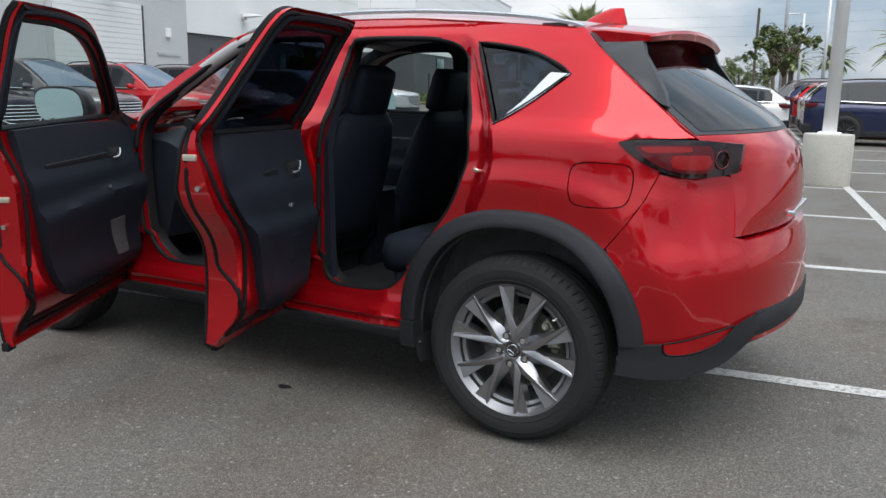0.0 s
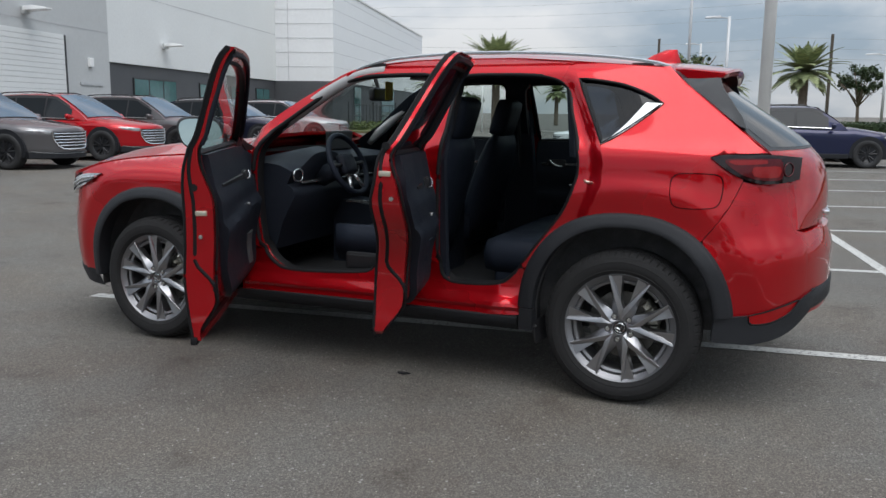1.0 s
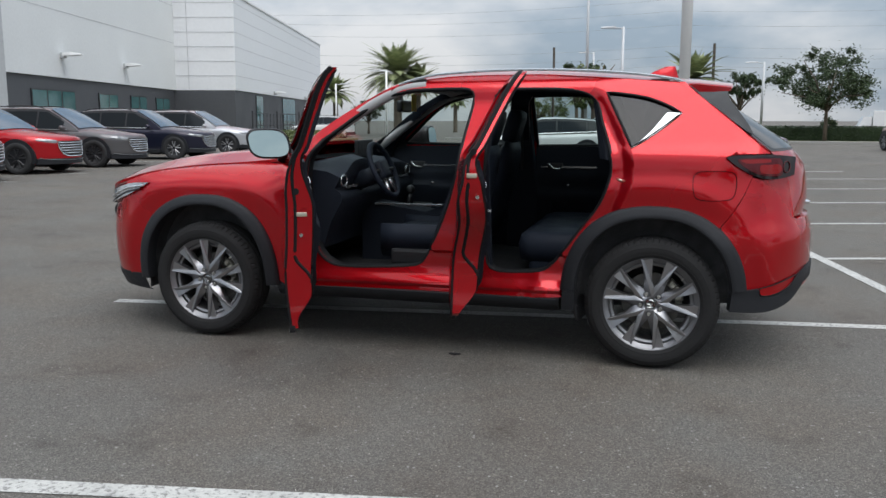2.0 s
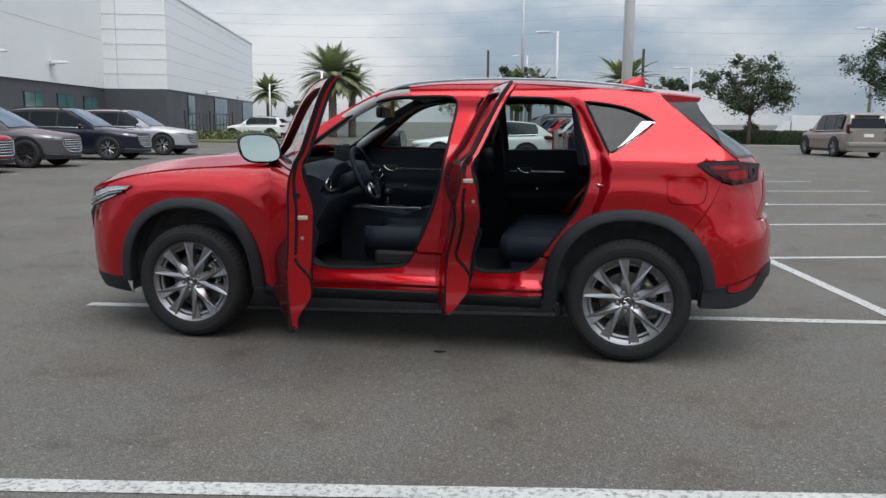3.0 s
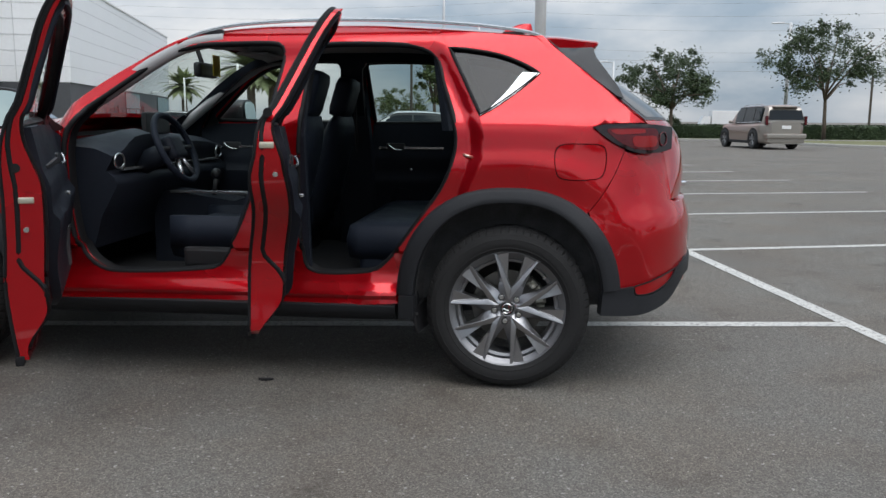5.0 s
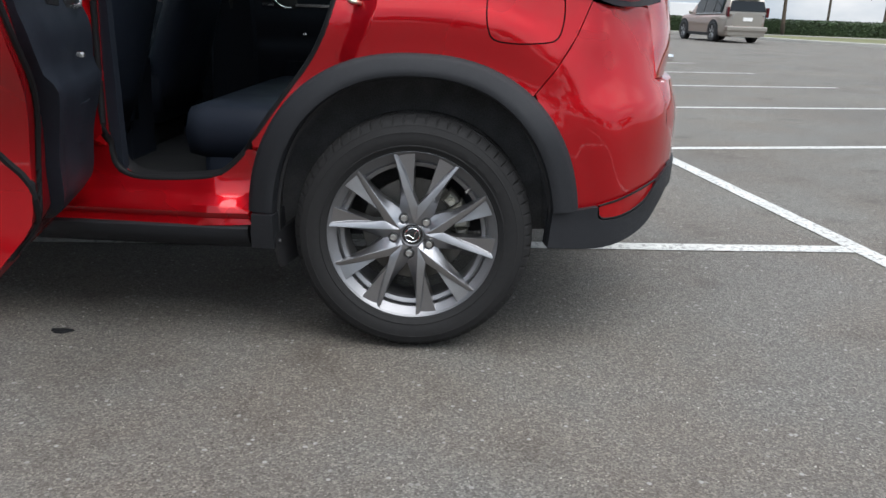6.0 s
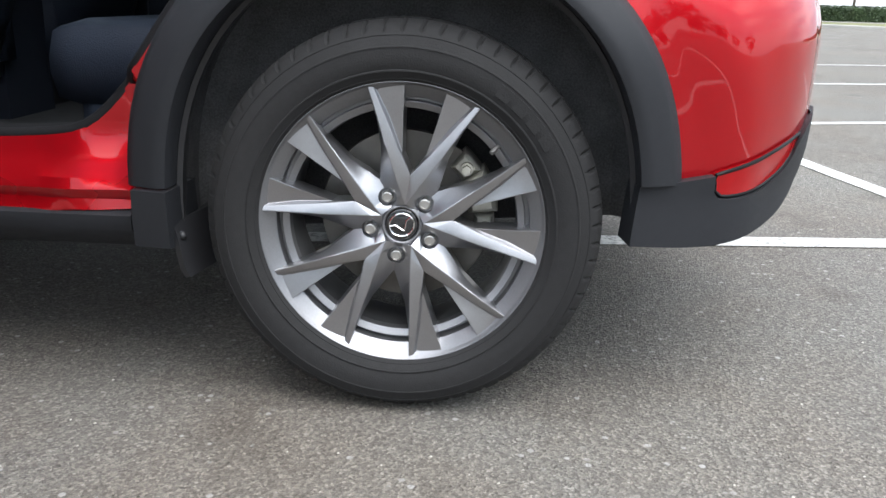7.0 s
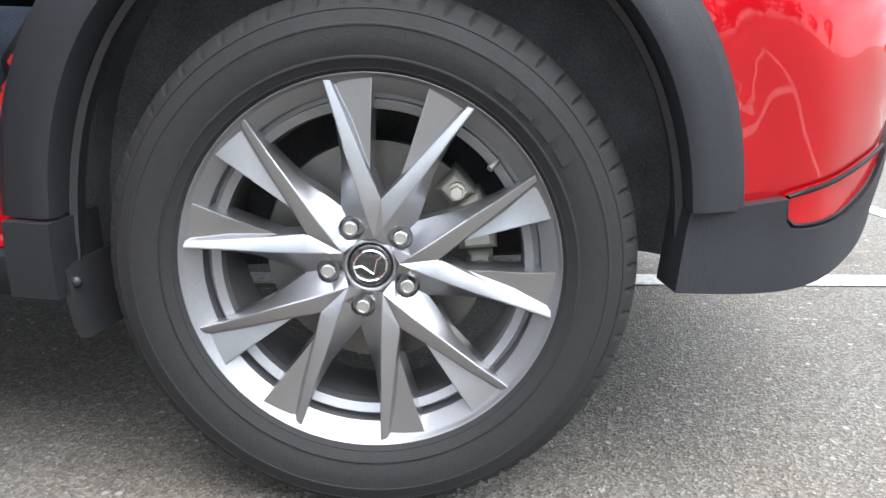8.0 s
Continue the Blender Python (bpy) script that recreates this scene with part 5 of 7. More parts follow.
def trim_depth(x, z):
    """How far the inner trim stands off the door's inner sheet: a top roll, a hollow at the handle, a ledge for the arm, a hollow below."""
    step = 1 / (1 + math.exp((z - (0.845 + 0.03 * math.sin(2.2 * x))) / 0.006))
    low = min(max((0.84 - z) / 0.34, 0.0), 1.0)
    return 0.024 + 0.009 * math.exp(-((z - 1.10) / 0.045) ** 2) - 0.008 * math.exp(-((z - 0.99) / 0.035) ** 2) + 0.030 * step * (1 - low) ** 1.6 + 0.010 * math.exp(-((z - 0.55) / 0.07) ** 2)


def swing(hx, hy, deg):
    return Matrix.Translation((hx, hy, 0)) @ pose(0, 0, 0, 0, 0, -deg) @ Matrix.Translation((-hx, -hy, 0))


def inset_line(loop, d):
    """A line that runs d inside a closed outline."""
    n = len(loop)
    area = sum(loop[i][0] * loop[(i + 1) % n][1] - loop[(i + 1) % n][0] * loop[i][1] for i in range(n))
    s = 1 if area > 0 else -1
    out = []
    for i in range(n):
        t = Vector(loop[(i + 2) % n]) - Vector(loop[i - 2])
        t.normalize()
        out.append((loop[i][0] - t.y * d * s, loop[i][1] + t.x * d * s))
    return out


def car_door(front, near, deg):
    outline, win, trim = (FRONT_DOOR, FRONT_WIN, FRONT_TRIM) if front else (REAR_DOOR, REAR_WIN, REAR_TRIM)
    m = swing(-2.12, -0.82, deg) if front else swing(-1.02, -0.80, deg)
    flip = Matrix.Identity(4) if near else Matrix.Diagonal((1, -1, 1, 1))

    def put(name, bm, mat, parent, label="", angle=40):
        if near:
            for v in bm.verts:
                if front:
                    v.co.y -= 0.085 * max(0.0, v.co.z - 1.15) / 0.4
                else:
                    v.co.y -= 0.040 * min(max((0.86 - v.co.z) / 0.47, 0.0), 1.1) ** 1.4
        bmesh.ops.transform(bm, matrix=flip @ m, verts=bm.verts)
        if not near:
            bmesh.ops.reverse_faces(bm, faces=bm.faces[:])
        return keep_sharp(part(name, bm, mat, parent, label), angle)

    def inner(x, z):
        return skin(x, z) + door_depth(x, z)

    shell = put("door", solid([outline, win], lambda x, z: skin(x, z) - 0.001, door_depth, 0.032), M_red, car, "open red " + ("front" if front else "rear") + " door with black trim" if near else "closed red door", 45)
    # inner trim, moulded
    put("door_trim", solid([trim], lambda x, z: inner(x, z) - 0.002, trim_depth, 0.026), M_trim, shell, "black inner door trim")
    # seals on the edge and round the window
    bm = bmesh.new()
    path = []
    for (xa, za), (xb, zb) in zip(inset_line(outline, 0.005), inset_line(outline, 0.075)):
        # low on the door the seal turns round the edge on to the inner sheet
        p, q = min(max((0.70 - za) / 0.12, 0.0), 1.0), min(max((0.58 - za) / 0.14, 0.0), 1.0)
        x, z = xa + (xb - xa) * q * q * (3 - 2 * q), za + (zb - za) * q * q * (3 - 2 * q)
        path.append((x, skin(x, z) + (0.36 + 0.64 * p * p * (3 - 2 * p)) * door_depth(x, z), z))
    tube(bm, path, 0.010, 8, True)
    put("door_seal", bm, M_rubber, shell)
    bm = bmesh.new()
    tube(bm, [(x, skin(x, z) + 0.004, z) for x, z in outline], 0.0065, 6, True)
    put("edge_seal", bm, M_rubber, shell)
    bm = bmesh.new()
    tube(bm, [(x, inner(x, z) - 0.012, z) for x, z in win], 0.014, 8, True)
    put("window_seal", bm, M_rubber, shell)
    # black upper frame cover on the inside
    bm = bmesh.new()
    up = [p for p in inset_line(win, -0.027) if p[1] > 1.17]
    tube(bm, [(x, inner(x, z) + 0.002, z) for x, z in up], 0.013, 8)
    put("frame_cover", bm, M_trim, shell)
    bm = sheet([win], lambda x, z: skin(x, z) + 0.022, 0.05)
    glass = put("window_glass", bm, M_glass if front else (M_privacy if near else M_tint), shell, "clear side window" if front else "dark tinted side window")
    x0, x1 = (-2.0, -1.16) if front else (-0.86, -0.45)
    # dark inlay beside the handle; on the far doors a bright strip
    bm = bmesh.new()
    rows = []
    for i in range(11):
        x = x0 + 0.24 + (x1 - x0 - 0.30) * i / 10 if near else x0 + (x1 - x0) * i / 10
        y, h = inner(x, 1.0) + trim_depth(x, 1.0), 0.014 * (1 - 0.5 * i / 10) if near else 0.008
        rows.append([(x, y - 0.006, 1.0 - h), (x, y + 0.004, 1.0 - h * 0.8), (x, y + 0.005, 1.0 + h * 0.8), (x, y - 0.006, 1.0 + h)])
    loft(bm, rows)
    put("trim_strip", bm, M_silver if not near else M_black, shell, "", 50)
    # inner handle
    hx = x0 + 0.17 if front else x0 + 0.10
    bm = bmesh.new()
    y = inner(hx, 1.0) + trim_depth(hx, 1.0) - 0.028
    box(bm, (hx - 0.055, y + 0.015, 0.975), (hx + 0.065, y + 0.034, 1.03), 0.014)
    put("handle_cup", bm, M_black, shell)
    bm = bmesh.new()
    tube(bm, curve([(hx - 0.04, y + 0.040, 1.022), (hx - 0.02, y + 0.050, 1.004), (hx + 0.01, y + 0.052, 0.988), (hx + 0.04, y + 0.042, 0.986)], 12), 0.006, 8)
    put("inner_handle", bm, M_silver, shell, "silver inner door handle", 60)
    # window switches
    bm = bmesh.new()
    sx = x0 + (0.3 if front else 0.2)
    box(bm, (sx, inner(sx, 0.85) + 0.03, 0.862), (sx + 0.018, inner(sx, 0.85) + 0.05, 0.876), 0.004)
    put("window_switch", bm, M_silver, shell)
    # map pocket and loudspeaker patch low on the door; satin grey paints the front pocket's sheen
    bm = bmesh.new()
    cx, cz, pw, ph = (-1.80, 0.63, 0.085, 0.085) if front else (-0.72, 0.69, 0.06, 0.055)
    rows = []
    for k in range(7):
        z = cz - ph + 2 * ph * k / 6
        w, o = pw * (0.75 + 0.25 * k / 6), 0.35 * (z - cz)
        rows.append([(cx + o + w * u, inner(cx, z) + trim_depth(cx + o + w * u, z) + 0.006 * (1 - u * u) - (0.004 if abs(u) == 1 else 0.0), z) for u in (-1, -0.8, -0.4, 0, 0.4, 0.8, 1)])
    loft(bm, rows, closed=False, caps=False)
    fold(bm, (0, -0.012, 0))
    put("pocket_cover", bm, M_satin if front else M_trim, shell, "satin grey patch for the sheen on the door pocket" if front else "", 40)
    # seal that runs round the inner sheet beside the trim
    bm = bmesh.new()
    wide = inset_line(outline, 0.048)
    slim = inset_line(outline, 0.016)
    path = []
    for (xa, za), (xb, zb) in zip(wide, slim):
        k = min(max((zb - 0.92) / 0.28, 0.0), 1.0)
        k = k * k * (3 - 2 * k)
        path.append((xa + (xb - xa) * k, za + (zb - za) * k))
    tube(bm, [(x, inner(x, z) + 0.001, z) for x, z in path], 0.009, 8, True)
    put("inner_seal", bm, M_rubber, shell)
    # latch plate on the trailing edge, hinges and check strap on the leading edge
    ex, ez = (-1.012, 0.90) if front else (-0.122, 1.09)
    bm = bmesh.new()
    ly = skin(ex, ez) + 0.6 * door_depth(ex, ez)
    box(bm, (ex - 0.03, ly - 0.025, ez - 0.011), (ex + 0.006, ly + 0.025, ez + 0.011), 0.005)
    put("latch", bm, M_latch, shell, "plated door latch")
    bm = bmesh.new()
    rod(bm, (ex - 0.01, skin(ex, ez) + 0.07, ez - 0.10), (ex + 0.009, skin(ex, ez) + 0.07, ez - 0.10), 0.009)
    put("latch_screw", bm, M_nut, shell)
    bm = bmesh.new()
    rod(bm, (ex - 0.012, skin(ex, ez) + 0.05, ez + 0.11), (ex + 0.012, skin(ex, ez) + 0.05, ez + 0.11), 0.016)
    put("rubber_plug", bm, M_rubber, shell)
    for hz in (0.58, 0.92):
        fx = (-2.15 if front else -0.975)
        bm = bmesh.new()
        box(bm, (fx - 0.035, skin(fx, hz) + 0.03, hz - 0.04), (fx + 0.05, skin(fx, hz) + 0.085, hz + 0.04), 0.012)
        put("hinge", bm, M_red, shell)
    bm = bmesh.new()
    ex2, ez2 = (-1.06, 0.345) if front else (-0.40, 0.375)
    box(bm, (ex2 - 0.03, skin(ex2, 0.4) + 0.0, ez2 - 0.03), (ex2 + 0.025, skin(ex2, 0.4) + 0.03, ez2 + 0.005), 0.006)
    put("edge_guard", bm, M_rubber, shell)
    if front:
        # door mirror
        bm = bmesh.new()
        rows = []
        my, mz = skin(-1.86, 1.15) - 0.085, 1.215
        for dx, g in ((-0.13, 0.25), (-0.115, 0.6), (-0.07, 0.88), (0.0, 1.0), (0.045, 1.0), (0.05, 0.96)):
            rows.append([(-1.82 + dx, my + (0.118 * g) * abs(math.cos(a)) ** 0.6 * (1 if math.cos(a) > 0 else -1), mz + 0.085 * g * abs(math.sin(a)) ** 0.7 * (1 if math.sin(a) > 0 else -1)) for a in [math.tau * k / 32 for k in range(32)]])
        loft(bm, rows)
        mirror = put("door_mirror", bm, M_black, shell, "black edged door mirror", 50)
        bm = bmesh.new()
        bm.faces.new([bm.verts.new((-1.755 - 0.16 * 0.073 * math.sin(a), my + 0.105 * abs(math.cos(a)) ** 0.6 * (1 if math.cos(a) > 0 else -1), mz + 0.073 * abs(math.sin(a)) ** 0.7 * (1 if math.sin(a) > 0 else -1))) for a in [math.tau * k / 32 for k in range(32)]])
        bmesh.ops.recalc_face_normals(bm, faces=bm.faces[:])
        put("mirror_glass", bm, M_mirror, shell, "mirror glass")
        bm = bmesh.new()
        loft(bm, [[(-1.90, my + 0.03, 1.12), (-1.80, my + 0.03, 1.12), (-1.80, my + 0.06, 1.15), (-1.90, my + 0.06, 1.15)], [(-1.96, skin(-1.93, 1.1) + 0.02, 1.09), (-1.86, skin(-1.86, 1.1) + 0.02, 1.09), (-1.86, skin(-1.86, 1.13) + 0.02, 1.135), (-1.96, skin(-1.93, 1.13) + 0.02, 1.135)]])
        put("mirror_foot", bm, M_black, shell)
        bm = sheet([smooth_loop([(-2.12, 1.12), (-1.95, 1.235), (-1.925, 1.16), (-1.93, 1.11)], 0.03, sharp=(0, 1, 2, 3))], lambda x, z: inner(x, z) + 0.004, 0.04)
        fold(bm, (0, -0.02, 0))
        put("mirror_sail", bm, M_black, shell)
    return shell


car_door(True, True, 63.5)
car_door(False, True, 75)
car_door(True, False, 0)
car_door(False, False, 0)


# ---- cabin ----
bm = bmesh.new()
box(bm, (-2.25, -0.78, 0.345), (-0.45, 0.78, 0.40))
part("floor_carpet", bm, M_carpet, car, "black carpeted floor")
bm = bmesh.new()
box(bm, (-2.3, -0.76, 0.36), (-2.2, 0.76, 1.05))
part("bulkhead", bm, M_trim, car)


def seat(yc):
    x0 = -1.66
    bm = bmesh.new()
    box(bm, (x0, yc - 0.27, 0.49), (x0 + 0.53, yc + 0.27, 0.68), 0.085)
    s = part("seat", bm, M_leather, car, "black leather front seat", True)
    for sy in (-1, 1):
        bm = bmesh.new()
        loft(bm, [[(x0 + 0.03 + 0.5 * t, yc + sy * (0.27 - 0.07), 0.56), (x0 + 0.03 + 0.5 * t, yc + sy * 0.275, 0.56), (x0 + 0.03 + 0.5 * t, yc + sy * 0.27, 0.715), (x0 + 0.03 + 0.5 * t, yc + sy * 0.22, 0.715)] for t in (0, 0.2, 0.5, 0.8, 1.0)])
        part("seat_bolster", bm, M_leather, s, "", True)
    tilt = Matrix.Translation((x0 + 0.44, yc, 0.60)) @ pose(0, 0, 0, 0, 17, 0)
    bm = bmesh.new()
    rows = []
    for z, w, d in ((0.0, 0.25, 0.085), (0.12, 0.265, 0.095), (0.3, 0.262, 0.09), (0.48, 0.25, 0.08), (0.58, 0.22, 0.065), (0.635, 0.17, 0.04)):
        rows.append([(d * math.sin(a) * (1.0 if math.sin(a) > 0 else 0.75) + 0.03, w * abs(math.cos(a)) ** 0.6 * (1 if math.cos(a) > 0 else -1), z) for a in [math.tau * k / 24 for k in range(24)]])
    loft(bm, rows)
    part("backrest", bm, M_leather, s, "", True, tilt)
    bm = bmesh.new()
    box(bm, (-0.04, -0.145, 0.615), (0.065, 0.145, 0.855), 0.05)
    part("headrest", bm, M_leather, s, "", True, tilt)
    for sy in (-0.06, 0.06):
        bm = bmesh.new()
        rod(bm, (0.015, sy, 0.58), (0.015, sy, 0.69), 0.007)
        part("headrest_post", bm, M_chrome, s, "", True, tilt)
    bm = bmesh.new()
    box(bm, (x0 + 0.09, yc - 0.22, 0.39), (x0 + 0.46, yc + 0.22, 0.51), 0.03)
    part("seat_base", bm, M_black, s)
    bm = bmesh.new()
    box(bm, (x0 + 0.10, yc - 0.295, 0.47), (x0 + 0.50, yc - 0.25, 0.57), 0.02)
    part("seat_valance", bm, M_black, s)
    bm = bmesh.new()
    tube(bm, [(x0 + 0.52, yc + 0.24, 0.62), (x0 + 0.49, yc + 0.30, 0.70), (x0 + 0.48, yc + 0.305, 0.78)], 0.012)
    part("belt_buckle", bm, M_black, s)
    return s


seat(-0.38)
seat(0.38)
# dark cover of the far middle pillar
bm = bmesh.new()
loft(bm, [[(-1.02 - w, y, z), (-0.955 + w, y, z), (-0.94 + w, y + 0.02, z), (-1.035 - w, y + 0.02, z)] for z, y, w in ((0.40, 0.690, 0.07), (0.9, 0.692, 0.06), (1.08, 0.695, 0.045), (1.2, 0.705, 0.03), (1.35, 0.665, 0.02), (1.53, 0.585, 0.02))])
part("middle_pillar_trim", bm, M_trim, car)
bm = bmesh.new()
box(bm, (-0.79, -0.62, 0.50), (-0.10, 0.62, 0.69), 0.08)
box(bm, (-0.72, -0.60, 0.36), (-0.12, 0.60, 0.56), 0.03)
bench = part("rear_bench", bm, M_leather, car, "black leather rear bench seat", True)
tilt = Matrix.Translation((-0.14, 0, 0.62)) @ pose(0, 0, 0, 0, 20, 0)
for yc, w in ((-0.36, 0.30), (0.08, 0.135), (0.46, 0.24)):
    bm = bmesh.new()
    box(bm, (-0.02, yc - w, 0.0), (0.13, yc + w, 0.58), 0.055)
    part("backrest", bm, M_leather, bench, "", True, tilt)
    bm = bmesh.new()
    box(bm, (0.02, yc - 0.12, 0.585), (0.10, yc + 0.12, 0.72), 0.035)
    part("headrest", bm, M_leather, bench, "", True, tilt)
# side trim beside the bench and over the rear wheels
for s in (-1, 1):
    bm = bmesh.new()
    loft(bm, [[(-0.16, 0.70 * s, 0.87), (-0.16, 0.80 * s, 0.87), (-0.16, 0.80 * s, 1.16), (-0.16, 0.72 * s, 1.16)], [(0.62, 0.60 * s, 0.87), (0.62, 0.66 * s, 0.87), (0.62, 0.66 * s, 1.1), (0.62, 0.6 * s, 1.1)]])
    part("cargo_side_trim", bm, M_trim, car)
    bm = bmesh.new()
    loft(bm, [[(x, y * s, z) for x, y, z in ((-0.31, 0.70, 1.13), (-0.27, 0.77, 1.13), (-0.33, 0.62, 1.5), (-0.37, 0.58, 1.5))], [(x, y * s, z) for x, y, z in ((-0.14, 0.71, 1.13), (-0.14, 0.78, 1.13), (-0.28, 0.63, 1.5), (-0.28, 0.57, 1.5))]])
    part("rear_pillar_trim", bm, M_trim, car)
    bm = bmesh.new()
    loft(bm, [[(-1.33, 0.76 * s, 0.45), (-0.90, 0.76 * s, 0.45), (-0.90, 0.80 * s, 0.45), (-1.33, 0.80 * s, 0.45)], [(-1.10, 0.755 * s, 1.1), (-0.925, 0.755 * s, 1.1), (-0.925, 0.79 * s, 1.1), (-1.10, 0.79 * s, 1.1)], [(-1.03, 0.54 * s, 1.52), (-0.94, 0.54 * s, 1.52), (-0.94, 0.57 * s, 1.52), (-1.03, 0.57 * s, 1.52)]])
    part("centre_pillar_trim", bm, M_trim, car)
    bm = bmesh.new()
    tube(bm, [(-0.985, 0.60 * s, 1.38), (-0.99, 0.70 * s, 1.0), (-1.0, 0.76 * s, 0.6)], 0.012, 6)
    part("seat_belt", bm, M_black, car)
    bm = bmesh.new()
    tube(bm, curve([(-2.13, 0.70 * s, 1.12), (-1.82, 0.655 * s, 1.345), (-1.55, 0.605 * s, 1.505), (-1.35, 0.585 * s, 1.545)], 20), 0.032, 8)
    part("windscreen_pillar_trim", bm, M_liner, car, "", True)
bm = bmesh.new()
box(bm, (-0.02, -0.64, 0.60), (0.64, 0.64, 0.66), 0.01)
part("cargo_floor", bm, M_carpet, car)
bm = bmesh.new()
box(bm, (0.02, -0.63, 1.03), (0.60, 0.63, 1.045), 0.004)
part("parcel_shelf", bm, M_trim, car)
# dashboard, instrument hood, console
bm = bmesh.new()
rows = []
for y in np.linspace(-0.72, 0.72, 25):
    e = 0.05 * (abs(y) / 0.72) ** 3
    h = 0.045 * math.exp(-((y + 0.38) / 0.19) ** 4)
    rows.append([(-2.3, y, 1.06 - e), (-2.1, y, 1.10 - e), (-1.95, y, 1.085 + h - e), (-1.865, y, 1.05 + h * 1.2 - e), (-1.86, y, 1.0), (-1.90, y, 0.93), (-1.86, y, 0.90), (-1.85, y, 0.86), (-1.93, y, 0.72), (-1.98, y, 0.56), (-2.3, y, 0.56)])
loft(bm, rows)
dash = keep_sharp(part("dashboard", bm, M_trim, car, "black padded dashboard"), 45)
bm = bmesh.new()
box(bm, (-1.882, -0.62, 0.925), (-1.858, 0.62, 0.94), 0.004)
part("dash_strip", bm, M_silver, dash)
for y in (-0.66, 0.0, 0.62):
    bm = bmesh.new()
    tube(bm, [(-1.862, y + 0.05 * math.cos(a), 0.975 + 0.034 * math.sin(a)) for a in [math.tau * k / 20 for k in range(20)]], 0.006, 6, True)
    part("air_vent", bm, M_silver, dash, "silver ringed air vent", True)
bm = bmesh.new()
box(bm, (-2.0, -0.13, 1.09), (-1.97, 0.17, 1.21), 0.01)
part("screen", bm, M_black, dash)
bm = bmesh.new()
loft(bm, [[(-1.95, -0.13, 0.4), (-1.95, 0.13, 0.4), (-1.95, 0.12, 0.80), (-1.95, -0.12, 0.80)], [(-1.5, -0.12, 0.4), (-1.5, 0.12, 0.4), (-1.5, 0.11, 0.735), (-1.5, -0.11, 0.735)], [(-1.35, -0.12, 0.4), (-1.35, 0.12, 0.4), (-1.35, 0.11, 0.79), (-1.35, -0.11, 0.79)], [(-1.16, -0.12, 0.4), (-1.16, 0.12, 0.4), (-1.16, 0.11, 0.78), (-1.16, -0.11, 0.78)]])
console = part("centre_console", bm, M_trim, car, "black centre console")
bm = bmesh.new()
box(bm, (-1.86, -0.125, 0.775), (-1.38, -0.112, 0.79), 0.003, pose(0, 0, 0, 0, 0, 0))
part("console_strip", bm, M_silver, console)
bm = bmesh.new()
rod(bm, (-1.66, 0.0, 0.74), (-1.64, 0.0, 0.86), 0.014)
bmesh.ops.create_uvsphere(bm, u_segments=14, v_segments=10, radius=0.03, matrix=Matrix.Translation((-1.64, 0, 0.875)))
part("gear_lever", bm, M_black, console, "", True)
# steering wheel
SW = Matrix.Translation((-1.70, -0.38, 1.03)) @ pose(0, 0, 0, 0, 66, 0)
bm = bmesh.new()
tube(bm, [(0.178 * math.cos(a), 0.185 * math.sin(a), 0) for a in [math.tau * k / 40 for k in range(40)]], 0.0165, 10, True)
sw = part("steering_wheel", bm, M_leather, car, "black leather steering wheel", True, SW)
bm = bmesh.new()
box(bm, (-0.065, -0.075, -0.035), (0.06, 0.075, 0.02), 0.025)
part("wheel_boss", bm, M_trim, sw, "", True, SW)
for a in (90, 270, 205, 155):
    bm = bmesh.new()
    c, s = math.cos(radians(a)), math.sin(radians(a))
    c, s = (-c, s)
    tube(bm, [(0.05 * c, 0.06 * s, -0.008), (0.17 * c, 0.175 * s, 0.0)], 0.012, 8)
    part("wheel_spoke", bm, M_silver if a in (205, 155) else M_black, sw, "", True, SW)
bm = bmesh.new()
rod(bm, (0, 0, -0.03), (0, 0, -0.22), 0.05, 0.06, 16)
part("steering_column", bm, M_trim, car, "", True, SW)
# headliner, windscreen, mirror
bm = bmesh.new()
rows = []
for i in range(21):
    x = -1.5 + 1.62 * i / 20
    ze = interp(x, ROOF_X, ROOF_Z) - 0.045
    rows.append([(x, u * 0.56, ze + 0.035 * (1 - u * u)) for u in [k / 6 - 1 for k in range(13)]])
loft(bm, rows, closed=False, caps=False)
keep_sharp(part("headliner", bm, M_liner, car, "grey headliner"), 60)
bm = bmesh.new()
rows = []
for i in range(13):
    t = i / 12
    xe, ze, ye = -2.16 + 0.62 * t, 1.13 + 0.40 * t - 0.06 * t * (1 - t) + 0.015, 0.672 - 0.105 * t
    rows.append([(xe - (0.24 - 0.14 * t) * (1 - u * u), u * ye, ze + 0.05 * t * (1 - u * u)) for u in [k / 10 - 1 for k in range(21)]])
loft(bm, rows, closed=False, caps=False)
keep_sharp(part("windscreen", bm, M_glass, car, "clear windscreen"), 60)
bm = bmesh.new()
loft(bm, [[(-2.38, y, 1.10 - 0.02 * abs(y)), (-2.2, y, 1.115 - 0.02 * abs(y)), (-2.2, y, 1.09), (-2.38, y, 1.08)] for y in np.linspace(-0.7, 0.7, 9)])
part("scuttle", bm, M_black, car)
bm = bmesh.new()
box(bm, (-1.70, -0.13, 1.395), (-1.655, 0.13, 1.475), 0.02)
rear_mirror = part("rear_view_mirror", bm, M_black, car, "black rear view mirror", True)
bm = bmesh.new()
rod(bm, (-1.69, 0, 1.45), (-1.72, 0, 1.54), 0.012)
part("mirror_stem", bm, M_black, rear_mirror)
bm = bmesh.new()
box(bm, (-1.60, -0.10, 1.40), (-1.597, 0.0, 1.51), 0.0, pose(0, 0, 0, 0, 0, 0))
part("hang_tag", bm, M_yellow, rear_mirror, "yellow paper hang tag")
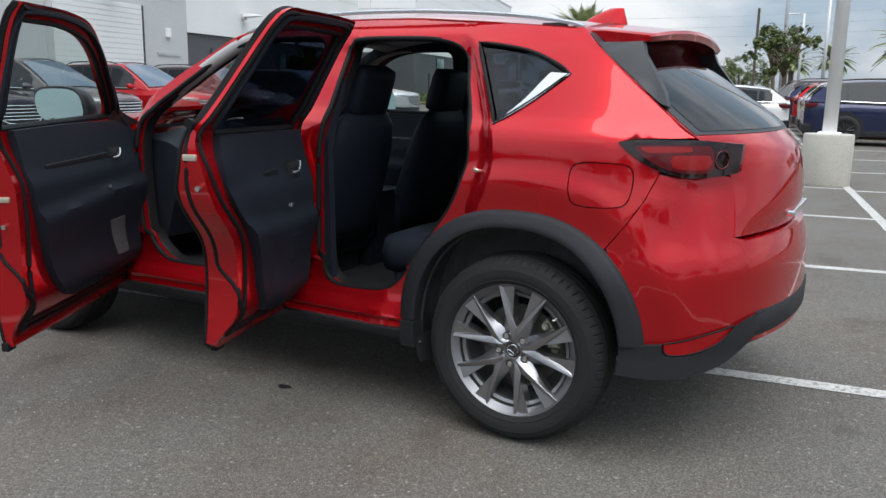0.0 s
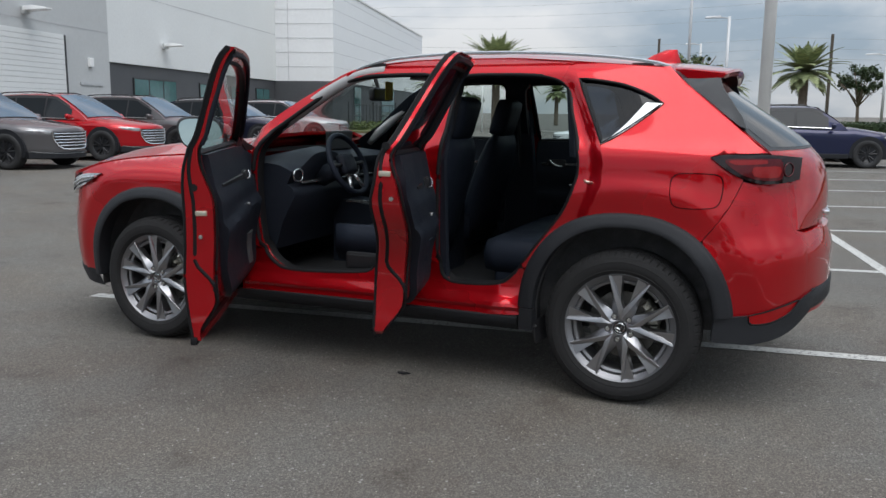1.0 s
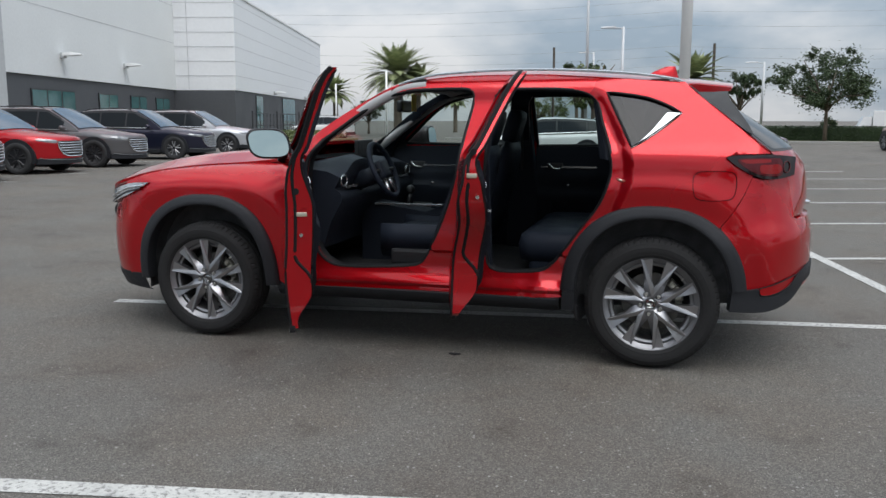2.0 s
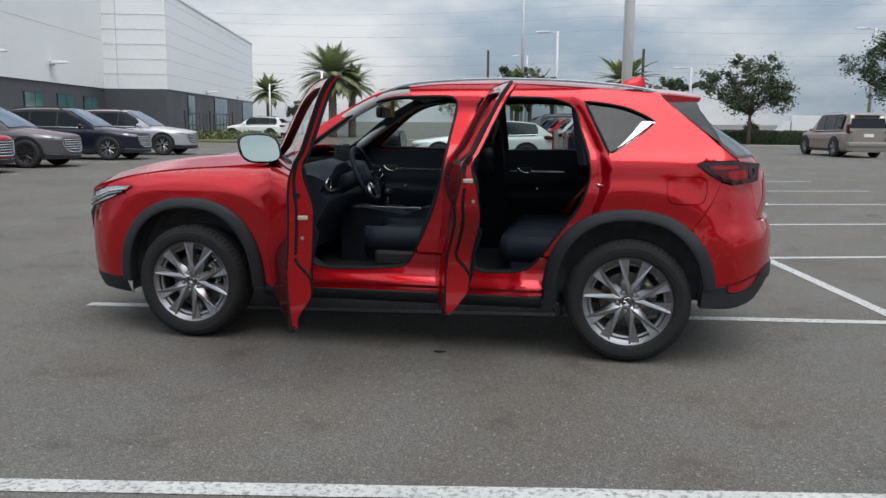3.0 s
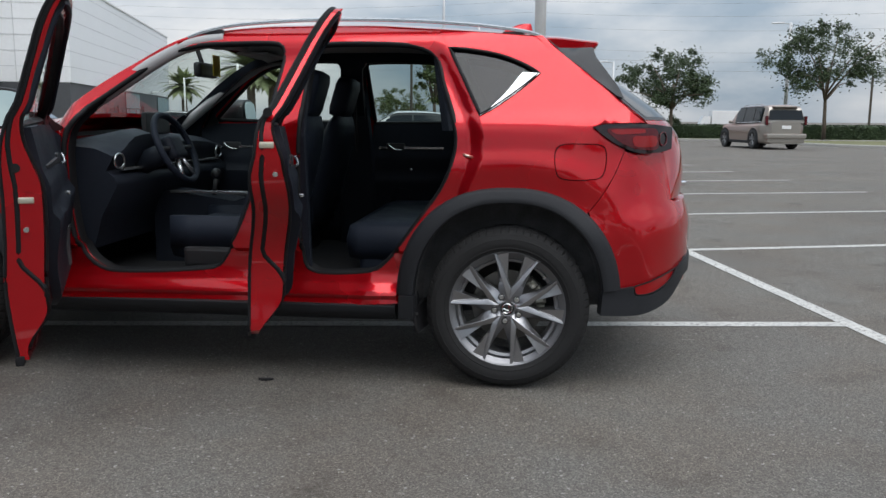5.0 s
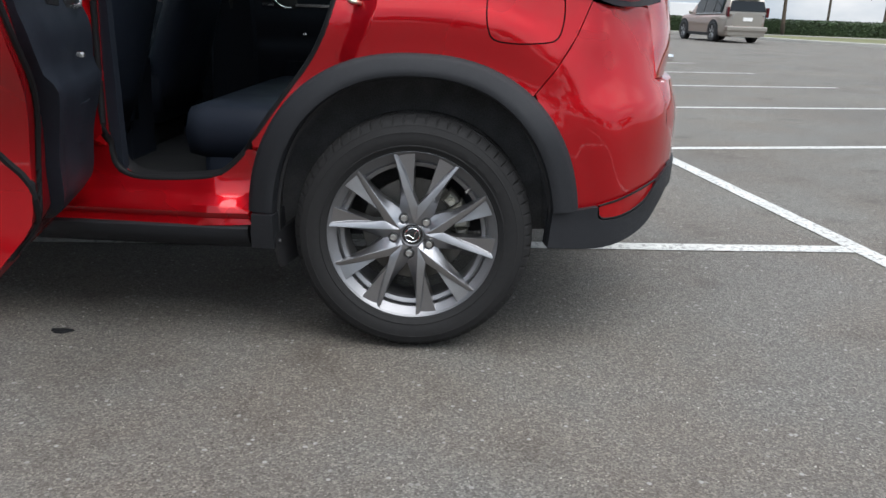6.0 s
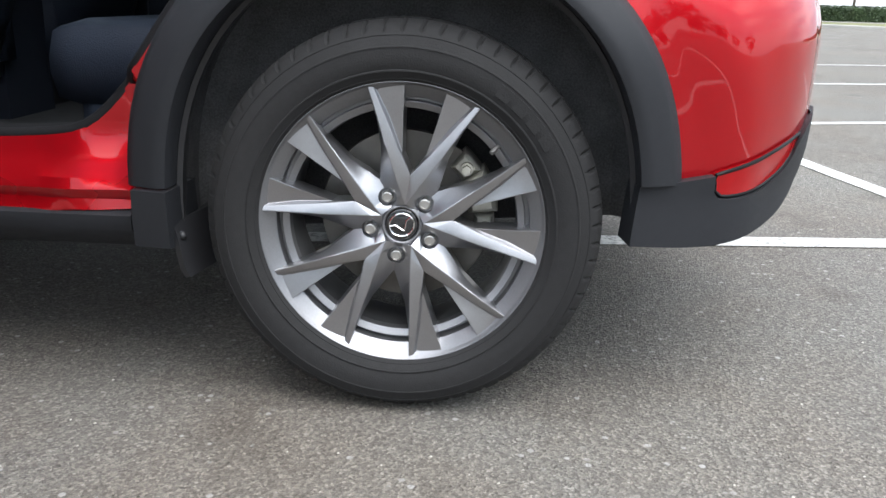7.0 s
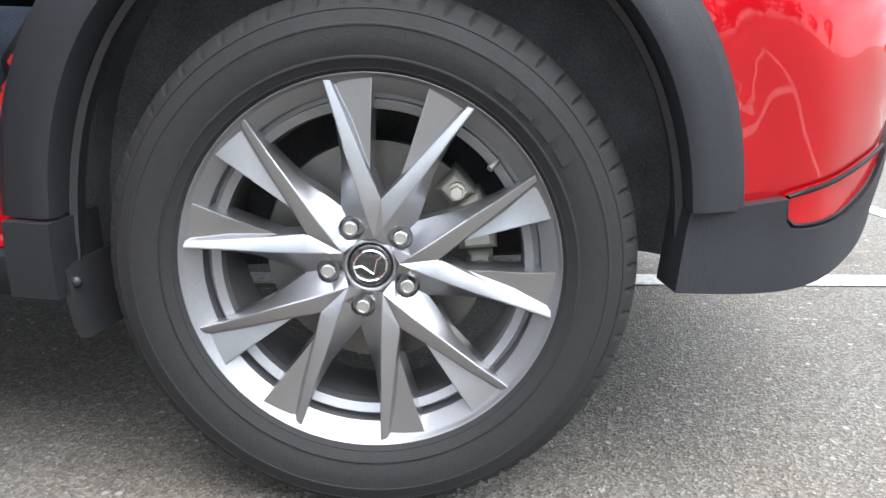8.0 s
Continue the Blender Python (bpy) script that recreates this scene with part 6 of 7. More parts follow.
for s in (-0.36, 0.36):
    bm = bmesh.new()
    box(bm, (-1.56, s - 0.2, 1.53), (-1.38, s + 0.2, 1.545), 0.006)
    part("sun_visor", bm, M_liner, car)
# door striker on the rear pillar
for p, q in (((-0.165, -0.85, 1.02), (-0.205, -0.83, 1.03)),):
    bm = bmesh.new()
    tube(bm, [p, ((p[0] + q[0]) / 2, p[1] - 0.02, p[2] + 0.005), q], 0.007, 6)
    part("door_striker", bm, M_latch, car, "", True)


# ---- parked cars ----
M_navy = car_paint("dark navy paint", (0.012, 0.016, 0.032), metal=0.3)
M_grey = car_paint("dark grey metallic paint", (0.12, 0.118, 0.122), metal=0.5)
M_silver_p = car_paint("silver metallic paint", (0.5, 0.51, 0.53), metal=0.5)
M_white_p = car_paint("white paint", (0.78, 0.78, 0.77), metal=0.0)
M_red_p = car_paint("deep red paint", (0.42, 0.008, 0.014), metal=0.4)
M_beige = car_paint("champagne silver paint", (0.33, 0.31, 0.275), metal=0.6)
M_blue = car_paint("dark blue paint", (0.014, 0.022, 0.06), metal=0.4)
M_car_glass = material("dark car window", (0.012, 0.015, 0.018), 0.05, vary=0.1, spec=0.3)
# blue of the mirrored sky is mixed into the windscreens' base colour
M_screen_sky = material("windscreen glass with sky blue", (0.045, 0.075, 0.115), 0.04, vary=0.1, spec=0.9)
M_far_tyre = material("parked car tyre", (0.02, 0.02, 0.021), 0.8)
M_far_rim = material("parked car alloy", (0.4, 0.4, 0.41), 0.35, 0.7)
M_dark_rim = material("dark alloy", (0.04, 0.04, 0.042), 0.4, 0.5)

SHAPES = {
    "large": dict(L=5.06, W=0.965, H=1.73, wb=2.93, fo=0.98, belt=(1.03, 1.10), hood=(0.90, 1.07), cowl=1.45, head=2.45, tail=4.62, roof=(1.66, 1.71, 1.64), nose=0.84, wheel=0.39, rails=True),
    "boxy": dict(L=4.78, W=0.93, H=1.87, wb=2.79, fo=0.9, belt=(1.06, 1.14), hood=(1.0, 1.1), cowl=1.35, head=2.0, tail=4.5, roof=(1.80, 1.86, 1.83), nose=0.92, wheel=0.40, rails=True),
    "hatch": dict(L=4.46, W=0.895, H=1.44, wb=2.72, fo=0.92, belt=(0.88, 0.98), hood=(0.72, 0.90), cowl=1.45, head=2.2, tail=4.15, roof=(1.39, 1.43, 1.33), nose=0.66, wheel=0.33, rails=False),
    "cross": dict(L=4.5, W=0.90, H=1.6, wb=2.68, fo=0.9, belt=(0.98, 1.06), hood=(0.84, 1.02), cowl=1.4, head=2.15, tail=4.2, roof=(1.55, 1.59, 1.50), nose=0.76, wheel=0.36, rails=True),
}


def parked_car(shape, paint, label, m, rim=None, plate=False):
    """A parked car, nose along +x, standing on z = 0 with its middle over the origin."""
    s = SHAPES[shape]
    L, W, R = s["L"], s["W"], s["wheel"]
    BOW = 0.62
    c = thing("parked_car", label, "car", "parked cars", m=m)

    def X(d):
        return L / 2 - d

    def width(d):
        r = max(0.0, 1 - (L - d) / 0.7)
        f = min(1.0, max(d, 0.002) / BOW) ** (1 / 2.5)
        return W * f * math.sqrt(max(0.0, 1 - 0.42 * r ** 2.4))

    def bow(q):
        """How far behind the nose the front stands at q of the half width."""
        return BOW * abs(q) ** 2.5

    def top(d):
        if d < s["cowl"]:
            t = d / s["cowl"]
            return s["nose"] + (s["hood"][0] - s["nose"]) * min(1, t / 0.16) ** 0.6 + (s["hood"][1] - s["hood"][0]) * max(0, (t - 0.16) / 0.84)
        return s["belt"][0] + (s["belt"][1] - s["belt"][0]) * (d - s["cowl"]) / (L - s["cowl"])

    # lower body
    bm = bmesh.new()
    rows = []
    for d in [0.003, 0.012, 0.03, 0.06, 0.11, 0.18, 0.27, 0.38, 0.5, 0.62, 0.8, 1.0, 1.25, s["cowl"], 2.0, 2.5, 3.0, 3.5, 4.0, L - 0.5, L - 0.25, L - 0.1, L - 0.03, L]:
        w, zt = width(d), top(d)
        end = 1.0 if d < L - 0.05 else 0.9
        half = [(0.0, 0.24), (0.86 * w, 0.24), (0.97 * w, 0.30), (1.0 * w * end, 0.48), (0.985 * w * end, 0.7), (1.0 * w * end, zt - 0.16), (0.97 * w * end, zt - 0.06), (0.86 * w, zt), (0.5 * w, zt + 0.035), (0.0, zt + 0.05)]
        rows.append([(X(d), -y, z) for y, z in half] + [(X(d), y, z) for y, z in half[-2:0:-1]])
    loft(bm, rows)
    keep_sharp(part("body", bm, paint, c), 50)
    # cabin
    def cab(d):
        """Belt and roof half widths and heights at d from the nose."""
        if d < s["head"]:
            t = (d - s["cowl"]) / (s["head"] - s["cowl"])
            zr = top(d) + (s["roof"][0] - top(d)) * max(0, t) ** 0.85
        elif d < s["tail"] - 0.3:
            t = (d - s["head"]) / (s["tail"] - 0.3 - s["head"])
            zr = s["roof"][0] + (s["roof"][1] - s["roof"][0]) * math.sin(math.pi * min(t * 1.1, 1) / 2) + (s["roof"][2] - s["roof"][1]) * t ** 2
        else:
            t = (d - s["tail"] + 0.3) / (L - 0.06 - s["tail"] + 0.3)
            zr = s["roof"][2] + (top(L) - s["roof"][2]) * t ** (1.6 if shape != "boxy" else 6)
        wb = width(min(max(d, 1.0), L - 0.35)) * (0.95 if shape == "boxy" else 0.915)
        lift = (zr - top(d)) / 0.62
        return wb, wb - 0.2 * min(lift, 1.05) * (0.75 if shape == "boxy" else 1.12), top(d) - 0.02, zr
    bm = bmesh.new()
    rows = []
    ds = [s["cowl"] + (L - 0.06 - s["cowl"]) * k / 26 for k in range(27)]
    for d in ds:
        wb, wr, zb, zr = cab(d)
        half = [(0.0, zb), (wb, zb), (wb - (wb - wr) * 0.5, zb + (zr - zb) * 0.52), (wr, zr - 0.05 * min(1, (zr - zb))), (wr * 0.86, zr - 0.005), (wr * 0.5, zr + 0.02), (0, zr + 0.03)]
        rows.append([(X(d), -y, z) for y, z in half] + [(X(d), y, z) for y, z in half[-2:0:-1]])
    loft(bm, rows)
    spans = [(s["cowl"] + 0.46, s["cowl"] + 1.24), (s["cowl"] + 1.29, s["cowl"] + 2.16)]
    if L - 0.35 - (s["cowl"] + 2.24) > 0.35:
        spans.append((s["cowl"] + 2.21, min(L - 0.46, s["cowl"] + 2.95)))
    # the pillars between the side windows are black
    for f in bm.faces:
        m = f.calc_center_median()
        wb, wr, zb, zr = cab(L / 2 - m.x)
        if abs(m.y) > wr * 0.93 and zb + 0.08 < m.z < zr - 0.06 and X(spans[-1][1] - 0.05) < m.x < X(spans[0][0] + 0.1):
            f.material_index = 1
    keep_sharp(part("cabin", bm, [paint, M_black], c), 40)
    # side windows
    for sg in (-1, 1):
        for d0, d1 in spans:
            bm = bmesh.new()
            rows = []
            for k in range(7):
                d = d0 + (d1 - d0) * k / 6
                wb, wr, zb, zr = cab(d)
                lo, hi = zb + 0.05, zr - 0.10 * min(1, (zr - zb) / 0.5)
                hi = max(hi, lo + 0.02)
                row = []
                for q in range(4):
                    z = lo + (hi - lo) * q / 3
                    y = wb + (wr - wb) * (z - zb) / max(zr - 0.05 - zb, 0.05)
                    row.append((X(d), sg * (y + 0.018), z))
                rows.append(row)
            loft(bm, rows, closed=False, caps=False)
            if sg > 0:
                bmesh.ops.reverse_faces(bm, faces=bm.faces[:])
            part("side_window", bm, M_car_glass, c, "", True)
        bm = bmesh.new()
        tube(bm, [(X(d), sg * (cab(d)[0] + 0.006), cab(d)[2] + 0.04) for d in [spans[0][0] - 0.1 + (spans[-1][1] - spans[0][0] + 0.1) * k / 8 for k in range(9)]], 0.012, 6)
        part("chrome_strip", bm, M_chrome, c)
    # front and rear screens
    for nm, d0, d1, mat in (("windscreen", s["cowl"] + 0.06, s["head"] - 0.03, M_screen_sky), ("rear_window", L - 0.36 if shape == "boxy" else s["tail"] - 0.1, L - 0.11 if shape == "boxy" else L - 0.12, M_car_glass)):
        bm = bmesh.new()
        rows = []
        for k in range(7):
            d = d0 + (d1 - d0) * k / 6
            wb, wr, zb, zr = cab(d)
            if shape == "boxy" and nm == "rear_window":
                z = 1.24 + 0.40 * k / 6
                rows.append([(X(L - 0.045 - 0.23 * (z - 1.14)) - 0.02 - 0.012 * (1 - u * u), (0.79 - 0.2 * (z - 1.14)) * u, z) for u in (-1, -0.6, -0.2, 0.2, 0.6, 1)])
                continue
            w2 = wr * 0.88
            off = 0.012
            rows.append([(X(d) + (off if nm == "windscreen" else -off), w2 * u, zr + 0.012 + 0.025 * (1 - u * u)) for u in (-1, -0.6, -0.2, 0.2, 0.6, 1)])
        loft(bm, rows, closed=False, caps=False)
        bmesh.ops.recalc_face_normals(bm, faces=bm.faces[:])
        part(nm, bm, mat, c, "", True)
    # grille, lamps, bumpers
    bm = bmesh.new()
    gz = top(0.1) - 0.03
    us = [-1 + k / 5 for k in range(11)]
    loft(bm, [[(X(bow(0.56 * f * u)) + 0.012, 0.56 * f * u * W, z) for u in us] for z, f in ((gz - 0.40, 0.62), (gz - 0.34, 0.80), (gz - 0.2, 0.96), (gz - 0.03, 1.0))], closed=False, caps=False)
    fold(bm, (-0.06, 0, 0))
    g = part("grille", bm, M_black, c)
    for k in range(5):
        bm = bmesh.new()
        z, f = gz - 0.33 + 0.065 * k, (0.78, 0.88, 0.93, 0.96, 0.97)[k]
        tube(bm, [(X(bow(0.56 * f * u)) + 0.018, 0.56 * f * u * W, z) for u in us], 0.011, 6)
        part("grille_bar", bm, M_chrome, g)
    bm = bmesh.new()
    rim_line = [(-1.0, gz - 0.03), (-0.97, gz - 0.2), (-0.82, gz - 0.34), (-0.62, gz - 0.40), (-0.3, gz - 0.41), (0.0, gz - 0.41), (0.3, gz - 0.41), (0.62, gz - 0.40), (0.82, gz - 0.34), (0.97, gz - 0.2), (1.0, gz - 0.03)]
    tube(bm, [(X(bow(0.57 * u)) + 0.016, 0.57 * u * W, z) for u, z in rim_line], 0.014, 6)
    part("grille_frame", bm, M_chrome, g)
    bm = bmesh.new()
    loft(bm, [[(X(bow(0.92 * u)) + o, 0.92 * u * W, z) for u in us] for z, o in ((0.235, -0.03), (0.25, 0.012), (0.37, 0.014), (0.385, 0.0))], closed=False, caps=False)
    fold(bm, (-0.06, 0, 0))
    part("air_dam", bm, M_clad, c)
    bm = bmesh.new()
    tube(bm, [(X(bow(0.9 * u)) + 0.018, 0.9 * u * W, 0.345 + 0.05 * u ** 4) for u in us], 0.009, 6)
    part("bumper_strip", bm, M_satin, c)
    for sg in (-1, 1):
        bm = bmesh.new()
        loft(bm, [[(X(d) + 0.014, sg * (width(d) * 0.97 + 0.004) * f, top(d) - a) for a, f in ((0.05, 0.97), (0.09, 1.0), (0.13, 1.0))] for d in (0.17, 0.26, 0.38, 0.5, 0.64)], closed=False, caps=False)
        fold(bm, (-0.02, -0.02 * sg, 0))
        part("head_lamp", bm, M_lamp_clear, c)
        bm = bmesh.new()
        zt = top(L) - 0.10
        if shape == "boxy":
            box(bm, (X(L) - 0.012, sg * W * 0.86, 1.02), (X(L) + 0.16, sg * W * 0.96, 1.40), 0.03)
        else:
            box(bm, (X(L) - 0.008, sg * W * 0.45, zt - 0.06), (X(L) + 0.3, sg * (W * 0.915), zt + 0.05), 0.03)
        part("tail_lamp", bm, M_tail_red, c)
        bm = bmesh.new()
        rows = []
        for q, h, e in ((0.0, 0.05, 0.03), (0.3, 0.10, 0.05), (0.6, 0.14, 0.06), (0.9, 0.13, 0.055), (1.0, 0.07, 0.03)):
            rows.append([(X(s["cowl"] + 0.38) + e * math.cos(a) + 0.02 * (1 - q), sg * (W - 0.03 + 0.24 * q), top(2) + 0.06 + 0.02 * q + 0.5 * h * math.sin(a)) for a in [math.tau * k / 12 for k in range(12)]])
        loft(bm, rows)
        bmesh.ops.recalc_face_normals(bm, faces=bm.faces[:])
        part("door_mirror", bm, paint, c)
        if s["rails"]:
            bm = bmesh.new()
            tube(bm, [(X(d), sg * (cab(d)[1] - 0.06), cab(d)[3] + (0.05 if 0 < k < 8 else 0.0)) for k, d in enumerate([s["head"] + 0.15 + (s["tail"] - s["head"] - 0.5) * k / 8 for k in range(9)])], 0.016, 6)
            part("roof_rail", bm, M_silver if shape == "boxy" else M_black, c)
        bm = bmesh.new()
        box(bm, (X(s["fo"] + R + 0.08), sg * W * 0.9, 0.24), (X(s["fo"] + s["wb"] - R - 0.08), sg * (W + 0.008), 0.36), 0.02)
        part("sill_moulding", bm, M_clad, c)
    bm = bmesh.new()
    box(bm, (X(L) - 0.02, -W * 0.88, 0.28), (X(L) + 0.2, W * 0.88, 0.50), 0.04)
    part("rear_apron", bm, M_clad if shape != "boxy" else paint, c)
    if shape == "boxy":
        bm = bmesh.new()
        box(bm, (X(L) - 0.09, -W * 0.93, 0.46), (X(L) + 0.25, W * 0.93, 0.66), 0.05)
        part("rear_bumper", bm, paint, c)
        bm = bmesh.new()
        box(bm, (X(L - 0.05), -0.55, 1.755), (X(L - 0.42), 0.55, 1.80), 0.015)
        part("roof_spoiler", bm, paint, c)
    if plate:
        bm = bmesh.new()
        box(bm, (X(L) - 0.022, -0.2, 0.86), (X(L) - 0.005, 0.2, 1.0), 0.006)
        part("number_plate", bm, M_white_p, c)
    # wheels in black arches
    for d in (s["fo"], s["fo"] + s["wb"]):
        for sg in (-1, 1):
            bm = bmesh.new()
            rod(bm, (X(d), sg * (W - 0.25), R + 0.02), (X(d), sg * (W + 0.004), R + 0.02), R + 0.075, R + 0.075, 36)
            bmesh.ops.bisect_plane(bm, geom=bm.verts[:] + bm.edges[:] + bm.faces[:], plane_co=(0, 0, 0.26), plane_no=(0, 0, 1), clear_inner=True)
            part("wheel_arch", bm, M_clad, c)
            bm = bmesh.new()
            lathe(bm, [(R * 0.64, -0.0), (R * 0.66, -0.02), (R * 0.9, -0.024), (R * 0.98, -0.008), (R, 0.02), (R, 0.2), (R * 0.64, 0.2)], 36)
            wheel_m = Matrix.Translation((X(d), sg * (W + 0.008), R)) @ pose(0, 0, 0, 0, 0, 0 if sg < 0 else 180)
            w = part("wheel", bm, M_far_tyre, c, "", True, wheel_m)
            bm = bmesh.new()
            lathe(bm, [(R * 0.67, -0.018), (R * 0.62, -0.02), (R * 0.6, 0.02), (R * 0.2, 0.03), (0.0, 0.03)], 36)
            part("rim", bm, M_dark_rim, w, "", True, wheel_m)
            for k in range(5):
                bm = bmesh.new()
                for o in (-0.22, 0.22):
                    a = math.tau * k / 5 + o
                    b2 = math.tau * k / 5 + o * 0.6
                    tube(bm, [(0.05 * math.sin(b2), 0.0, 0.05 * math.cos(b2)), (R * 0.62 * math.sin(a), -0.012, R * 0.62 * math.cos(a))], 0.017, 5)
                part("spoke", bm, rim or M_far_rim, w, "", False, wheel_m)
    return c


HEAD = math.degrees(LOT)


def row_place(y, x, turn=0.0):
    return pose(x, y, 0, 0, 0, HEAD + turn)


big_navy = parked_car("large", M_navy, "dark navy sport utility car parked nose out", row_place(20.0, -17.8))
big_grey = parked_car("large", M_grey, "dark grey sport utility car parked nose out", row_place(15.3, -17.3), M_dark_rim)
big_red = parked_car("large", M_red_p, "red sport utility car parked nose out", row_place(12.2, -17.1), M_dark_rim)
big_silver = parked_car("large", M_silver_p, "silver sport utility car parked nose out", row_place(24.2, -18.2))
copy_thing(big_grey, row_place(8.9, -16.5))
copy_thing(big_navy, row_place(6.0, -16.0))
parked_car("boxy", M_beige, "champagne silver boxy sport utility car near the hedge", pose(10.35, 34.0, 0, 0, 0, 101), None, True)
parked_car("hatch", M_white_p, "white hatchback parked behind the red car", row_place(21.0, -3.95, 180))
row_blue = parked_car("cross", M_blue, "dark blue crossover parked by the lamp post", row_place(19.9, 1.03), M_dark_rim)
row_red = parked_car("cross", M_red_p, "red crossover in the far row", row_place(25.8, 0.1))
row_silver = parked_car("cross", M_silver_p, "silver crossover in the far row", row_place(22.9, 0.6))
parked_car("large", M_grey, "grey sport utility car in the far row", row_place(31.7, -1.0))
copy_thing(row_blue, row_place(28.7, -0.5))
copy_thing(row_red, row_place(34.8, -1.6))
parked_car("cross", M_white_p, "white crossover parked beside the building", pose(-23.8, 49.2, 0, 0, 0, 184))

# ---- lamp posts ----
def lamp_post(x, y, h, head=True, side_to=-1, base=False, r=0.075, mat=None):
    p = thing("lamp_post", "white steel lamp post on a round concrete base" if base else "grey steel lamp post with a flat lamp head", "lamp post", "lamp posts", m=Matrix.Translation((x, y, 0)))
    z0 = 0.0
    if base:
        bm = bmesh.new()
        lathe(bm, [(0.0, 0.0), (0.335, 0.0), (0.34, 0.02), (0.335, 0.70), (0.325, 0.72), (0.0, 0.725)], 48)
        part("concrete_base", bm, M_concrete, p, "round cast concrete base", True, pose(0, 0, 0, 90))
        keep_sharp(p.children[0], 30)
        bm = bmesh.new()
        box(bm, (-0.15, -0.15, 0.72), (0.15, 0.15, 0.745), 0.006)
        part("base_plate", bm, M_pole_white, p)
        z0 = 0.74
    bm = bmesh.new()
    rod(bm, (0, 0, z0), (0, 0, h), r, r * 0.8, 20)
    part("pole", bm, mat or M_pole_white, p, "", True)
    if head:
        bm = bmesh.new()
        rod(bm, (0, 0, h - 0.08), (side_to * 0.55, 0, h - 0.02), 0.03, 0.03)
        part("arm", bm, mat or M_steel, p)
        bm = bmesh.new()
        loft(bm, [[(side_to * 0.4, -0.16, h - 0.06), (side_to * 0.4, 0.16, h - 0.06), (side_to * 0.4, 0.14, h + 0.05), (side_to * 0.4, -0.14, h + 0.05)], [(side_to * 1.15, -0.17, h - 0.05), (side_to * 1.15, 0.17, h - 0.05), (side_to * 1.12, 0.13, h + 0.02), (side_to * 1.12, -0.13, h + 0.02)]])
        part("lamp_head", bm, M_steel, p)
    return p


lamp_post(0.24, 9.4, 9.5, False, base=True, r=0.095)
lamp_post(-4.43, 40.0, 11.0, False, r=0.085, mat=M_steel)
lamp_post(-2.58, 40.0, 6.15, r=0.09, mat=M_steel)
lamp_post(-6.1, 62.0, 6.6, r=0.1, mat=M_steel)
lamp_post(5.6, 52.0, 5.0, r=0.09, mat=M_steel)
lamp_post(-18.5, 48.0, 4.6, r=0.08)
lamp_post(-26.3, 58.0, 4.2, side_to=1, r=0.08)
lamp_post(16.1, 50.0, 7.2, r=0.12, mat=M_steel)


utility = thing("utility_line", "dark wooden utility poles carrying thin grey wires", "utility line")


def wooden_pole(x, y, h, r=0.12):
    bm = bmesh.new()
    rod(bm, (x, y, 0), (x, y, h), r, r * 0.8, 12)
    return part("pole", bm, M_pole_dark, utility)


wooden_pole(2.76, 57.7, 6.7)
wooden_pole(-9.5, 64.0, 7.2)
wooden_pole(21.2, 50.0, 4.2, 0.08)

M_wire = material("weathered grey wire", (0.32, 0.325, 0.335), 0.8)
# overhead wires, in shallow sags far behind the lot
for k, (z0, z1, yy) in enumerate(((17.4, 18.6, 118), (16.2, 16.5, 118), (14.6, 14.3, 118), (9.9, 9.4, 110), (8.6, 8.3, 110), (11.4, 10.4, 110))):
    bm = bmesh.new()
    for seg0 in (-120, -60, 0, 60):
        tube(bm, [(seg0 + 60 * t, yy, z0 + (z1 - z0) * (seg0 + 60 * t + 120) / 240 - 3.2 * t * (1 - t)) for t in [i / 10 for i in range(11)]], 0.015, 4)
    part("wire", bm, M_wire, utility)

# ---- planting ----
M_bark = material("grey brown bark", (0.13, 0.10, 0.075), 0.9, vary=0.3, scale=6, fine=40, bump=0.8, bump_scale=40)
M_palm_bark = material("palm trunk bark", (0.16, 0.13, 0.10), 0.95, vary=0.35, scale=8, fine=40, bump=0.9, bump_scale=30)


def leaf_material(name, dark, light):
    m = bpy.data.materials.new(name)
    m.use_nodes = True
    n, l = m.node_tree.nodes, m.node_tree.links
    b = n["Principled BSDF"]
    g = n.new("ShaderNodeNewGeometry")
    r = n.new("ShaderNodeValToRGB")
    r.color_ramp.elements[0].color, r.color_ramp.elements[1].color = (*dark, 1), (*light, 1)
    l.new(g.outputs["Random Per Island"], r.inputs["Fac"])
    l.new(r.outputs["Color"], b.inputs["Base Color"])
    b.inputs["Roughness"].default_value = 0.55
    return m


M_leaf = leaf_material("oak leaves", (0.016, 0.036, 0.013), (0.055, 0.085, 0.028))
M_leaf_light = leaf_material("light bush leaves", (0.05, 0.08, 0.02), (0.13, 0.15, 0.045))
M_frond = leaf_material("palm fronds", (0.13, 0.165, 0.075), (0.33, 0.36, 0.18))


def leaf_cloud(verts, faces, c, r, n, size, rnd):
    """Adds n small leaf blades scattered in a ball round c."""
    for _ in range(n):
        while True:
            d = Vector((rnd.uniform(-1, 1), rnd.uniform(-1, 1), rnd.uniform(-1, 1)))
            if d.length < 1:
                break
        p = c + d * r
        u = Vector((rnd.uniform(-1, 1), rnd.uniform(-1, 1), rnd.uniform(-0.6, 0.6))).normalized() * size * rnd.uniform(0.7, 1.4)
        w = u.cross(Vector((rnd.uniform(-1, 1), rnd.uniform(-1, 1), rnd.uniform(-1, 1)))).normalized() * size * 0.45
        k = len(verts)
        verts += [tuple(p - u), tuple(p + w), tuple(p + u), tuple(p - w)]
        faces.append((k, k + 1, k + 2, k + 3))


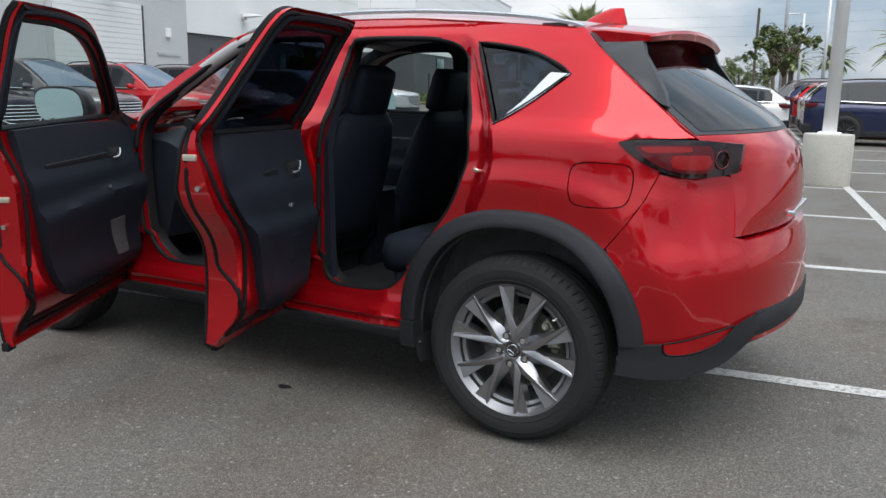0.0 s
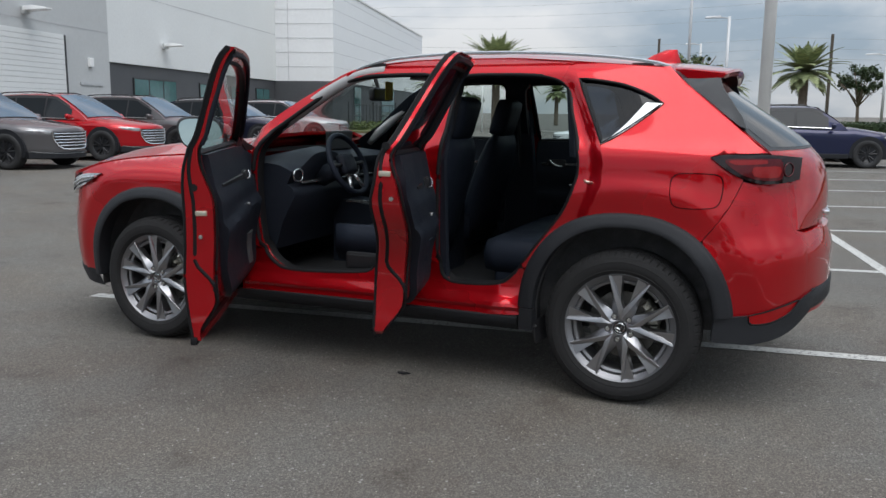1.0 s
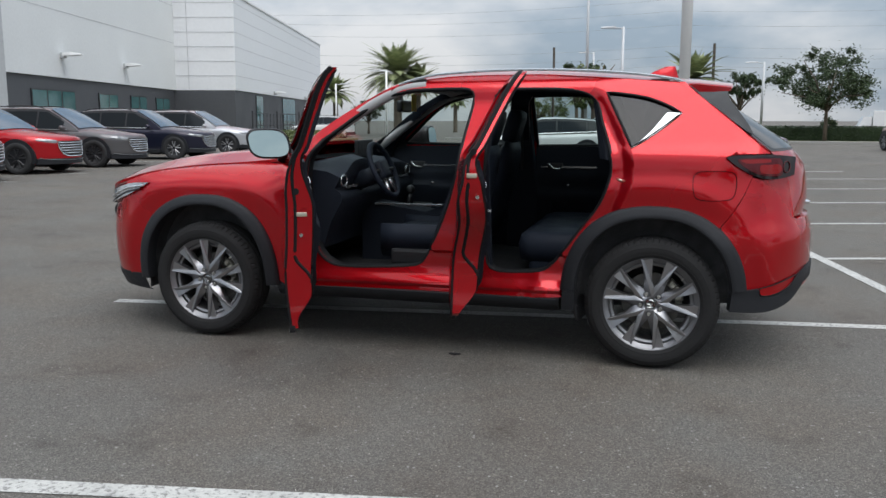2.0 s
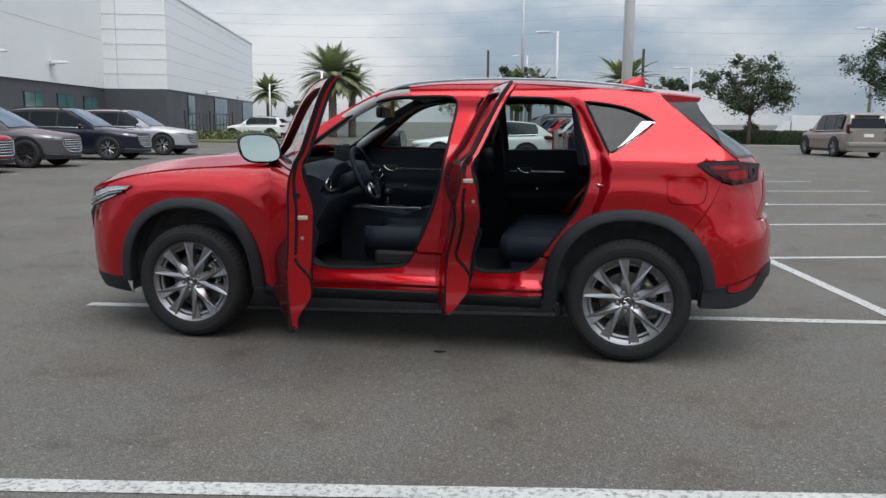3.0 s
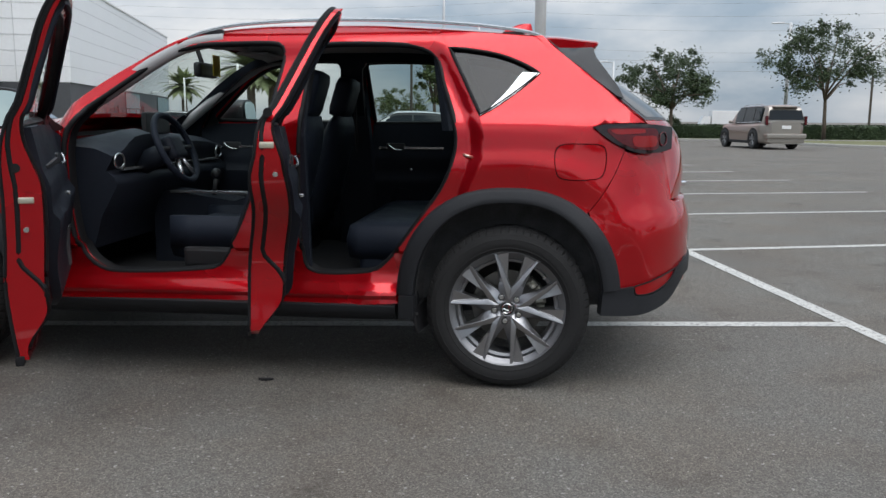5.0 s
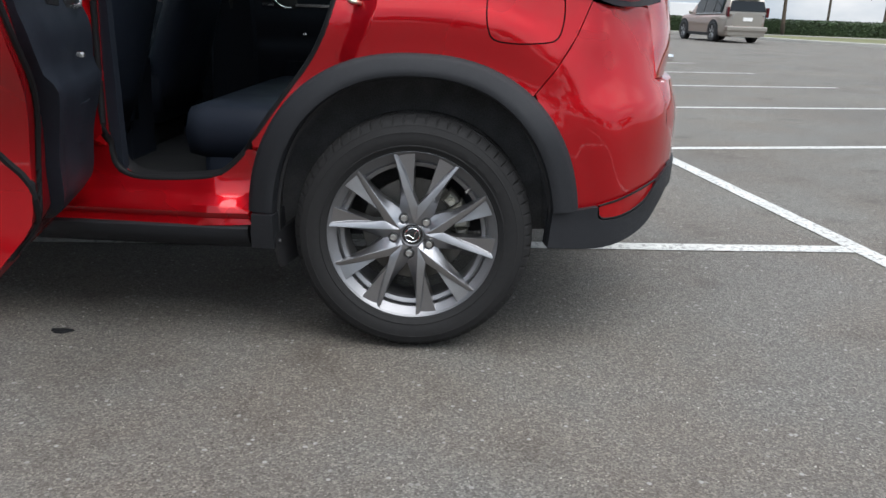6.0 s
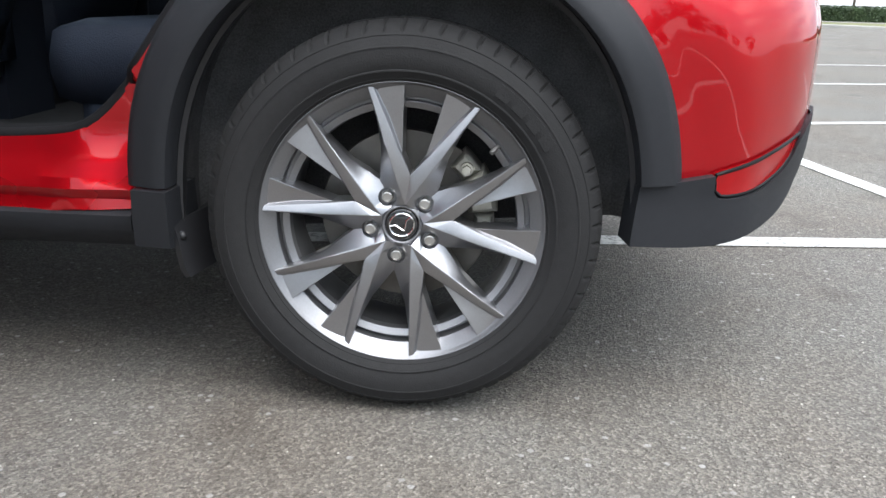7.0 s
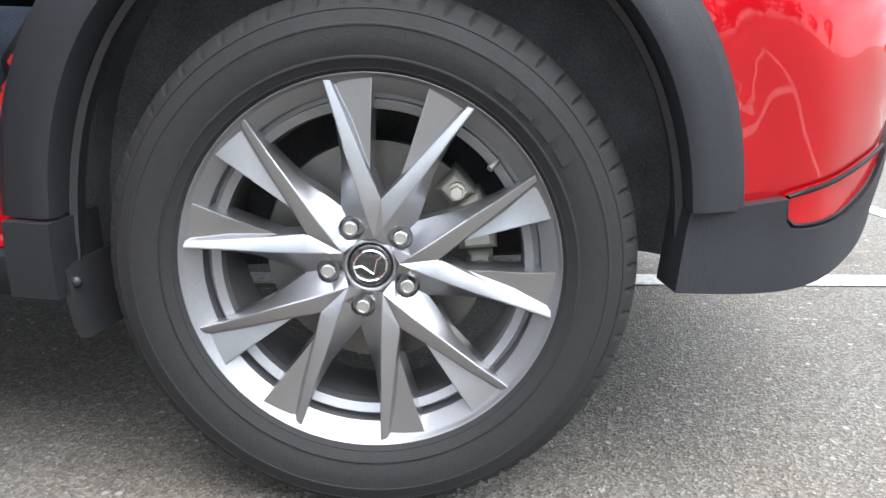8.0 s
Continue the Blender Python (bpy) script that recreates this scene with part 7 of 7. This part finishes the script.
def cloud_part(name, verts, faces, mat, parent=None):
    me = bpy.data.meshes.new(name)
    me.from_pydata(verts, [], faces)
    me.materials.append(mat)
    ob = new(name, me)
    if parent is not None:
        ob.parent = parent
    return ob


def tree(x, y, h, rx, rz, seed, trunk_h, mat=None, dense=1.0, label="leafy dark green tree in the verge"):
    rnd = random.Random(seed)
    t = thing("tree", label, "tree", "verge trees", m=Matrix.Translation((x, y, 0)))
    bm = bmesh.new()
    lean = Vector((rnd.uniform(-0.1, 0.1), rnd.uniform(-0.1, 0.1), 0))
    tube(bm, [Vector((0, 0, -0.05)), Vector((0, 0, trunk_h * 0.5)) + lean * 0.5, Vector((0, 0, trunk_h)) + lean, Vector((0.05, 0, trunk_h + rz * 0.7)) + lean], 0.13, 8, taper=0.5)
    part("trunk", bm, M_bark, t, "", True)
    verts, faces = [], []
    cz = h - rz
    for k in range(9):
        a = math.tau * k / 9 + rnd.uniform(-0.3, 0.3)
        e = Vector((math.cos(a) * rx * rnd.uniform(0.45, 0.85), math.sin(a) * rx * rnd.uniform(0.45, 0.85), cz + rz * rnd.uniform(-0.5, 0.7)))
        s0 = Vector((0, 0, trunk_h * rnd.uniform(0.8, 1.1))) + lean
        bm = bmesh.new()
        tube(bm, [s0, s0.lerp(e, 0.5) + Vector((0, 0, 0.15 * rz)), e], 0.06, 6, taper=0.3)
        part("limb", bm, M_bark, t, "", True)
    # clumps at the twig ends, more of them outside, with gaps between
    n = int(30 * dense) + 4
    for k in range(n):
        while True:
            d = Vector((rnd.uniform(-1, 1), rnd.uniform(-1, 1), rnd.uniform(-0.8, 1)))
            if 0.35 < d.length < 1:
                break
        a = math.atan2(d.y, d.x)
        low = 0.86 + 0.16 * math.sin(3 * a + seed) + 0.12 * math.sin(5 * math.atan2(d.z, d.x) + seed * 2)
        c = Vector((d.x * rx * low, d.y * rx * low, cz + d.z * rz * (0.85 + 0.15 * math.sin(2 * a + seed))))
        g = rnd.uniform(0.7, 1.25) * rx / 3.0
        for _ in range(6):
            o = Vector((rnd.gauss(0, 0.34), rnd.gauss(0, 0.34), rnd.gauss(0, 0.2))) * g
            leaf_cloud(verts, faces, c + o, rnd.uniform(0.16, 0.36) * g, 46, 0.085, rnd)
        leaf_cloud(verts, faces, c, 0.95 * g, 30, 0.075, rnd)
    cloud_part("crown", verts, faces, mat or M_leaf, t)
    return t


def palm(x, y, h, r, seed, trunk_r=0.28, fronds=54):
    rnd = random.Random(seed)
    t = thing("palm_tree", "date palm with arching grey green fronds", "palm tree", "palm trees", m=Matrix.Translation((x, y, 0)))
    bm = bmesh.new()
    rows = []
    for k in range(26):
        z = h * k / 25
        rr = trunk_r * (1.15 - 0.2 * k / 25) * (1.0 + 0.10 * (k % 2))
        rows.append([(rr * math.cos(a), rr * math.sin(a), z) for a in [math.tau * i / 14 for i in range(14)]])
    loft(bm, rows)
    part("trunk", bm, M_palm_bark, t, "", True)
    verts, faces = [], []
    for k in range(fronds):
        a = k * 2.39996 + rnd.uniform(-0.2, 0.2)
        up = 1.35 - 1.75 * (k / fronds) ** 0.9 + rnd.uniform(-0.1, 0.1)
        L = r * rnd.uniform(0.85, 1.1) * (1.0 if up < 1.0 else 0.8)
        d = Vector((math.cos(a) * math.cos(up), math.sin(a) * math.cos(up), math.sin(up)))
        p = Vector((0, 0, h))
        n = 15
        for i in range(n):
            q = p + d * (L / n)
            d = (d + Vector((0, 0, -0.055))).normalized()
            side_v = d.cross(Vector((0, 0, 1)))
            if side_v.length < 0.1:
                side_v = Vector((1, 0, 0))
            side_v.normalize()
            w = 0.42 * r / 2.5 * math.sin(math.pi * min(0.12 + i / n, 1.0)) + 0.05
            up_v = side_v.cross(d)
            b = len(verts)
            verts += [tuple(p + up_v * 0.02), tuple(p - side_v * 0.02), tuple(q - side_v * 0.015), tuple(q + up_v * 0.015)]
            faces.append((b, b + 1, b + 2, b + 3))
            for sg in (-1, 1):
                for o in (0.0, 0.33, 0.66):
                    s0 = p.lerp(q, o)
                    tip = s0 + side_v * sg * w + d * w * 0.75 + up_v * (0.10 * w) + Vector((0, 0, -0.12 * w))
                    b = len(verts)
                    verts += [tuple(s0), tuple(s0 + d * 0.085), tuple(tip)]
                    faces.append((b, b + 1, b + 2))
            p = q
    cloud_part("crown", verts, faces, M_frond, t)
    return t


palm(-21.7, 60.0, 5.0, 3.6, 3, 0.3, 80)
palm(-20.5, 61.5, 4.3, 2.4, 4)
palm(-27.2, 60.0, 3.6, 2.0, 5, 0.2)
palm(1.08, 42.0, 3.5, 2.1, 6, 0.2)
palm(-4.2, 66.0, 3.5, 1.9, 7, 0.2)
palm(-7.8, 72.0, 3.4, 2.0, 8, 0.2)
palm(-22.5, 82.0, 3.5, 1.8, 11, 0.2)
tree(8.8, 48.0, 5.6, 3.1, 1.95, 12, 2.0, None, 1.35)
tree(17.2, 46.0, 7.1, 3.6, 2.4, 21, 2.6, None, 1.15)
tree(25.5, 52.0, 7.2, 3.4, 2.6, 23, 2.6, None, 1.2)
tree(4.6, 56.0, 4.7, 1.8, 1.0, 31, 2.2, M_leaf, 0.5, "sparse young tree behind the lot")
tree(-5.4, 45.0, 4.9, 1.5, 1.0, 32, 2.4, M_leaf, 0.25, "sparse young tree behind the lot")
tree(-3.4, 33.0, 4.4, 1.6, 1.4, 33, 2.0, M_leaf_light, 0.3, "sparse young tree behind the lot")
tree(-12.5, 75.0, 4.0, 3.4, 1.7, 34, 1.4, M_leaf_light, 0.8, "light green round tree behind the lot")
tree(-28.0, 70.0, 3.4, 1.8, 1.1, 35, 1.2, M_leaf, 0.5, "leafy green tree beside the building")
tree(11.6, 64.0, 1.5, 0.9, 0.45, 36, 0.6, M_leaf, 0.3, "low green tree behind the hedge")

# trees across the lot behind the walk, mirrored in the paint
for k, (x, y, h, r) in enumerate(((-16, -38, 6.5, 3.6), (-8, -41, 5.5, 3.2), (-1, -39, 6.8, 3.8), (7, -40, 6.0, 3.4), (14, -37, 7.0, 3.8), (22, -34, 6.0, 3.4), (30, -26, 6.5, 3.6), (35, -14, 6.0, 3.4), (38, -3, 6.6, 3.6))):
    tree(x, y, h, r, 2.4, 50 + k, 1.4, None, 1.0, "leafy green tree across the lot")

# clipped hedge, grass verge and kerb along the far edge
H0, H1 = Vector((-6.0, 51.5, 0)), Vector((62.0, 42.0, 0))
rnd = random.Random(77)
verts, faces = [], []
length = (H1 - H0).length
axis = (H1 - H0).normalized()
cross_v = Vector((-axis.y, axis.x, 0))
for k in range(24000):
    u, v, w = rnd.random() * length, rnd.uniform(-0.55, 0.55), rnd.random()
    if rnd.random() < 0.6:
        v = -0.55 + rnd.uniform(-0.05, 0.08)
    else:
        w = 1.0
    p = H0 + axis * u + cross_v * v + Vector((0, 0, 0.1 + 0.82 * w + rnd.uniform(-0.05, 0.06)))
    leaf_cloud(verts, faces, p, 0.02, 1, 0.07, rnd)
hedge = thing("hedge", "long clipped dark green hedge behind the kerb", "hedge")
bm = bmesh.new()
mh = Matrix.Translation(H0) @ pose(0, 0, 0, 0, 0, math.degrees(math.atan2(axis.y, axis.x)))
box(bm, (0, -0.5, 0), (length, 0.5, 0.9), 0.1, mh)
part("core", bm, M_hedge, hedge)
cloud_part("leaves", verts, faces, M_leaf, hedge)
bm = bmesh.new()
box(bm, (-8, -3.6, -0.05), (length + 5, 6, 0.11), 0.03, mh)
tagged(part("grass_verge", bm, M_grass), "short grass verge in front of the hedge", "grass", kind="structure")
bm = bmesh.new()
box(bm, (-8.2, -3.85, -0.05), (length + 5, -3.6, 0.15), 0.03, mh)
tagged(part("kerb", bm, M_kerb), "pale concrete kerb along the verge", "kerb", kind="structure")
# verge that swings out beside the boxy car
EDGE = curve([(13.1, 46.5, 0), (13.3, 41.0, 0), (14.1, 37.4, 0), (15.6, 34.8, 0), (18.5, 33.2, 0), (30.0, 31.0, 0), (62.0, 26.0, 0)], 48)
bm = bmesh.new()
top = [bm.verts.new((p.x, p.y, 0.11)) for p in EDGE]
back = [bm.verts.new((max(p.x, 13.4), 47.0 - 0.14 * (p.x - 13.0), 0.11)) for p in EDGE]
for k in range(len(EDGE) - 1):
    bm.faces.new((top[k], top[k + 1], back[k + 1], back[k]))
tagged(part("grass_verge", bm, M_grass), "short yellow green grass beside the kerb", "grass", kind="structure")
bm = bmesh.new()
rows = []
for k, p in enumerate(EDGE):
    d = (EDGE[min(k + 1, len(EDGE) - 1)] - EDGE[max(k - 1, 0)]).normalized()
    s = Vector((d.y, -d.x, 0))
    rows.append([p + s * a + Vector((0, 0, z)) for a, z in ((0.17, -0.02), (0.15, 0.11), (0.12, 0.14), (-0.02, 0.14), (-0.03, -0.02))])
loft(bm, rows)
tagged(part("kerb", bm, M_kerb), "pale concrete kerb round the verge", "kerb", kind="structure")
bm = bmesh.new()
box(bm, (-29.5, 40.5, -0.05), (-20.4, 47.6, 0.12), 0.05)
tagged(part("grass_island", bm, M_grass), "green planted island beside the building", "grass", kind="structure")
verts, faces = [], []
for k in range(240):
    c = Vector((rnd.uniform(-27.5, -21), rnd.uniform(42, 47), 0.3))
    leaf_cloud(verts, faces, c, 0.4, 22, 0.08, rnd)
tagged(cloud_part("shrubs", verts, faces, M_leaf_light), "low green shrubs on the planted island", "shrubs", kind="stuff")

# dark metal fence at the building's corner
fence = thing("metal_fence", "dark metal fence beside the building entrance", "fence")
f0, f1 = Vector((-25.4, 42.2, 0)), Vector((-25.4, 49.0, 0))
for k in range(15):
    p = f0.lerp(f1, k / 14)
    bm = bmesh.new()
    rod(bm, p, p + Vector((0, 0, 1.9 if k % 7 == 0 else 1.75)), 0.05 if k % 7 == 0 else 0.02, None, 8)
    part("post" if k % 7 == 0 else "bar", bm, M_win_frame, fence)
for z in (0.3, 1.0, 1.72):
    bm = bmesh.new()
    rod(bm, f0 + Vector((0, 0, z)), f1 + Vector((0, 0, z)), 0.03, None, 8)
    part("rail", bm, M_win_frame, fence)

# distant delivery truck behind the hedge
truck = thing("delivery_truck", "white box delivery truck beyond the hedge", "truck", m=pose(21.2, 88.0, -0.7, 0, 0, 176))
bm = bmesh.new()
box(bm, (-2.0, -1.2, 0.95), (1.6, 1.2, 2.95), 0.04)
part("cargo_box", bm, M_white_p, truck)
bm = bmesh.new()
loft(bm, [[(1.7, y, 0.6), (3.3, y, 0.6), (3.35, y, 1.35), (2.8, y, 1.5), (2.45, y, 2.35), (1.7, y, 2.4)] for y in (-1.05, 1.05)])
part("cab", bm, M_white_p, truck)
for sx in (-1.2, 2.6):
    for sy in (-1.0, 1.0):
        bm = bmesh.new()
        rod(bm, (sx, sy - 0.12, 0.45), (sx, sy + 0.12, 0.45), 0.45, None, 24)
        part("wheel", bm, M_far_tyre, truck)

# dark chip of tar on the asphalt and a few loose stones
bm = bmesh.new()
loft(bm, [[(-1.094 + 0.034 * math.cos(a) * (1 + 0.25 * math.sin(3 * a)) * g, -0.905 + 0.02 * math.sin(a) * g, z) for a in [math.tau * k / 14 for k in range(14)]] for z, g in ((0.0, 1.0), (0.005, 0.9), (0.007, 0.5))])
tagged(part("tar_spot", bm, M_rubber), "small dark tar spot on the asphalt", "spot")
rnd = random.Random(5)
verts, faces = [], []
for k in range(900):
    x, y = rnd.uniform(-2.5, 2.8), rnd.uniform(-3.6, -0.3)
    r = rnd.uniform(0.0015, 0.0045)
    b = len(verts)
    verts += [(x + r * math.cos(a), y + r * math.sin(a), -0.001) for a in (0.2, 1.7, 3.3, 4.8)] + [(x + r * 0.2, y, r * 0.7)]
    faces += [(b, b + 1, b + 4), (b + 1, b + 2, b + 4), (b + 2, b + 3, b + 4), (b + 3, b, b + 4)]
tagged(cloud_part("gravel_grains", verts, faces, M_concrete), "loose pale grains on the asphalt", "gravel", kind="stuff")

# trees opposite that mirror in the paint and the glass
opposite = tree(-28.0, -18.0, 6.6, 3.2, 2.8, 71, 1.3, dense=0.9, label="leafy dark green tree opposite the building")
for k in range(1, 11):
    copy_thing(opposite, pose(-28.0 + 5.3 * k + 0.8 * math.sin(3 * k), -18.5 + 1.2 * math.sin(2 * k), 0, 0, 0, 47 * k) @ Matrix.Diagonal((1, 1, 0.8 + 0.07 * (k % 4), 1)))
